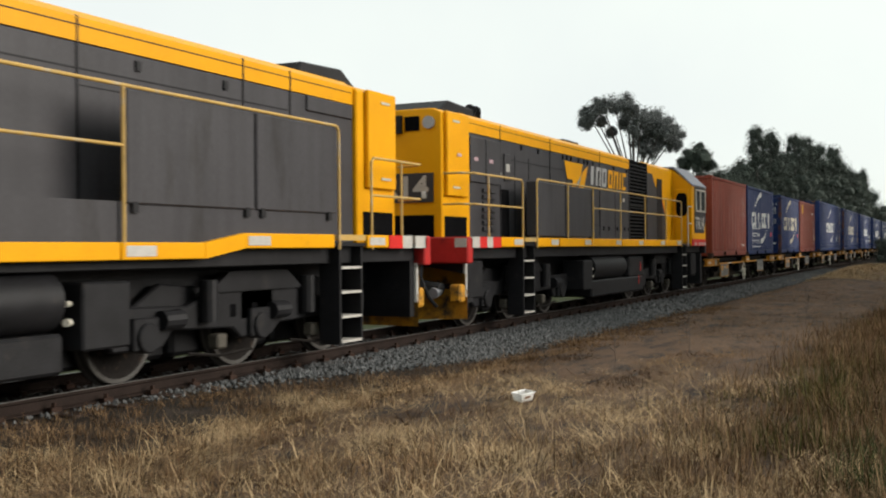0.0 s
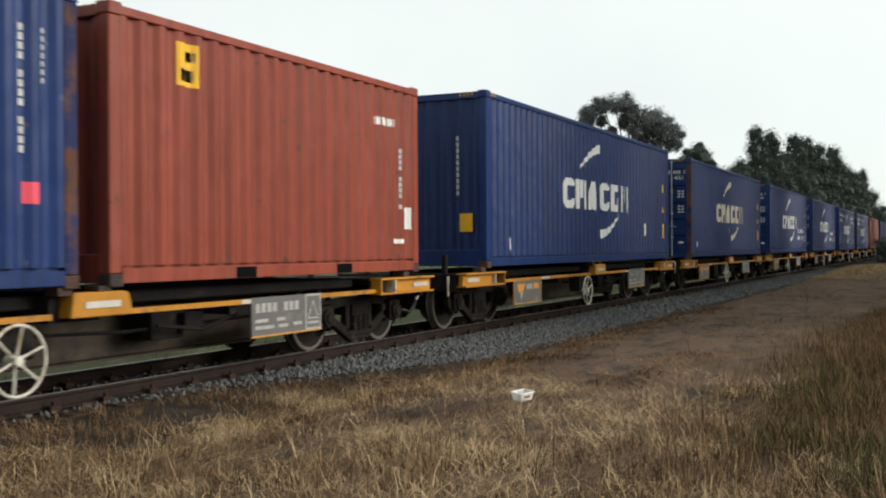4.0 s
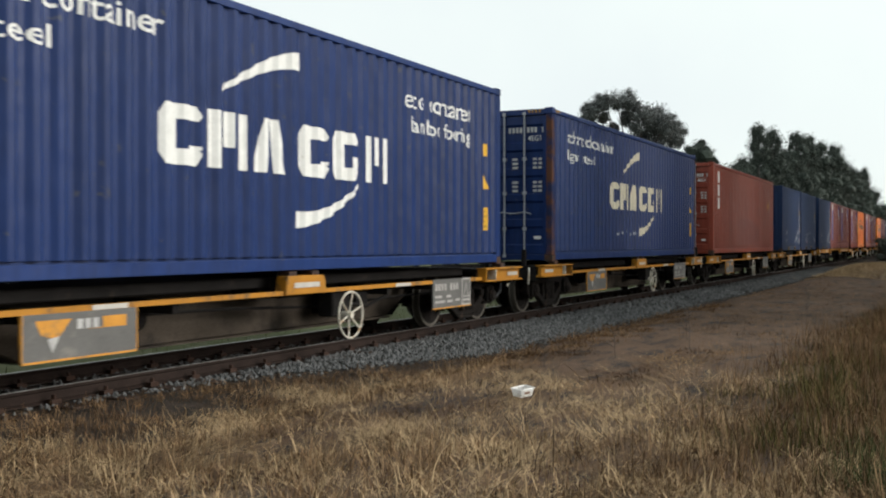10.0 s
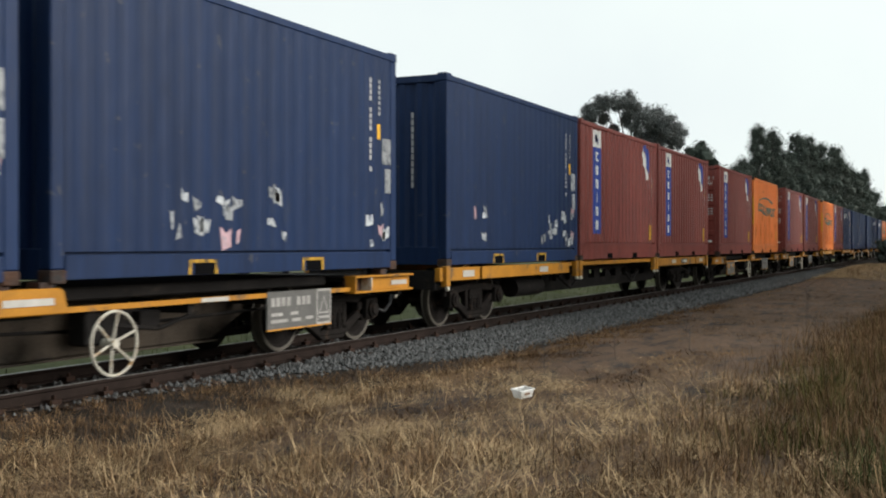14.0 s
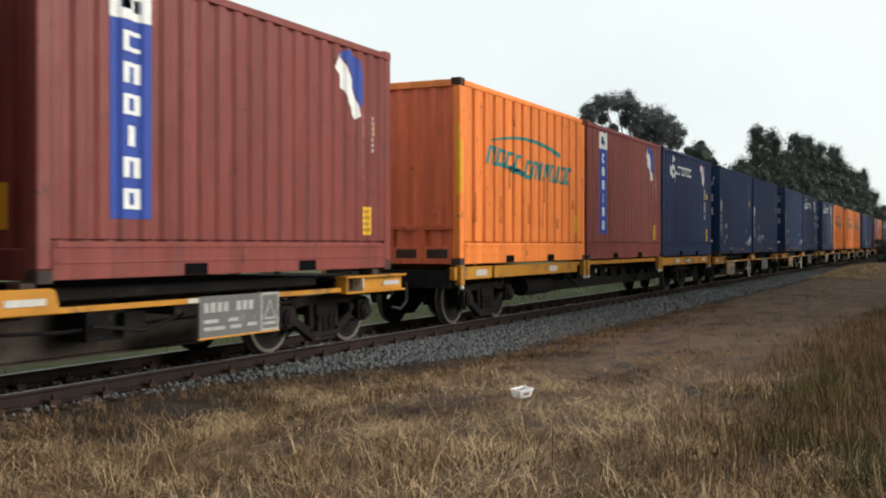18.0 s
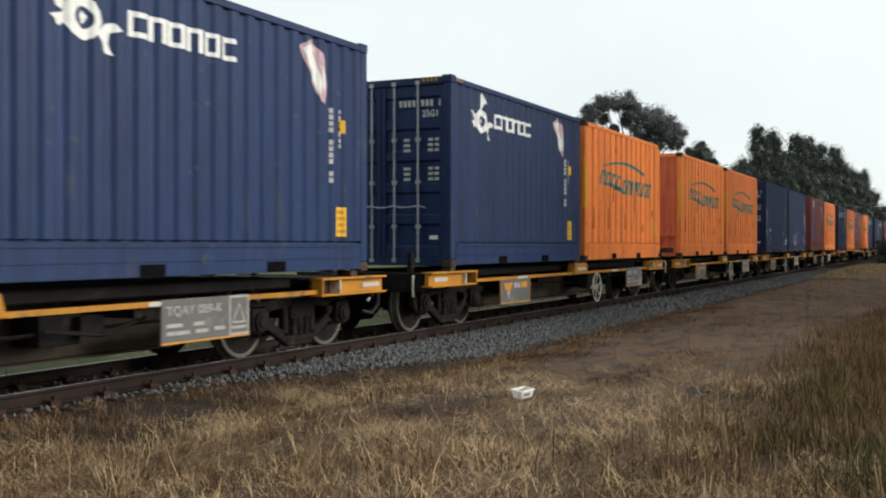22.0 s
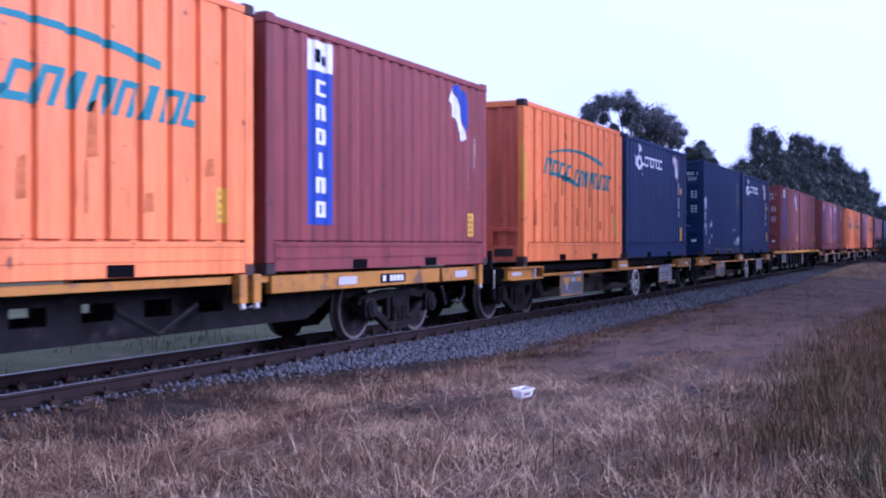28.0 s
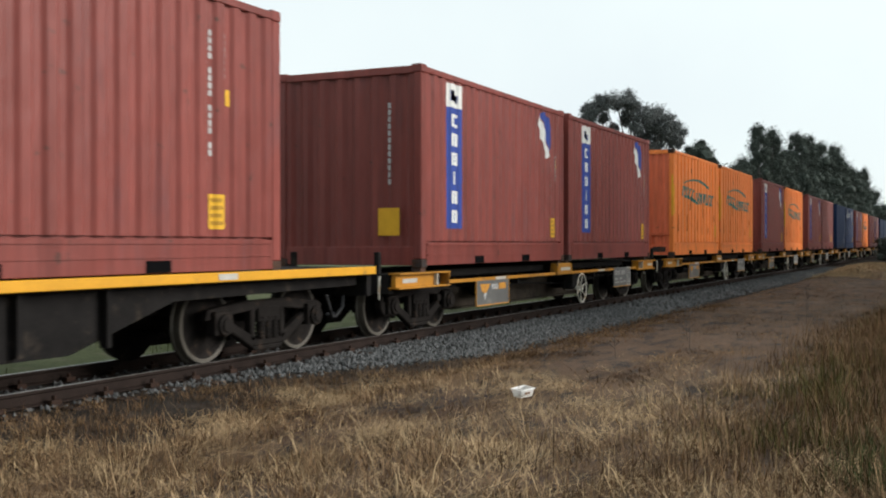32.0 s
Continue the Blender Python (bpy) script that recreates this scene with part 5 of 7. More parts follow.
    part("hood_end", bm, LOCO_YELLOW, r, "yellow hood end with headlights", bevel=0.02)
    for s in (-1, 1):
        boxes("sand_locker", [(-8.34, -7.55, *sorted((s * 0.86, s * 0.93)), 2.08, 3.41)], LOCO_YELLOW, r, bevel=0.015)
        # Black sheets paint in the shade of the step and end wells.
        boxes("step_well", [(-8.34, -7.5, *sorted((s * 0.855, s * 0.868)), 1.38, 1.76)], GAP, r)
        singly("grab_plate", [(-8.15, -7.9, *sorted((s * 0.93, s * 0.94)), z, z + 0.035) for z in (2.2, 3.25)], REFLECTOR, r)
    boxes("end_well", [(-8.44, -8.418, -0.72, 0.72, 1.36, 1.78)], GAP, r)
    boxes("number_board", [(-8.445, -8.422, -0.72, 0.62, 1.98, 2.44)], LOCO_GREY, r)
    bm = shift(lettering("TR14", 1.18, 0.36, 0.03), 0, 0, 2.04)
    for v in bm.verts:
        v.co = Vector((-8.45, 0.54 - v.co.x, v.co.z))
    part("fleet_number", bm, REFLECTOR, r)
    boxes("light_box", [(-8.49, -8.42, -0.18, 0.42, 3.08, 3.36)], LOCO_BLACK, r)
    boxes("marker_panel", [(-8.435, -8.42, -0.48, -0.22, 3.11, 3.34)], GAP, r)
    for y in (0.0, 0.25):
        bm = bmesh.new()
        rod(bm, (-8.53, y, 3.22), (-8.47, y, 3.22), 0.095, 16)
        part("headlight", bm, REFLECTOR, r, "round glass headlight", smooth=True)
    bm = bmesh.new()
    rod(bm, (-8.47, -0.65, 3.23), (-8.42, -0.65, 3.23), 0.1, 16)
    part("classification_light", bm, GALV, r, smooth=True)
    # hood details
    bm = bmesh.new()
    for x in (-6.72, -6.40):
        for z in np.arange(1.55, 2.25, 0.11):
            prism(bm, [(x, z), (x + 0.26, z), (x + 0.26, z + 0.06), (x, z + 0.06)], -0.84, -0.80)
    tagged(part("louvre_rows", bm, LOCO_GREY, r), kind="stuff")
    singly("door_outline", [(x, x + 0.02, -0.806, -0.801, 1.5, 2.95) for x in (-5.2, -4.5, -2.3, 1.25)] + [(-7.3, 2.4, -0.806, -0.801, 2.84, 2.855), (-1.7, 0.0, -0.806, -0.801, 1.745, 1.76)], LOCO_BLACK, r)
    singly("door_latch", [(x, x + 0.07, -0.825, -0.80, z, z + 0.09) for x, z in [(q, 3.07) for q in (-4.9, -4.0, -2.55, -2.29, -2.03, -1.54, -1.15, -0.9, -0.52, 1.1, 2.2)] + [(q, 1.92) for q in (-1.5, -1.25, -1.0)] + [(q, 1.64) for q in (0.27, 0.7, 1.37, 2.0, 2.35)]], LOCO_BLACK, r)
    singly("door_latch", [(x, x + 0.07, 0.80, 0.825, z, z + 0.10) for x, z in [(q, 3.02) for q in (2.1, 1.35, 1.0, -0.2, -1.3, -3.2, -4.6)] + [(q, 1.86) for q in (2.2, 1.75)]], LOCO_BLACK, r)
    singly("door_outline", [(-5.8, 0.9, 0.801, 0.806, 2.93, 2.945), (-5.8, -2.4, 0.801, 0.806, 2.78, 2.79), (1.6, 1.615, 0.801, 0.806, 1.75, 2.6)], LOCO_BLACK, r)
    singly("small_label", [(1.35, 1.55, 0.802, 0.81, 2.52, 2.60), (0.95, 1.22, 0.802, 0.81, 2.50, 2.60)], REFLECTOR, r)
    singly("roof_seam", [(-7.3, 2.4, *sorted((s * 0.806, s * 0.809)), 3.33, 3.342) for s in (-1, 1)], LOCO_BLACK, r)
    singly("small_label", [(x, x + 0.14, -0.81, -0.802, z, z + 0.09) for x, z in ((-7.1, 2.6), (-6.75, 2.6), (-6.0, 2.5), (-3.15, 2.35), (-1.05, 2.3), (1.9, 2.35))], REFLECTOR, r)
    bm = bmesh.new()
    patch(bm, [(-2.44, 3.05), (-1.22, 3.05), (-1.36, 2.80), (-1.73, 2.56), (-1.86, 2.40), (-2.0, 2.42), (-1.90, 2.68), (-2.27, 2.69)])
    patch(bm, [(-0.87, 3.04), (-1.25, 2.88), (-1.46, 2.60), (-1.63, 2.24), (-1.19, 2.47)])
    shift(bm, 0, -0.812, 0)
    part("operator_mark", bm, LOCO_YELLOW, r, "plain yellow angular operator mark")
    bm = bmesh.new()
    patch(bm, [(-1.30, 2.84), (-1.72, 2.54), (-1.48, 2.62)])
    patch(bm, [(-1.86, 2.39), (-1.76, 2.52), (-1.70, 2.42)])
    shift(bm, 0, -0.8125, 0)
    tagged_part("mark_accent", bm, PALE, r)
    for k, (kind, w) in enumerate((("post", 0.40), ("arch", 0.38), ("ring", 0.34))):
        bm = bmesh.new()
        blocky(bm, kind, (-0.78, -0.30, 0.16)[k], 2.64, w, 0.42, 0.12)
        part("mark_bar", shift(bm, 0, -0.812, 0), PALE, r, "plain grey operator bars")
    for k, (kind, w) in enumerate((("ring", 0.36), ("arch", 0.36), ("post", 0.22), ("hook", 0.32))):
        bm = bmesh.new()
        blocky(bm, kind, (0.64, 1.10, 1.52, 1.80)[k], 2.63, w, 0.42, 0.12)
        part("mark_bar", shift(bm, 0, -0.812, 0), LOCO_YELLOW, r, "plain yellow operator bars")
    boxes("raised_panel", [(-7.25, -6.62, -0.835, -0.80, 2.36, 3.12)], LOCO_GREY, r, bevel=0.01)
    boxes("raised_panel", [(-6.58, -5.95, -0.835, -0.80, 2.36, 3.12)], LOCO_GREY, r, bevel=0.01)
    boxes("round_notice", [(-5.75, -5.45, -0.83, -0.80, 2.45, 2.95)], LOCO_GREY, r, bevel=0.02)
    boxes("paper_notice", [(-5.68, -5.52, -0.836, -0.831, 2.62, 2.76)], REFLECTOR, r)
    boxes("red_notice", [(-7.1, -6.95, -0.84, -0.836, 2.72, 2.78)], PINK_PAPER, r)
    boxes("red_notice", [(-6.45, -6.3, -0.84, -0.836, 2.72, 2.78)], PINK_PAPER, r)
    boxes("red_notice", [(-8.0, -7.85, -0.945, -0.93, 2.72, 2.77)], PINK_PAPER, r)
    # Flat black sheet on the hood, a doorway's shade as colour.
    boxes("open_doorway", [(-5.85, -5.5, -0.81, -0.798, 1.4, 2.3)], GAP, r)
    if not cab:
        boxes("white_notice", [(-1.1, -0.86, -0.81, -0.802, 2.33, 2.42)], WHITE, r)
        boxes("yellow_notice", [(-1.5, -1.34, -0.81, -0.802, 2.33, 2.40)], STICKER, r)
        boxes("rail_end_light", [(-6.12, -6.02, -1.37, -1.31, 2.70, 2.80)], WHITE, r)
        boxes("top_hatch", [(-7.3, -6.2, 0.80, 0.83, 2.98, 3.17)], LOCO_GREY, r, bevel=0.01)
    # roof fittings
    bm = bmesh.new()
    prism(bm, [(-7.9, 3.48), (-6.4, 3.48), (-6.5, 3.66), (-7.5, 3.70)], -0.55, 0.55)
    part("roof_hatch", bm, LOCO_BLACK, r, bevel=0.02)
    for x in (-6.2, -5.95):
        bm = bmesh.new()
        rod(bm, (x + 0.2, -0.35, 3.68), (x, -0.35, 3.68), 0.03, 10, 0.12)
        rod(bm, (x + 0.2, -0.35, 3.68), (x + 0.2, -0.35, 3.46), 0.025, 8)
        part("air_horn", bm, LOCO_BLACK, r, smooth=True)
    for a, b, z in ((-3.4, -2.9, 3.57), (-1.4, -0.4, 3.61), (0.2, 1.9, 3.55), (2.2, 4.3, 3.55)):
        boxes("exhaust_cover", [(a, b, -0.45, 0.45, 3.49, z)], LOCO_BLACK, r, bevel=0.02)
    # cab
    bm = bmesh.new()
    profile(bm, [(-1.35, 1.27), (1.35, 1.27), (1.35, 3.0), (0.80, 3.46), (-0.80, 3.46), (-1.35, 3.0)], 7.02, 8.88)
    part("cab", bm, LOCO_YELLOW, r, "full-width yellow driving cab", bevel=0.02)
    bm = bmesh.new()
    profile(bm, [(-1.37, 2.98), (-0.82, 3.49), (0.82, 3.49), (1.37, 2.98), (1.37, 3.02), (0.84, 3.54), (-0.84, 3.54), (-1.37, 3.02)][::-1], 7.0, 8.93)
    part("cab_roof", bm, ROOF_GREY, r, "grey sloping cab roof")
    for s in (-1, 1):
        y = s * 1.352
        bm = bmesh.new()
        prism(bm, [(7.34, 1.64), (8.64, 1.64), (8.86, 2.05), (8.86, 2.97), (7.34, 2.97)], *sorted((y, y + s * 0.006)))
        part("number_panel", bm, LOCO_GREY, r)
        bm = shift(lettering("TR14", 1.16, 0.37, 0.022), 0, 0, 1.74)
        for v in bm.verts:
            v.co = Vector((7.42 + v.co.x, y - 0.012, v.co.z)) if s < 0 else Vector((8.60 - v.co.x, y + 0.012, v.co.z))
        part("fleet_number", bm, REFLECTOR, r)
        boxes("cab_stripe", [(7.03, 8.87, *sorted((y, y + s * 0.008)), 1.27, 1.46)], LOCO_RED, r, "red lower cab stripe")
        singly("reflective_tape", [(a, a + 0.22, *sorted((y + s * 0.008, y + s * 0.012)), 1.29, 1.37) for a in (7.35, 7.9, 8.25, 8.6)], REFLECTOR, r)
        for a, b in ((7.47, 8.05), (8.07, 8.74)):
            win = boxes("cab_window", [(a, b, *sorted((y + s * 0.01, y + s * 0.04)), 2.26, 2.30), (a, b, *sorted((y + s * 0.01, y + s * 0.04)), 2.86, 2.90),
                                       (a, a + 0.04, *sorted((y + s * 0.01, y + s * 0.04)), 2.30, 2.86), (b - 0.04, b, *sorted((y + s * 0.01, y + s * 0.04)), 2.30, 2.86)], HANDWHEEL, r, "cab window in a pale metal frame")
            # A black sheet behind the pane paints in the dark cab interior.
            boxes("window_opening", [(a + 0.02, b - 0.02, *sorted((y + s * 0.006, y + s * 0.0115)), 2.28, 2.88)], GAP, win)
            boxes("pane", [(a + 0.04, b - 0.04, *sorted((y + s * 0.016, y + s * 0.022)), 2.30, 2.86)], PANE, win)
    door = boxes("cab_door", [(6.985, 7.02, -1.28, -0.86, 1.36, 2.9)], LOCO_YELLOW, r, "yellow cab door with a round-cornered window", bevel=0.02)
    bm = bmesh.new()
    out = [(0.5 * math.cos(a), math.sin(a)) for a in np.linspace(0, 2 * math.pi, 20, endpoint=False)]
    v = [bm.verts.new((6.975, -1.07 + 0.16 * max(-1, min(1, 2.4 * c)), 2.45 + 0.33 * max(-1, min(1, 1.15 * d)))) for c, d in out]
    bm.faces.new(v)
    # Black face: the dark interior is painted in place of glass.
    part("door_window", bm, GAP, door, "dark rounded door window")
    # side platforms, lockers, rails and steps
    for s in (-1, 1):
        for a, b in ((-5.45, -3.85), (-3.8, -2.17)) if cab else ((-6.02, -4.42), (-4.38, -2.42)):
            boxes("side_locker", [(a, b, *(sorted((s * 1.12, s * 1.31)) + [1.46, 2.45] if cab else sorted((s * 1.26, s * 1.33)) + [1.68, 2.72]))], LOCO_GREY, r, "dark grey walkway locker", bevel=0.015)
            for x in (a + 0.12, b - 0.12):
                boxes("locker_foot", [(x - 0.03, x + 0.05, *(sorted((s * 1.28, s * 1.335))), *((1.40, 1.46) if cab else (1.60, 1.70)))], LOCO_BLACK, r)
        y = s * 1.345
        top, mid = (2.48, 2.06) if cab else (2.74, 2.2)
        for a, b in ((-5.5 if cab else -6.08, 5.75),):
            bm = bmesh.new()
            pipe(bm, [(a, y, 1.25), (a, y, top - 0.06), (a + 0.06, y, top), (b - 0.06, y, top), (b, y, top - 0.06), (b, y, 1.25)], 0.018, 8)
            rail = part("handrail", bm, RAIL_YELLOW, r, "yellow tubular handrail", smooth=True)
            bm = bmesh.new()
            pipe(bm, [(-2.2 if cab else -2.36, y, mid), (b, y, mid)], 0.016, 8)
            part("middle_rail", bm, RAIL_YELLOW, rail, smooth=True)
            for x in (-3.8, -2.2, -0.18, 1.93, 3.99) if cab else (-2.36, -0.1, 1.8, 3.9, 5.0):
                bm = bmesh.new()
                rod(bm, (x, y, 1.3), (x, y, top), 0.018, 8)
                part("rail_post", bm, RAIL_YELLOW, rail)
        bm = bmesh.new()
        e = -6.2 if cab else -6.88
        pipe(bm, [(e, y, 1.25), (e, y, 2.36), (e - 0.06, y, 2.42), (-8.25, y, 2.42), (-8.4, s * 1.2, 2.42), (-8.45, s * 0.9, 2.42)], 0.018, 8)
        pipe(bm, [(e, y, 1.94), (-8.25, y, 1.94), (-8.4, s * 1.2, 1.94), (-8.45, s * 0.9, 1.94)], 0.016, 8)
        rod(bm, (-7.7, y, 1.3), (-7.7, y, 2.42), 0.018, 8)
        part("handrail", bm, RAIL_YELLOW, r, smooth=True)
        bm = bmesh.new()
        pipe(bm, [(6.55, y, 1.25), (6.55, y, 2.32), (6.62, y, 2.38), (7.0, y, 2.38)], 0.016, 8)
        pipe(bm, [(6.55, y, 1.9), (7.0, y, 1.9)], 0.018, 8)
        part("grab_rail", bm, REFLECTOR, r, smooth=True)
        for x in (-5.88 if cab else -6.38, 6.15):
            bm = bmesh.new()
            box(bm, x - 0.24, x + 0.24, *sorted((s * 1.02, s * 1.06)), 0.09, 1.28)
            steps = part("steps", bm, LOCO_BLACK, r, "black footsteps with white treads")
            singly("side_plate", [(x - 0.28, x - 0.24, *sorted((s * 1.05, s * 1.33)), 0.09, 1.28), (x + 0.24, x + 0.28, *sorted((s * 1.05, s * 1.33)), 0.09, 1.28)], LOCO_BLACK, steps)
            for z in (0.11, 0.41, 0.71, 1.01):
                boxes("tread", [(x - 0.24, x + 0.24, *sorted((s * 1.08, s * 1.34)), z, z + 0.03)], REFLECTOR, steps)
    # below the frame
    for sx in (-1, 1):
        c = sx * 5.0
        bm = bmesh.new()
        box(bm, -0.3, 0.3, -0.9, 0.9, 0.55, 0.85)
        frame_part = part("bogie", bm, LOCO_BLACK, r, "heavy three-axle bogie", at=pose(c, 0, SINK + RAIL_TOP))
        for s in (-1, 1):
            y0, y1 = sorted((s * 0.78, s * 0.90))
            bm = bmesh.new()
            prism(bm, [(-2.45, 0.52), (-2.3, 0.34), (-1.6, 0.34), (-1.45, 0.50), (-0.45, 0.46), (-0.3, 0.34), (0.3, 0.34), (0.45, 0.46), (1.45, 0.50), (1.6, 0.34), (2.3, 0.34), (2.45, 0.52), (2.45, 0.78), (1.2, 0.74), (0.8, 0.88), (-0.8, 0.88), (-1.2, 0.74), (-2.45, 0.78)], y0, y1)
            part("side_frame", bm, LOCO_BLACK, frame_part, bevel=0.02)
            for k in (-1.9, 0, 1.9):
                bm = bmesh.new()
                rod(bm, (k, s * 0.8, 0.46), (k, s * 1.0, 0.46), 0.15, 14)
                box(bm, k - 0.19, k + 0.19, *sorted((s * 0.86, s * 0.96)), 0.34, 0.66)
                part("axle_box", bm, LOCO_BLACK, frame_part, bevel=0.015)
            bm = bmesh.new()
            prism(bm, [(-2.3, 0.56), (2.3, 0.56), (2.1, 0.64), (1.5, 0.98), (0.6, 0.90), (-0.6, 0.90), (-1.5, 0.98), (-2.1, 0.64)], *sorted((s * 0.70, s * 0.78)))
            part("inner_frame", bm, LOCO_BLACK, frame_part, bevel=0.02)
            for k in (-1.1, 0.75):
                boxes("brake_shoe", [(k - 0.07, k + 0.1, *sorted((s * 0.86, s * 1.0)), 0.26, 0.42)], TREAD, frame_part, "worn pale brake shoe", bevel=0.02)
                bm = bmesh.new()
                pipe(bm, [(k - 0.5, s * 1.0, 0.22), (k + 0.1, s * 1.02, 0.2), (k + 0.6, s * 1.0, 0.26)], 0.018, 6)
                part("brake_rod", bm, BOGIE, frame_part)
            for k in (-0.35, 0.05, 0.45):
                boxes("frame_slot", [(k - 0.05, k + 0.05, *sorted((s * 0.899, s * 0.905)), 0.58, 0.72)], GAP, frame_part)
            for k in (-0.95, 0.95):
                bm = bmesh.new()
                rod(bm, (k, s * 0.96, 0.56), (k, s * 0.96, 1.0), 0.1, 12)
                part("coil_spring", bm, LOCO_BLACK, frame_part)
                bm = bmesh.new()
                rod(bm, (k + 0.45, s * 0.95, 0.62), (k + 0.75, s * 0.95, 0.62), 0.1, 12)
                part("brake_cylinder", bm, LOCO_BLACK, frame_part)
            bm = bmesh.new()
            prism(bm, [(-0.9, 0.86), (0.9, 0.86), (0.55, 1.08), (-0.55, 1.08)], *sorted((s * 0.84, s * 0.94)))
            part("bolster_end", bm, LOCO_BLACK, frame_part)
        for k in (-1.9, 0, 1.9):
            boxes("traction_motor", [(k - 0.9, k + 0.9, -0.42, 0.42, 0.16, 0.80)], LOCO_BLACK, frame_part, bevel=0.05)
            w = wheelset(frame_part, k, LOCO_R, LOCO_RIM)
            WHEELS.append((w, k, LOCO_R))
    for s in (-1, 1):
        bm = bmesh.new()
        rod(bm, (-1.75, s * 0.98, 0.82), (0.65, s * 0.98, 0.82), 0.27, 20)
        part("air_reservoir", bm, LOCO_BLACK, r, "black air reservoir", smooth=True)
        boxes("battery_box", [(-2.55, -1.95, *sorted((s * 0.8, s * 1.25)), 0.38, 0.98)], LOCO_BLACK, r, bevel=0.02)
        bm = bmesh.new()
        rod(bm, (-1.88, s * 1.16, 0.64), (-1.8, s * 1.2, 0.64), 0.034, 10)
        part("filler_cap", bm, HANDWHEEL, r, "white filler cap", smooth=True)
        bm = bmesh.new()
        rod(bm, (-1.88, s * 1.16, 0.8), (-1.8, s * 1.2, 0.8), 0.026, 10)
        part("drain_valve", bm, HANDWHEEL, r, smooth=True)
    boxes("fuel_tank", [(-1.8, 2.35, -1.18, 1.18, 0.2, 0.55), (1.1, 2.35, -1.18, 1.18, 0.55, 1.02)], LOCO_BLACK, r, "black fuel tank", bevel=0.03)
    singly("red_gauge", [(2.05, 2.10, -1.186, -1.182, 0.66, 0.88), (1.87, 1.92, -1.186, -1.182, 0.36, 0.58)], LOCO_RED, r)
    for sx in (-1, 1):
        boxes("end_box", [(*sorted((sx * 8.2, sx * 7.6)), -1.2, -0.8, 0.45, 1.05)], LOCO_BLACK, r, bevel=0.03)
        bm = bmesh.new()
        rod(bm, (sx * 8.05, -1.0, 0.40), (sx * 8.05, -1.0, 1.02), 0.2, 16)
        part("sand_pipe_drum", bm, LOCO_BLACK, r, smooth=True)
        coupler(r, 8.9 if sx > 0 else -8.5, sx)
    bm = bmesh.new()
    v = [bm.verts.new(p) for p in ((-8.36, -1.25, 0.16), (-8.66, 0, 0.14), (-8.36, 1.25, 0.16), (-8.36, 1.25, 0.62), (-8.61, 0, 0.62), (-8.36, -1.25, 0.62))]
    bm.faces.new((v[0], v[1], v[4], v[5]))
    bm.faces.new((v[1], v[2], v[3], v[4]))
    bmesh.ops.solidify(bm, geom=bm.faces[:], thickness=0.04)
    part("cowcatcher", bm, PLOUGH, r, "grimy yellow track plough")
    for s in (-1, 1):
        bm = bmesh.new()
        v = [bm.verts.new(p) for p in ((-8.41, s * 0.12, 0.80), (-8.41, s * 1.25, 0.66), (-8.41, s * 1.25, 0.86), (-8.41, s * 0.35, 1.0))]
        bm.faces.new(v)
        bmesh.ops.solidify(bm, geom=bm.faces[:], thickness=0.03)
        part("plough_wing", bm, PLOUGH_BRIGHT, r)
        boxes("plough_bracket", [(-8.59, -8.39, *sorted((s * 1.05, s * 1.24)), 0.42, 0.70)], PLOUGH_BRIGHT, r, bevel=0.03)
        bm = bmesh.new()
        pipe(bm, [(-8.51, s * 0.55, 0.98), (-8.66, s * 0.6, 0.8), (-8.69, s * 0.75, 0.5), (-8.61, s * 0.85, 0.35)], 0.028, 8)
        part("air_hose", bm, RUBBER, r)
    singly("pilot_frame", [(-8.39, -8.33, y - 0.02, y + 0.02, 0.5, 1.05) for y in (-1.22, 1.22)], REFLECTOR, r)
    boxes("end_plate", [(-8.33, -8.21, -1.2, 1.2, 0.3, 1.08)], LOCO_BLACK, r)
    boxes("plough", [(8.55, 8.75, -1.25, 1.25, 0.15, 1.05)], LOCO_BLACK, r, "black end plough")
    bm = bmesh.new()
    rod(bm, (-8.36, 0.5, 0.8), (-8.56, -0.9, 0.62), 0.1, 12)
    part("jumper_cable", bm, RUBBER, r)
    bm = bmesh.new()
    rod(bm, (-8.67, -0.82, 0.56), (-8.51, -0.82, 0.6), 0.085, 14)
    part("jumper_head", bm, GALV, r, "round silver jumper head", smooth=True)
    return r


# ---- ground and track ----
def height(x, y):
    """The lie of the land: nearly level, with soft humps and a low mound by the track."""
    z = -0.28 + 0.035 * noise.noise(Vector((x * 0.35, y * 0.5, 0))) + 0.018 * noise.noise(Vector((x * 1.7, y * 1.7, 3)))
    z += 0.34 * math.exp(-((x - 60) / 15) ** 2 - ((y + 3.7) / 1.2) ** 2)
    z -= 0.25 * math.exp(-((y - 9) / 4) ** 2)
    z -= 0.14 * min(1.0, max(0.0, (3.0 - abs(y)) / 0.8))
    if abs(y) > 30 or x > 160 or x < -60:
        z -= 0.3
    return z


def surface(x, y):
    """Ground or, beside the rails, the bed of the track."""
    a = abs(y)
    return max(height(x, y), RAIL_TOP - 0.166 - 0.0948 * max(0.0, a - 1.15)) if a < 2.6 else height(x, y)


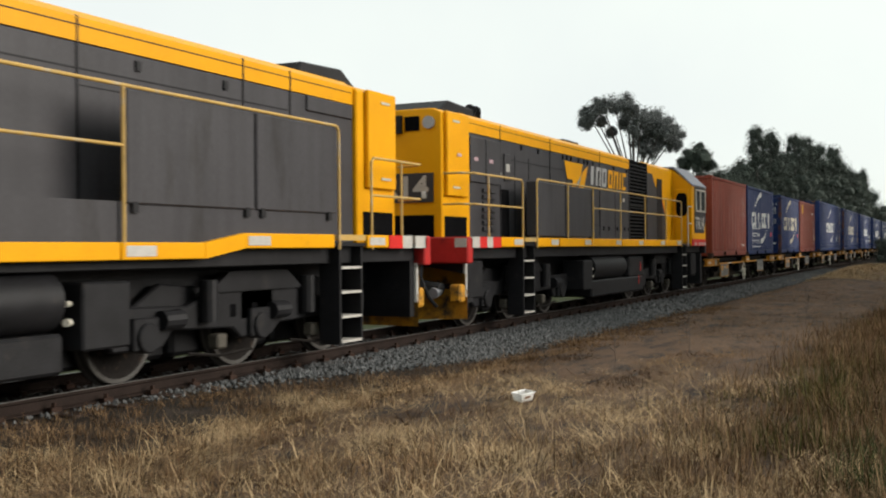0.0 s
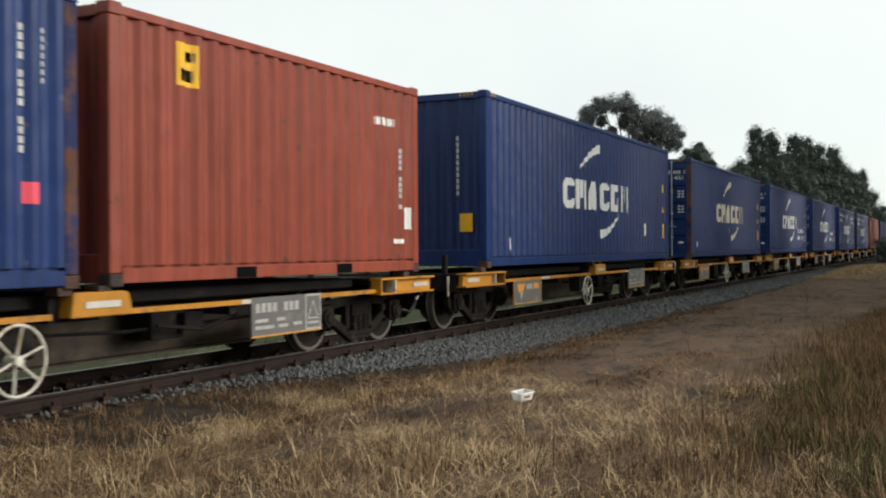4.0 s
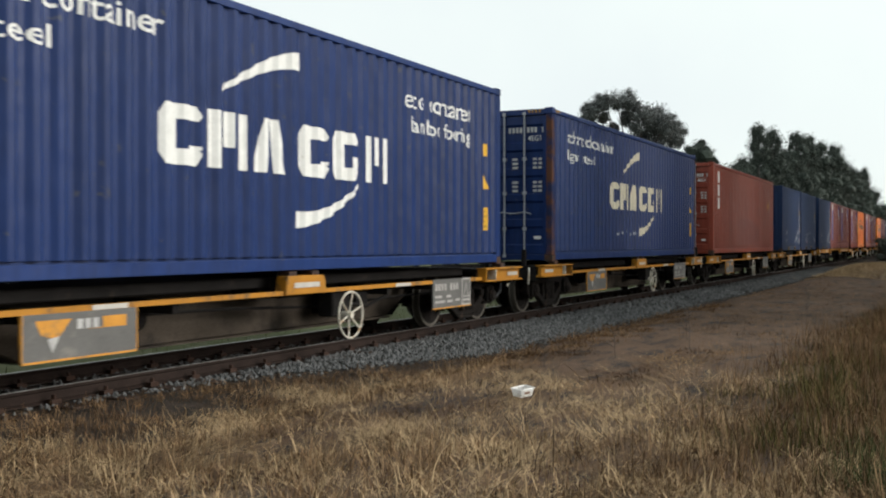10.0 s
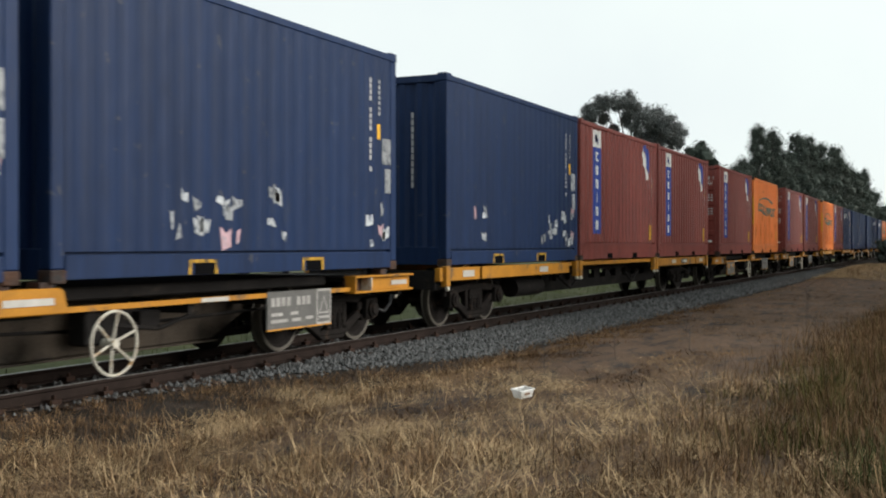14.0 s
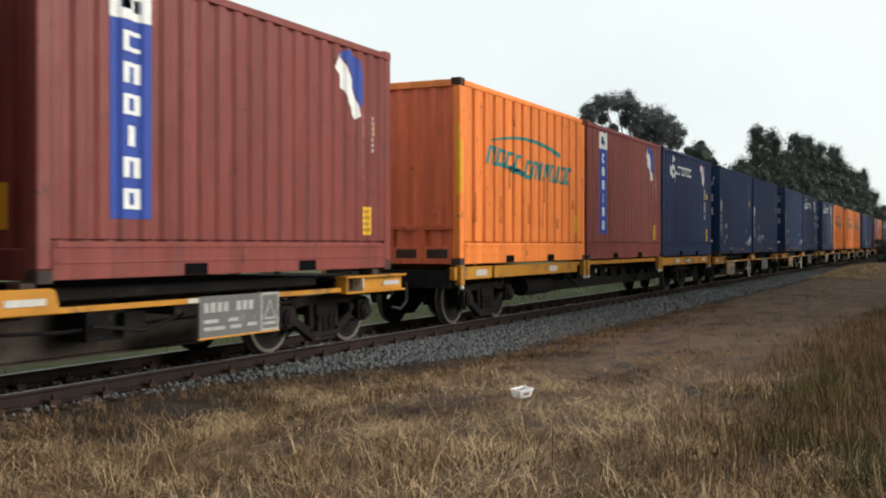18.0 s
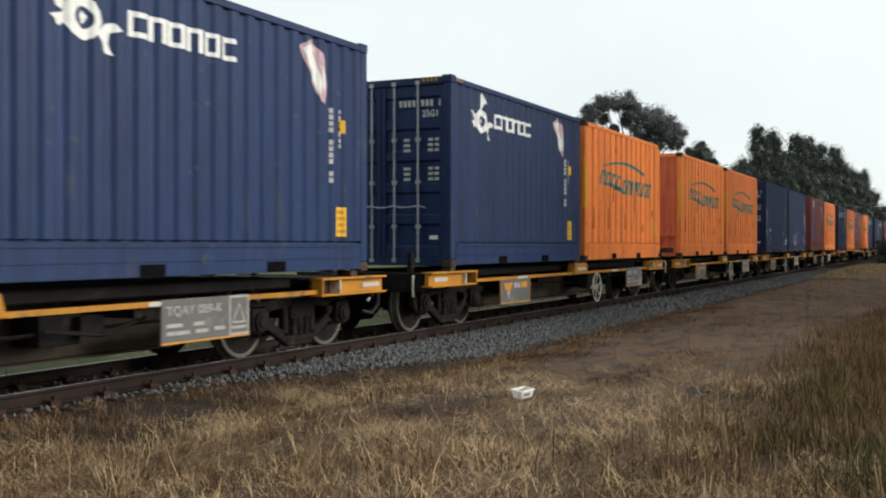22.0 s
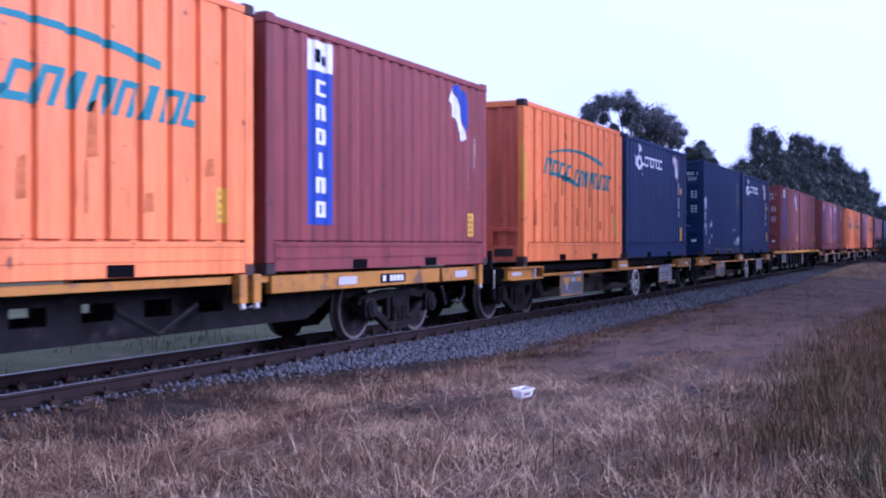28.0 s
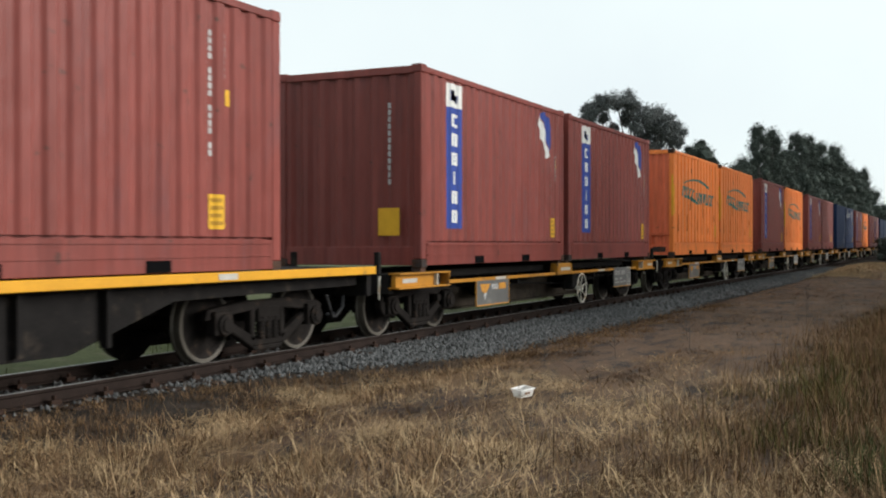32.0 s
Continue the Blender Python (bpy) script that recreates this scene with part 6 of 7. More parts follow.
def ground():
    xs = np.unique(np.concatenate([[-3000, -1200, -500, -200, -100, -50, -25, -12], np.arange(-6, 34, 0.35), np.arange(34, 110, 1.5), [115, 125, 140, 170, 220, 300, 450, 700, 1200, 3000]]))
    ys = np.unique(np.concatenate([[-3000, -1000, -300, -100, -50, -30, -20, -14], np.arange(-11, -1.8, 0.3), [-1.6, -1.2, -0.6, 0, 0.6, 1.2, 1.6, 2.0], np.arange(2.5, 14, 0.8), [16, 20, 26, 32, 45, 70, 110, 180, 300, 600, 1200, 3000]]))
    nx, ny = len(xs), len(ys)
    verts = [(x, y, height(x, y)) for x in xs for y in ys]
    faces = [(i * ny + j, (i + 1) * ny + j, (i + 1) * ny + j + 1, i * ny + j + 1) for i in range(nx - 1) for j in range(ny - 1)]
    me = from_arrays("ground", verts, faces, SOIL)
    me.materials.append(VERGE)
    for p in me.polygons:
        p.use_smooth = True
        if p.center.y > 1.9:
            p.material_index = 1
    tagged(new("ground", me), "dry straw-coloured verge and green land behind the line", "ground", kind="structure")
    bm = bmesh.new()
    for x0, x1 in zip(np.arange(-80, 200, 4), np.arange(-76, 204, 4)):
        v = [bm.verts.new((x, y, height(x, y) + 0.02)) for x, y in ((x0, 6.2), (x1, 6.2), (x1, 9.6), (x0, 9.6))]
        bm.faces.new(v)
    bmesh.ops.remove_doubles(bm, verts=bm.verts, dist=0.001)
    bmesh.ops.solidify(bm, geom=bm.faces[:], thickness=0.03)
    tagged(new("road", mesh_of("road", bm, ROAD)), "narrow pale asphalt road behind the railway", "road", kind="structure")


def track():
    root = tagged(new("railway_track"), "single narrow-gauge railway track on grey ballast", "track", kind="structure")
    root.location.z = RAIL_TOP
    bm = bmesh.new()
    profile(bm, [(-2.6, -0.33), (2.6, -0.33), (2.3, -0.275), (1.15, -0.166), (-1.15, -0.166), (-2.3, -0.275)], -120, 420)
    part("ballast_bed", bm, BALLAST, root)
    for s in (-1, 1):
        c = s * 0.5685
        bm = bmesh.new()
        profile(bm, [(c - 0.06, -0.145), (c + 0.06, -0.145), (c + 0.06, -0.132), (c + 0.012, -0.118), (c + 0.010, -0.04), (c + 0.032, -0.028), (c + 0.032, -0.004), (c - 0.032, -0.004), (c - 0.032, -0.028), (c - 0.010, -0.04), (c - 0.012, -0.118), (c - 0.06, -0.132)], -120, 420)
        rail = part("rail", bm, RAIL, root, "rusty steel rail")
        boxes("rail_head", [(-120, 420, c - 0.019, c + 0.019, -0.0038, 0.0)], SHINE, rail, "polished running surface")
    rnd = random.Random(4)
    bm = bmesh.new()
    box(bm, -0.115, 0.115, -1.02, 1.02, -0.26, -0.146)
    me = mesh_of("sleeper", bm, TIMBER, bevel=0.01)
    for i in range(150):
        x = -4 + i * 0.66
        ob = new("sleeper", me)
        ob.parent = root
        ob.matrix_basis = pose(x + rnd.uniform(-0.03, 0.03), rnd.uniform(-0.03, 0.03), rnd.uniform(-0.004, 0.004), 0, 0, rnd.uniform(-1, 1))
    bm = bmesh.new()
    for i in range(110):
        for c in (-0.5685, 0.5685):
            for d in (-0.10, 0.10):
                x = -4 + i * 0.66
                box(bm, x - 0.06, x + 0.06, c + d - 0.035, c + d + 0.035, -0.146, -0.10)
                rod(bm, (x, c + d, -0.1), (x, c + d, -0.06), 0.022, 6)
    tagged(part("rail_clips", bm, CLIP, root, "rusty rail fastenings"), kind="stuff")
    # crushed stone on the shoulder
    g = np.random.default_rng(7)
    n = 36000
    x = np.concatenate([g.uniform(2, 24, 22000), g.uniform(24, 70, n - 22000)])
    y = np.concatenate([g.uniform(-2.3, -0.66, n - 5000), g.uniform(-0.5, 1.3, 5000)])
    g.shuffle(y)
    edge = -0.74 - 1.3 * np.clip((x - 8.0) / 6, 0, 1)
    keep = (y > edge) | (g.random(n) < np.clip(1 - (edge - y) * 4, 0, 1) * 0.8)
    keep &= (x > 14) | (g.random(n) < np.clip((x - 5.5) / 7, 0.12, 1)) | (y > -0.5)
    x, y = x[keep], y[keep]
    n = len(x)
    z = np.where(np.abs(y) < 1.15, -0.165, -0.165 - (np.abs(y) - 1.15) * 0.095)
    size = g.uniform(0.018, 0.038, n) * np.where(x > 24, 1.3, 1)
    corners = np.array([(1, 0, 0), (0, 1, 0), (-1, 0, 0), (0, -1, 0), (0.2, 0.1, 0.9), (0.1, -0.2, -0.8)])
    verts = corners[None] * size[:, None, None] * g.uniform(0.6, 1.35, (n, 6, 1))
    a = g.uniform(0, 6.283, n)
    rot = np.stack([np.stack([np.cos(a), -np.sin(a)], -1), np.stack([np.sin(a), np.cos(a)], -1)], 1)
    verts[:, :, :2] = np.einsum("nij,nkj->nki", rot, verts[:, :, :2])
    verts += np.stack([x, y, z + size * 0.4], -1)[:, None]
    f = np.array([(0, 1, 4), (1, 2, 4), (2, 3, 4), (3, 0, 4), (1, 0, 5), (2, 1, 5), (3, 2, 5), (0, 3, 5)])
    faces = (f[None] + 6 * np.arange(n)[:, None, None]).reshape(-1, 3)
    ob = new("ballast_stones", from_arrays("ballast_stones", verts.reshape(-1, 3), faces, STONES))
    ob.parent = root
    tagged(ob, "loose blue-grey crushed stone", kind="stuff")


def blades(name, label, mat, x, y, tall, lean, width, seed, bend=0.5, least=0.0, grain=False, lift=0.0, out=None):
    """Grass blades: tapered strips of three steps, each bent its own way."""
    g = np.random.default_rng(seed)
    n = len(x)
    z = np.array([surface(float(a), float(b)) for a, b in zip(x, y)]) - 0.01 + lift * g.random(n)
    a = g.uniform(0, 6.283, n)
    if grain:
        a = np.array([7 * noise.noise(Vector((float(p) * 0.55, float(q) * 0.55, 2))) for p, q in zip(x, y)]) + g.normal(0, 0.75, n)
    if out is not None:
        a = out + g.normal(0, 0.5, n)
    tilt = np.minimum(np.abs(g.normal(0, lean, n)) + least, 1.5)
    curl = bend * g.uniform(-0.2, 1.0, n)
    w = width * g.uniform(0.6, 1.4, n)
    h = tall * g.uniform(0.45, 1.15, n)
    yaw = g.normal(0, 0.35, n)
    p = np.stack([x, y, z], -1)
    side = np.stack([-np.sin(a) * w, np.cos(a) * w, np.zeros(n)], -1)
    ring = [p - side, p + side]
    for k, taper in ((0, 0.85), (1, 0.6), (2, 0.0)):
        e = np.clip(tilt + curl * (k + 0.5) * 0.55, 0, 1.75)
        d = a + yaw * k
        p = p + np.stack([np.cos(d) * np.sin(e), np.sin(d) * np.sin(e), np.cos(e)], -1) * (h / 3)[:, None]
        p[:, 2] = np.maximum(p[:, 2], z + 0.006)
        ring += [p - side * taper, p + side * taper] if taper else [p]
    verts = np.stack(ring, 1).reshape(-1, 3)
    i = 7 * np.arange(n)[:, None]
    faces = np.concatenate([i + np.array([q]) for q in ((0, 1, 3), (0, 3, 2), (2, 3, 5), (2, 5, 4), (4, 5, 6))], 0)
    ob = new(name, from_arrays(name, verts, faces, mat))
    return tagged(ob, label, "grass", kind="stuff")


def clumped(g, n, x0, x1, y0, y1, spread, per, aim=False):
    cx, cy = g.uniform(x0, x1, n // per), g.uniform(y0, y1, n // per)
    k = g.integers(0, len(cx), n)
    dx, dy = g.normal(0, spread, n), g.normal(0, spread, n)
    return (cx[k] + dx, cy[k] + dy, np.arctan2(dy, dx)) if aim else (cx[k] + dx, cy[k] + dy)


def near_edge(x):
    """How close to the track the dry grass grows."""
    return -0.86 - 1.3 * np.clip((x - 7.5) / 6, 0, 1)


def vegetation():
    g = np.random.default_rng(11)

    def patchy(x, y, cut, scale=0.5, off=7.0):
        v = np.array([noise.noise(Vector((float(a) * scale, float(b) * scale * 1.6, off))) for a, b in zip(x, y)])
        return v > cut + g.normal(0, 0.12, len(x))

    def depth(x, y):
        return x * 0.902 + (y + 8.04) * 0.4315

    def outside(x, y):
        return (y > -6.7) | (x < 7.3) | (g.random(len(x)) < 0.15)

    # standing dry tufts in the foreground
    x, y, out = clumped(g, 70000, 3.2, 12.0, -9.0, -1.9, 0.085, 70, True)
    d = depth(x, y) + 0.35 * g.normal(0, 1, len(x))
    keep = (d < 7.9) & patchy(x, y, -0.12, 0.9) & outside(x, y) & (y < near_edge(x) - 0.25)
    x, y, out = x[keep], y[keep], out[keep]
    blades("dry_grass", "tufts of standing dry straw-coloured grass", STRAW, x, y, 0.09 + 0.17 * g.random(len(x)) ** 2, 0.55, 0.0027, 1, 0.9, 0.1, out=out)
    x, y, out = clumped(g, 26000, 3.2, 12.5, -9.0, -1.9, 0.10, 30, True)
    d = depth(x, y) + 0.4 * g.normal(0, 1, len(x))
    keep = (d < 8.2) & patchy(x, y, -0.08, 0.9) & outside(x, y) & (y < near_edge(x) - 0.3)
    x, y, out = x[keep], y[keep], out[keep]
    blades("bleached_grass", "pale bent stalks among the tufts", PALE_STRAW, x, y, 0.11 + 0.20 * g.random(len(x)) ** 2, 0.7, 0.0029, 21, 1.0, 0.2, out=out)
    # single bent stalks that stand above the tufts
    x, y = clumped(g, 1300, 3.5, 10, -9.0, -2.6, 0.3, 5)
    blades("dry_stalks", "thin pale stalks above the tufts", PALE_STRAW, x, y, 0.22 + 0.16 * g.random(len(x)), 0.7, 0.0026, 12, 0.7)
    # matted low grass, straw-coloured near by and browner towards the slope
    n = 190000
    x, y = np.concatenate([g.uniform(3, 15, n // 2), g.uniform(6, 34, n - n // 2)]), g.uniform(-9, -0.8, n)
    keep = patchy(x, y, 0.08, 0.7) & (y < near_edge(x) + 0.12 * g.normal(0, 1, n)) & ((y > -6.6) | (x < 7.4))
    x, y = x[keep], y[keep]
    tall = (0.06 + 0.12 * g.random(len(x)) ** 2) * np.where(x > 15, 0.8, 1)
    far = depth(x, y) > 14.0 + 3.0 * g.normal(0, 1, len(x))
    blades("low_grass", "low matted dry grass", STRAW, x[~far], y[~far], tall[~far], 0.4, 0.0026, 2, 0.6, 0.7, True)
    blades("brown_grass", "low matted brown grass on the slope", RANK, x[far], y[far], tall[far] * 0.9, 0.4, 0.0040, 22, 0.6, 0.8, True)
    # lying straw in drifts, and loose tangles over them
    x, y = clumped(g, 46000, 3, 14, -9, -1.7, 0.22, 130)
    keep = (y < near_edge(x) - 0.4) & ((y > -6.5) | (x < 7.2)) & (depth(x, y) < 11.6 + 1.2 * g.normal(0, 1, len(x))) & patchy(x, y, -0.1, 0.9, 15.0)
    x, y = x[keep], y[keep]
    blades("fallen_straw", "drifts of straw lying on the ground", PALE_STRAW, x, y, 0.14 + 0.26 * g.random(len(x)) ** 2, 0.2, 0.0024, 3, 0.15, 1.2, True, 0.05)
    x, y = clumped(g, 20000, 3.2, 12, -8.6, -2.0, 0.18, 40)
    keep = patchy(x, y, -0.02, 0.7, 12.0) & ((y > -6.6) | (x < 7.6)) & (y < near_edge(x) - 0.5) & (depth(x, y) < 11 + g.normal(0, 1, len(x)))
    x, y = x[keep], y[keep]
    blades("tangled_straw", "loose tangles of bleached arching straw", PALE_STRAW, x, y, 0.16 + 0.22 * g.random(len(x)), 0.35, 0.0027, 33, 1.3, 0.8, lift=0.08)
    # thin straw tufts among the brown ones next to the rails
    x, y, out = clumped(g, 20000, 3.6, 14, -3.0, -0.95, 0.09, 34, True)
    keep = (y < near_edge(x) - 0.05) & patchy(x, y, -0.1, 1.1, 18.0)
    x, y, out = x[keep], y[keep], out[keep]
    blades("thin_grass", "thin dry tufts beside the sleepers", STRAW, x, y, 0.06 + 0.12 * g.random(len(x)) ** 1.5, 0.6, 0.0027, 44, 0.9, 0.15, out=out)
    # brown tufts between the grass and the rails
    x, y, out = clumped(g, 34000, 2.5, 26, -3.4, -0.8, 0.09, 46, True)
    keep = (y < near_edge(x)) & patchy(x, y, -0.15, 0.9, 3.0)
    x, y, out = x[keep], y[keep], out[keep]
    blades("edge_grass", "brown dry tufts along the edge of the stones", RANK, x, y, 0.07 + 0.13 * g.random(len(x)) ** 1.5, 0.5, 0.0024, 4, 0.8, 0.1, out=out)
    # thin short grass on the far stretch beside the stones and on the mound
    x, y = g.uniform(16, 80, 60000), g.uniform(-7.5, -2.2, 60000)
    keep = patchy(x, y, -0.05, 0.4, 4.0)
    x, y = x[keep], y[keep]
    blades("far_grass", "short trodden grass beside the line", STRAW, x, y, 0.05 + 0.08 * g.random(len(x)), 0.4, 0.005, 31, 0.5, 0.8)
    x, y = g.uniform(46, 82, 22000), g.normal(-3.9, 0.7, 22000)
    blades("mound_grass", "pale straw grass on a low mound", PALE_STRAW, x, y, 0.10 + 0.16 * g.random(len(x)), 0.4, 0.007, 32, 0.5, 0.5)
    # tall rank grass: olive clumps, orange-brown dry ones and pale seeding stalks
    x, y, out = clumped(g, 96000, 6.2, 26, -9.8, -5.6, 0.17, 80, True)
    line = -6.35 - 0.012 * (x - 11) + 0.28 * g.normal(0, 1, len(x))
    keep = y < line
    x, y, out = x[keep], y[keep], out[keep]
    rise = np.clip((-5.9 - y) / 1.0, 0.3, 1) * np.clip((x - 5.5) / 4, 0.5, 1)
    swell = np.array([noise.noise(Vector((float(p) * 0.8, float(q) * 1.1, 9))) for p, q in zip(x, y)])
    tall = (0.18 + 0.34 * g.random(len(x)) ** 2.0) * rise * (1 + 0.6 * swell)
    olive = g.random(len(x)) < np.clip(0.34 - np.abs(x - 11) / 8 + 1.2 * swell, 0.04, 0.75)
    blades("tall_grass", "tall olive-green rank grass beside the line", TALL, x[olive], y[olive], tall[olive] * 1.1, 0.32, 0.0034, 5, 0.8, out=out[olive])
    blades("rank_grass", "tall orange-brown dry grass beside the line", RANK, x[~olive], y[~olive], tall[~olive] * 0.85, 0.5, 0.0030, 15, 1.1, out=out[~olive])
    x, y = clumped(g, 16000, 6.2, 20, -9.4, -6.0, 0.22, 14)
    keep = patchy(x, y, 0.0, 0.9, 5.0)
    x, y = x[keep], y[keep]
    blades("seeding_stalks", "pale seeding stalks among the rank grass", STRAW, x, y, 0.16 + 0.28 * g.random(len(x)), 0.4, 0.0032, 16, 0.8)
    x, y = clumped(g, 4200, 6.6, 8.2, -8.4, -7.4, 0.12, 60)
    blades("green_grass", "green blades among the dry grass", GREEN, x, y, 0.10 + 0.16 * g.random(len(x)), 0.5, 0.0036, 6)
    x, y = clumped(g, 12000, -30, 60, 2.4, 6.0, 0.3, 30)
    blades("verge_grass", "short dull green grass behind the line", VERGE_BLADES, x, y, 0.12 + 0.1 * g.random(len(x)), 0.5, 0.006, 8)
    # dark seeded weeds standing by themselves
    for i, (wx, wy, tall) in enumerate(((15.0, -4.7, 0.62), (16.2, -4.4, 0.5), (13.4, -4.1, 0.4), (20.5, -5.6, 0.8), (22.5, -5.4, 0.7), (12.1, -3.6, 0.3))):
        r = thing("weed", "dark dead weed standing in dry grass", "plant", "weeds", at=pose(wx, wy, height(wx, wy) - 0.02, 0, 0, 67 * i))
        bm = bmesh.new()
        rod(bm, (0, 0, 0), (0.02, 0.01, tall * 0.6), 0.004, 5, 0.003)
        rod(bm, (0.02, 0.01, tall * 0.6), (0.01, 0.02, tall), 0.003, 5, 0.0015)
        part("stem", bm, BARK, r)
        for k in range(7):
            bm = bmesh.new()
            a, z = 2.4 * k, tall * (0.35 + 0.09 * k)
            rod(bm, (0.015, 0.01, z), (0.015 + 0.07 * math.cos(a), 0.01 + 0.07 * math.sin(a), z + 0.06), 0.0025, 4, 0.006)
            part("twig", bm, BARK, r)


def litter():
    x, y = 9.47, -4.35
    r = thing("food_tray", "white polystyrene food tray lying on dry grass", "litter", at=pose(x, y, height(x, y) + 0.045, 5, -4, -22))
    bm = bmesh.new()
    lo = [(-0.075, -0.05), (0.075, -0.05), (0.075, 0.05), (-0.075, 0.05)]
    hi = [(-0.088, -0.062), (0.088, -0.062), (0.088, 0.062), (-0.088, 0.062)]
    a, b = [bm.verts.new((p[0], p[1], 0)) for p in lo], [bm.verts.new((p[0], p[1], 0.075)) for p in hi]
    bm.faces.new(a[::-1])
    for i in range(4):
        bm.faces.new((a[i], a[(i + 1) % 4], b[(i + 1) % 4], b[i]))
    bmesh.ops.solidify(bm, geom=bm.faces[:], thickness=0.008)
    part("tray", bm, FOAM, r)
    boxes("rim", [(-0.098, 0.098, -0.072, -0.06, 0.068, 0.08), (-0.098, 0.098, 0.06, 0.072, 0.068, 0.08), (-0.098, -0.086, -0.06, 0.06, 0.068, 0.08), (0.086, 0.098, -0.06, 0.06, 0.068, 0.08)], FOAM, r, bevel=0.004)
    boxes("stain", [(-0.04, 0.03, -0.066, -0.061, 0.03, 0.05)], GRIME, r)


# ---- trees and distance ----
def leaves(name, blobs, size, mat, parent, seed, flat=1.0):
    """A crown of many small leaf sprays scattered in and on soft blobs (x, y, z, radius, count)."""
    g = np.random.default_rng(seed)
    pts = []
    for x, y, z, r, n in blobs:
        d = g.normal(0, 1, (n, 3))
        d /= np.linalg.norm(d, axis=1)[:, None]
        d *= (r * np.minimum(np.abs(g.normal(0, 0.62, n)) + 0.15 * g.random(n), 1.25))[:, None]
        d[:, 2] *= flat
        pts.append(d + (x, y, z))
    p = np.concatenate(pts)
    n = len(p)
    u, v = g.normal(0, 1, (n, 3)), g.normal(0, 1, (n, 3))
    u /= np.linalg.norm(u, axis=1)[:, None]
    v /= np.linalg.norm(v, axis=1)[:, None]
    s = size * g.uniform(0.5, 1.4, n)[:, None]
    verts = np.stack([p - u * s, p + v * s * 0.45, p + u * s, p - v * s * 0.45], 1).reshape(-1, 3)
    ob = new(name, from_arrays(name, verts, np.arange(4 * n).reshape(-1, 4), mat))
    ob.parent = parent
    return ob


def limb(bm, points, r0, r1):
    k = len(points) - 1
    for i in range(k):
        rod(bm, points[i], points[i + 1], r0 + (r1 - r0) * i / k, 7, r0 + (r1 - r0) * (i + 1) / k)


def crown_cores(blobs, mat, parent, share, seed):
    """The dense inside of a crown: lumpy masses that stop the sky from showing through everywhere."""
    g = random.Random(seed)
    bm = bmesh.new()
    for x, y, z, r, n in blobs:
        c = bmesh.ops.create_icosphere(bm, subdivisions=1, radius=r * share)["verts"]
        for v in c:
            v.co = v.co * g.uniform(0.7, 1.25) + Vector((x, y, z))
    part("inner_crown", bm, mat, parent)


def gum_tree(x, y, tall, seed, lobes, leaf=0.12, many=230, dense=0.0, foliage=GUM):
    g = random.Random(seed)
    r = thing("gum_tree", "tall open-crowned gum tree, behind the railway or added out of view for shade", "tree", at=pose(x, y, height(x, y) - 0.1))
    bm = bmesh.new()
    limb(bm, [(0, 0, 0), (0.2, 0, tall * 0.25), (0.1, 0.1, tall * 0.45)], 0.36, 0.22)
    part("trunk", bm, BARK, r, smooth=True)
    blobs = []
    for a, b, z, rad in lobes:
        bm = bmesh.new()
        limb(bm, [(0.1, 0.1, tall * 0.43), (a * 0.4, b * 0.4, tall * 0.5 + (z - tall * 0.5) * 0.4), (a * 0.8, b * 0.8, z - rad * 0.5), (a, b, z)], 0.09, 0.02)
        part("limb", bm, BARK, r, smooth=True)
        blobs.append((a, b, z, rad, many * 4))
        for k in range(9):
            q = [g.gauss(0, 1) for _ in range(3)]
            d = math.sqrt(sum(c * c for c in q)) or 1
            blobs.append((a + q[0] / d * rad * 0.75, b + q[1] / d * rad * 0.75, z + q[2] / d * rad * 0.7, rad * g.uniform(0.3, 0.5), many))
    leaves("crown", blobs, leaf, foliage, r, seed, 0.95)
    if dense:
        crown_cores([b for b in blobs if b[4] > many], foliage, r, dense, seed)
    return r


def conifer(x, y, tall, wide, seed):
    g = random.Random(seed)
    r = thing("conifer", "dark dense conifer in a shelter belt", "tree", "shelter belt", at=pose(x, y, height(x, y) - 0.1))
    bm = bmesh.new()
    limb(bm, [(0, 0, 0), (0.1, 0, tall * 0.5), (0, 0, tall * 0.9)], 0.4, 0.05)
    part("trunk", bm, BARK, r, smooth=True)
    blobs = []
    for k in range(64):
        f = (k + g.random()) / 64
        z = tall * (0.06 + 0.88 * f)
        rad = wide * (1 - f) ** 0.48 * 0.72 + 0.15
        a = g.uniform(0, 6.283)
        d = rad * g.uniform(0.3, 1.0)
        blobs.append((math.cos(a) * d, math.sin(a) * d, z, 0.5 + rad * 0.38 * g.uniform(0.7, 1.2), 480))
    leaves("crown", blobs, 0.125, PINE, r, seed, 1.3)
    crown_cores(blobs, PINE, r, 0.5, seed)
    return r


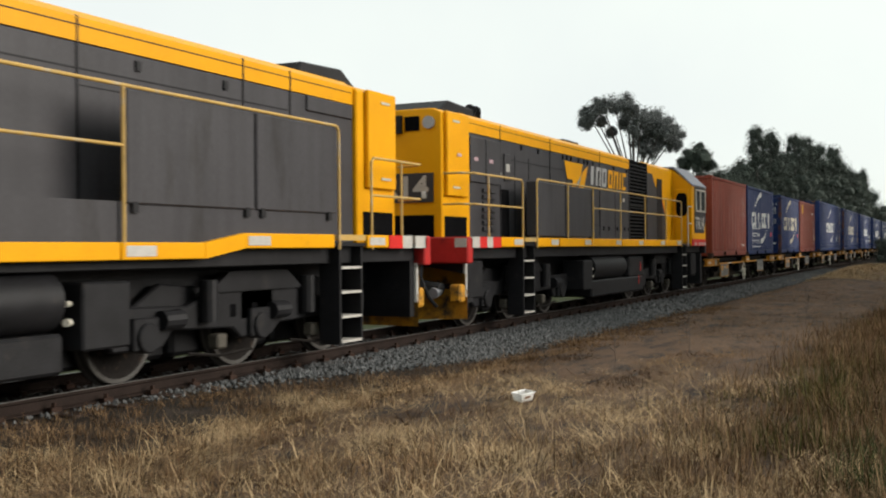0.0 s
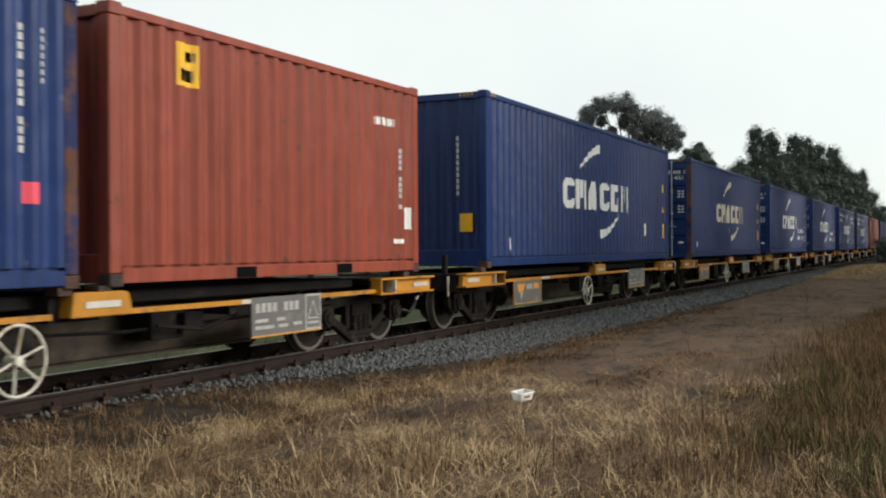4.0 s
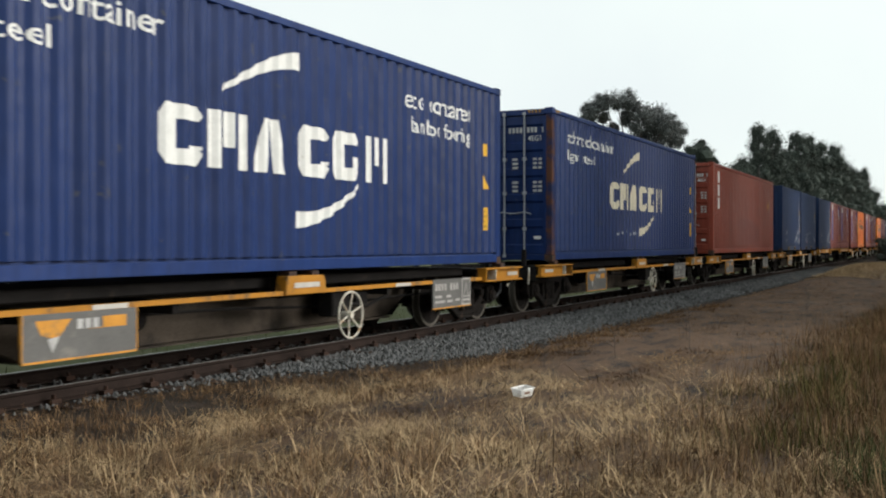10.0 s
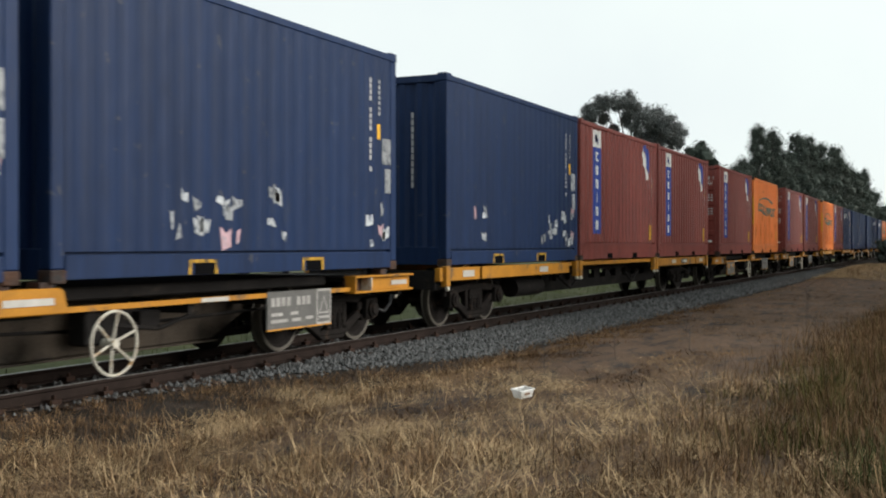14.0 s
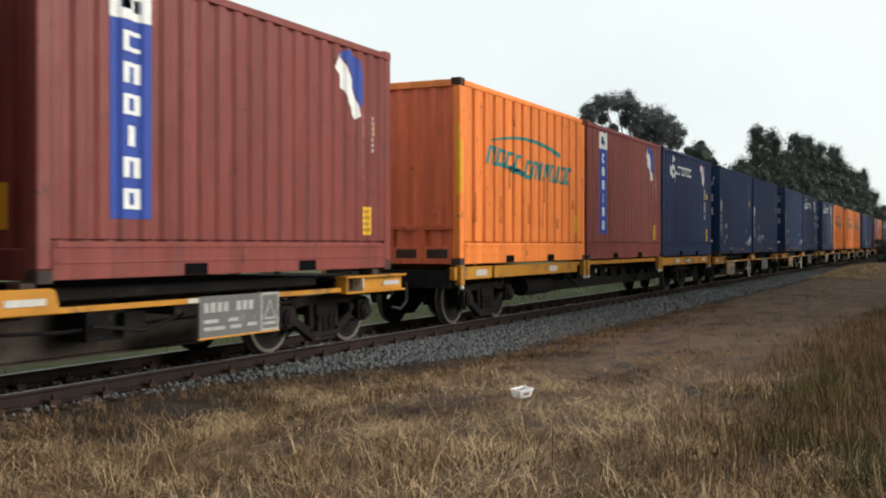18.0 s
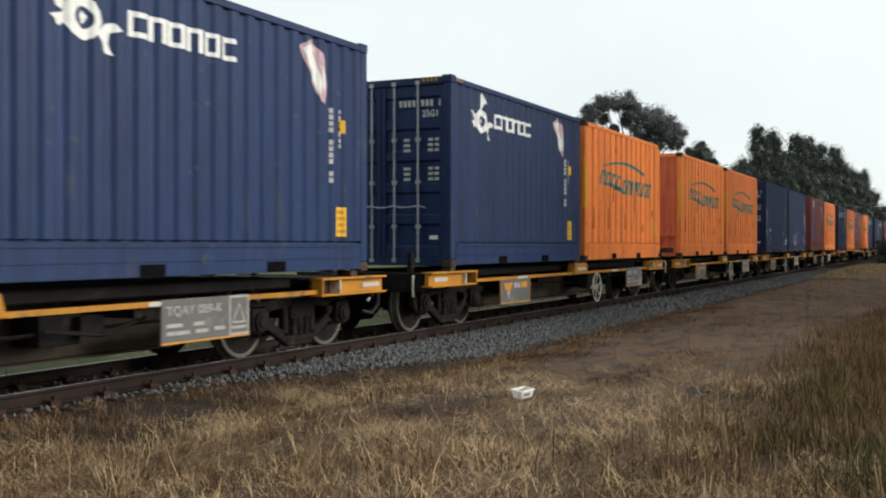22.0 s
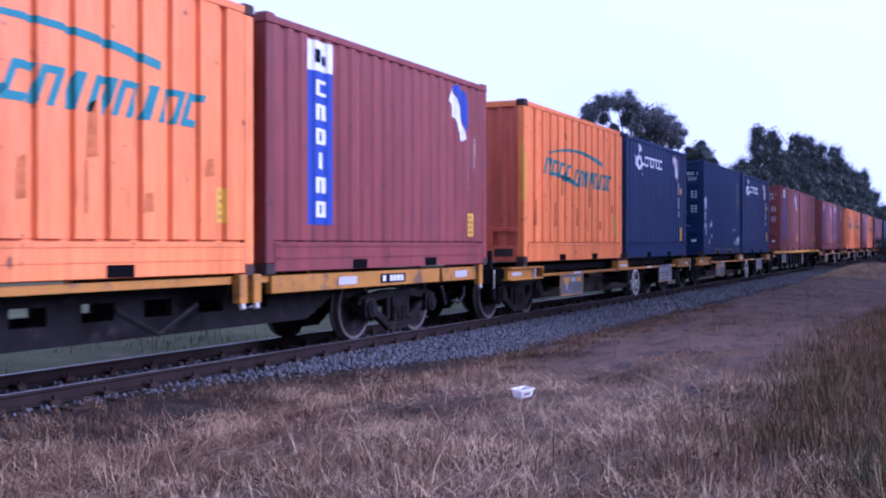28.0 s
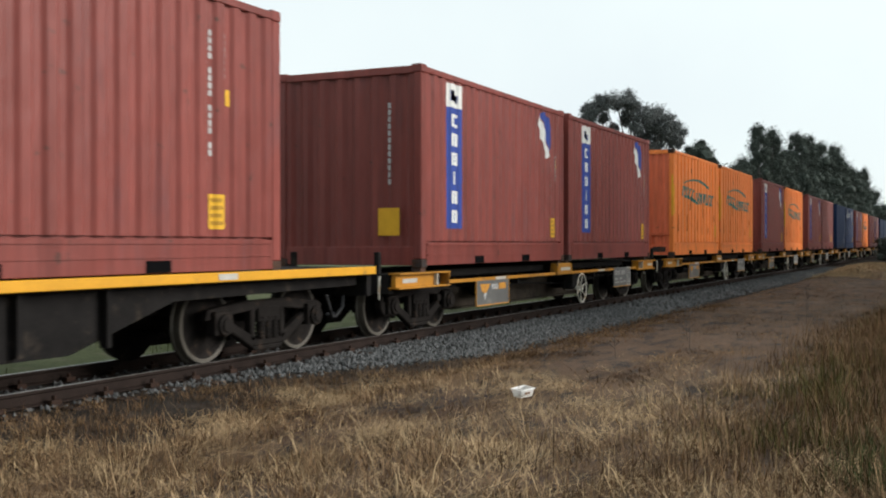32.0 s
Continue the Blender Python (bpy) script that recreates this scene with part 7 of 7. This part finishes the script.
def trees():
    # an unseen belt on the camera's side, added to shade the ground and far train
    g = random.Random(77)
    for i in range(17):
        x = 25 + i * 7.5 + g.uniform(-1.5, 1.5)
        y = -12.6 + max(0, min(4.0, (x - 40) * 0.06)) + g.uniform(-0.8, 0.3)
        h = 9 + 4 * g.random() + 0.02 * x
        gum_tree(x, y, h, 70 + i, [(-1.8, 0.6, h * 0.62, 2.2), (1.6, 0.6, h * 0.66, 2.2), (0.2, -1.4, h * 0.6, 2.2), (0.0, 0.4, h * 0.86, 2.0), (-0.9, 0.4, h * 0.36, 2.2), (1.4, 0.2, h * 0.2, 2.0), (-2.2, 0.2, h * 0.14, 1.7)], 0.26, 60)
    gum_tree(95.1, 18.0, 14.2, 3, [(a, b, z - 0.05, r * 1.06) for a, b, z, r in ((-1.8, 3.7, 13.5, 0.9), (-0.5, 3.2, 14.4, 0.9), (-1.9, 1.6, 14.5, 0.9), (0.6, 1.1, 14.8, 1.0), (-1.1, -0.0, 13.9, 0.8), (-1.0, 4.3, 13.0, 0.6), (-0.3, 0.6, 13.1, 0.8), (0.6, 3.3, 13.3, 0.5), (1.0, 2.5, 12.3, 0.5), (-0.7, -0.9, 13.1, 1.0), (1.8, -1.6, 13.4, 1.0), (0.6, -1.2, 12.2, 1.1), (0.2, -2.8, 12.3, 1.0), (2.6, -3.2, 12.0, 0.8), (1.0, -2.1, 11.2, 1.0), (1.2, -0.2, 11.3, 0.9), (0.5, -1.1, 10.3, 0.9), (1.5, -3.2, 10.9, 0.7), (-1.0, -0.2, 12.0, 0.6))], 0.08, 480, 0.3)
    gum_tree(112.6, 16.1, 11.0, 4, [(-0.3, 0.6, 11.1, 0.9), (1.0, 0.1, 11.8, 0.8), (-0.6, -1.0, 10.8, 0.9), (0.5, 1.4, 10.4, 0.8), (0.0, -0.1, 10.1, 1.1), (0.6, -1.2, 10.0, 0.7)], 0.09, 420, 0.8, PINE)
    g = random.Random(21)
    for i, (x, y, h, w) in enumerate(((150, 16.0, 18.6, 3.6), (153, 14.6, 18.2, 3.4), (146, 17.2, 13.4, 4.6), (158, 13.8, 15.4, 4.4), (165, 12.9, 19.2, 4.6), (172, 12.1, 19.4, 3.6),
                                       (180, 11.2, 18.9, 6.0), (190, 10.1, 19.4, 6.2), (200, 9.1, 16.9, 6.0), (212, 8.5, 16.2, 5.4), (226, 8.1, 17.6, 4.6), (245, 7.5, 14.0, 6.4),
                                       (270, 7.6, 11.0, 7.0), (140, 17.4, 12.0, 5.5), (132, 17.3, 11.0, 5.0), (186, 13.5, 18.2, 7.0), (161, 16.0, 16.0, 5.5), (206, 11.5, 17.2, 7.0), (128, 18.8, 10.6, 4.0))):
        conifer(x, y, h, w, 40 + i)
    # dark shrubs beyond the mound, on the near side of the line
    for i, (x, y, tall) in enumerate(((92, -2.5, 1.9), (99, -2.1, 2.2), (108, -1.9, 2.0))):
        r = thing("shrub", "dark dense shrub beside the railway", "shrub", "shrubs by the line", at=pose(x, y - 0.6, height(x, y) - 0.05))
        bm = bmesh.new()
        limb(bm, [(0, 0, 0), (0.1, 0.05, tall * 0.4), (0.05, 0.1, tall * 0.8)], 0.06, 0.02)
        part("stem", bm, BARK, r, smooth=True)
        blobs = [(g.uniform(-0.8, 0.8), g.uniform(-0.5, 0.5), tall * g.uniform(0.2, 0.9), g.uniform(0.3, 0.55), 300) for _ in range(14)]
        leaves("crown", blobs, 0.06, PINE, r, 90 + i)
        crown_cores(blobs, PINE, r, 0.6, 90 + i)
    # low scrub across the land behind the line
    root = tagged(new("far_scrub"), "low dark scrub and trees far across the fields", "shrub", kind="stuff")
    blobs = []
    for i in range(190):
        a = g.uniform(0.25, 1.9)
        d = g.uniform(75, 140)
        blobs.append((d * math.cos(a), -8 + d * math.sin(a), g.uniform(-0.2, 1.3), g.uniform(0.9, 2.3), 70))
    leaves("foliage", blobs, 0.4, PINE, root, 9)
    for i, (a, d) in enumerate(((0.79, 175), (0.84, 190), (0.98, 170))):
        x, y = d * math.cos(a), -8 + d * math.sin(a)
        h = thing("house", "small pale house with a grey roof across the fields", "house", "far houses", at=pose(x, y, height(x, y), 0, 0, 20 + 30 * i))
        boxes("wall", [(-4, 4, -3, 3, 0, 2.5)], WALL, h)
        bm = bmesh.new()
        prism(bm, [(-4.4, 2.5), (4.4, 2.5), (0, 4.0)], -3.3, 3.3)
        part("roof", bm, TILES, h)
        for k in (-2.2, 1.4):
            boxes("window", [(k, k + 1.2, -3.03, -2.99, 0.9, 2.0)], GAP, h)
        boxes("door", [(-0.4, 0.4, -3.03, -2.99, 0.0, 2.0)], TILES, h)
    # blue hills on the horizon
    bm = bmesh.new()
    prev = None
    for i in range(97):
        a = 2 * math.pi * i / 96
        z = 34 + 22 * noise.noise(Vector((math.cos(a) * 2.6, math.sin(a) * 2.6, 5)))
        cur = [bm.verts.new((2200 * math.cos(a), 2200 * math.sin(a), -8)), bm.verts.new((2350 * math.cos(a), 2350 * math.sin(a), max(z, 8)))]
        if prev:
            bm.faces.new((prev[0], cur[0], cur[1], prev[1]))
        prev = cur
    tagged(new("backdrop", mesh_of("backdrop", bm, HILL)), "distant blue hills round the horizon", "hills", kind="structure")


# ---- the train ----
# travelled metres by seconds
TRAVEL = [
    (0, 0.01), (0.5, 6.01), (1, 12.00), (1.5, 17.99), (2, 24.02), (2.5, 30.06), (3, 36.07), (3.5, 42.10),
    (4.5, 54.07), (5.5, 66.02), (6, 72.02), (7, 83.96), (8, 95.96), (9, 107.98), (10, 119.80), (11, 131.89),
    (12, 144.07), (13, 156.24), (14, 168.61), (15.25, 184.14), (16.5, 199.67), (17, 205.85), (18, 218.62), (19, 231.34),
    (20, 244.00), (21, 256.64), (22, 269.31), (23, 282.07), (24, 294.97), (25, 307.82), (26.25, 323.79), (27.5, 339.84),
    (28, 346.35), (29, 359.19), (30, 372.05), (31, 384.77), (32, 397.40),
]
TRAIN = []  # things and their place along the track at 0 s


def place_train():
    build_templates()
    used = set()

    def load(kind, left, z):
        b = TEMPLATES[kind]
        x = left + b.L / 2
        ob = b.root if kind not in used else copy_thing(b.root, pose(x, 0, z))
        used.add(kind)
        TRAIN.append((ob, x, z))

    first = {}

    def wagon(kind, x, code=""):
        key = (kind, code)
        if key not in first:
            first[key] = {"spine": lambda: spine_wagon(code), "plain": lambda: spine_wagon(code, False), "flip": lambda: spine_wagon(code, False, True), "long": long_wagon, "flat": flat_wagon}[kind]()
            ob = first[key]
        else:
            ob = copy_thing(first[key], pose(x, 0, 0))
        TRAIN.append((ob, x, -SINK))

    for kind, code, loads in CONSIST:
        lefts = [p for _, p in loads]
        long = TEMPLATES[loads[-1][0]].L / 1.0135
        wagon(kind, (lefts[0] + lefts[-1] + long) / 2 + (0.2 if kind == "flat" else (0.33 if kind == "flip" else -0.06) if long > 8 else 0), code)
        for name, p in loads:
            load(name, lefts[0] + (p - lefts[0]) * SPREAD, 0.945 - SINK if kind == "flat" else 0.915 - SINK)
    a = locomotive()
    TRAIN.append((a, 23.45, -SINK))
    b = locomotive(False)
    TRAIN.append((b, 5.05, -SINK))
    b["turned"] = 1


CONSIST = [
    ("plain", "TQAY 072-B", [("red_a", 33.98), ("sickle20eco", 40.37)]),
    ("spine", "", [("sickle20", 48.95), ("red_b", 55.37)]),
    ("plain", "TQAY 102-V", [("sickle40f", 64.07)]),
    ("spine", "", [("sickle40", 79.12)]),
    ("plain", "TQAY 078-J", [("sickle40eco", 93.96)]),
    ("spine", "TQAY 175-T", [("sickle40eco", 108.95)]),
    ("flip", "", [("sickle40adv", 123.95)]),
    ("flip", "", [("sickle40old", 138.84)]),
    ("flip", "TQAY 111-U", [("upright40", 153.78)]),
    ("flip", "", [("blue0", 168.79), ("blue1", 175.17)]),
    ("long", "", [("blue0", 183.00), ("wine_f", 189.24), ("wine_f", 195.45)]),
    ("plain", "TQAY 020-W", [("wine_d", 203.52), ("orange", 209.98)]),
    ("spine", "", [("wine_d", 218.54), ("wine_f", 225.04)]),
    ("long", "", [("orange", 233.52), ("wine_f", 239.76), ("horse_f", 246.03)]),
    ("plain", "TQAY 066-G", [("blue2", 253.76), ("blue3", 260.11)]),
    ("spine", "TQAY 089-K", [("blue2", 268.72), ("horse_f", 275.08)]),
    ("flip", "", [("horse_d", 283.86), ("orange", 290.25)]),
    ("flip", "", [("orange", 298.89), ("orange", 305.34)]),
    ("plain", "", [("blue2", 313.76), ("blue1", 320.16)]),
    ("spine", "", [("wine_f", 328.80), ("orange", 335.19)]),
    ("long", "", [("horse_f", 343.42), ("orange", 349.65), ("wine_f", 355.93)]),
    ("flip", "", [("orange", 363.93), ("horse_f", 370.33)]),
    ("flip", "", [("blue2", 378.91), ("horse_f", 385.37)]),
    ("flat", "", [("wine_d", 394.82), ("wine_p", 401.21)]),
    ("flip", "", [("wine_f", 410.96), ("wine_f", 417.31)]),
    ("flip", "", [("orange", 426.10), ("orange", 432.45)]),
    ("flip", "", [("wine_f", 440.72), ("orange", 447.12)]),
    ("plain", "", [("wine_f", 455.72), ("wine_p", 462.12)]),
    ("plain", "", [("blue0", 470.72), ("horse_f", 477.12)]),
    ("plain", "", [("wine_f", 485.72), ("orange", 492.12)]),
    ("plain", "", [("wine_p", 500.72), ("wine_f", 507.12)]),
    ("plain", "", [("blue2", 515.72), ("blue1", 522.12)]),
]


def motions():
    times = [t for t, d in TRAVEL]
    way = [d for t, d in TRAVEL]
    for ob, x, z in TRAIN:
        turn = 180 if ob.get("turned") else 0
        walk(ob, [(t, pose(x - d, 0, z, 0, 0, turn)) for t, d in TRAVEL])
    # wheels: one turning motion for each place in a bogie, shared by its copies
    kinds = {}
    for w, k, r in WHEELS:
        kinds.setdefault((round(k, 3), r), w.data.name)
    grouped = {}
    for ob in scene.objects:
        if ob.name.startswith("wheelset"):
            back = ob.parent.parent.get("turned") is not None
            grouped.setdefault((round(ob.location.x, 3), round(ob.location.z, 3), back), []).append(ob)
    steps = [i / 30 for i in range(0, 961)]
    for (k, r, back), group in grouped.items():
        first = group[0]
        s = -1 if back else 1
        walk(first, [(t, pose(k, 0, r, 0, -s * math.degrees(float(np.interp(t, times, way)) / r) % 360, 0)) for t in steps])
        for other in group[1:]:
            other.rotation_mode = "QUATERNION"
            other.animation_data_create()
            other.animation_data.action = first.animation_data.action
            other.animation_data.action_slot = first.animation_data.action_slot


ground()
track()
vegetation()
litter()
trees()
place_train()
motions()
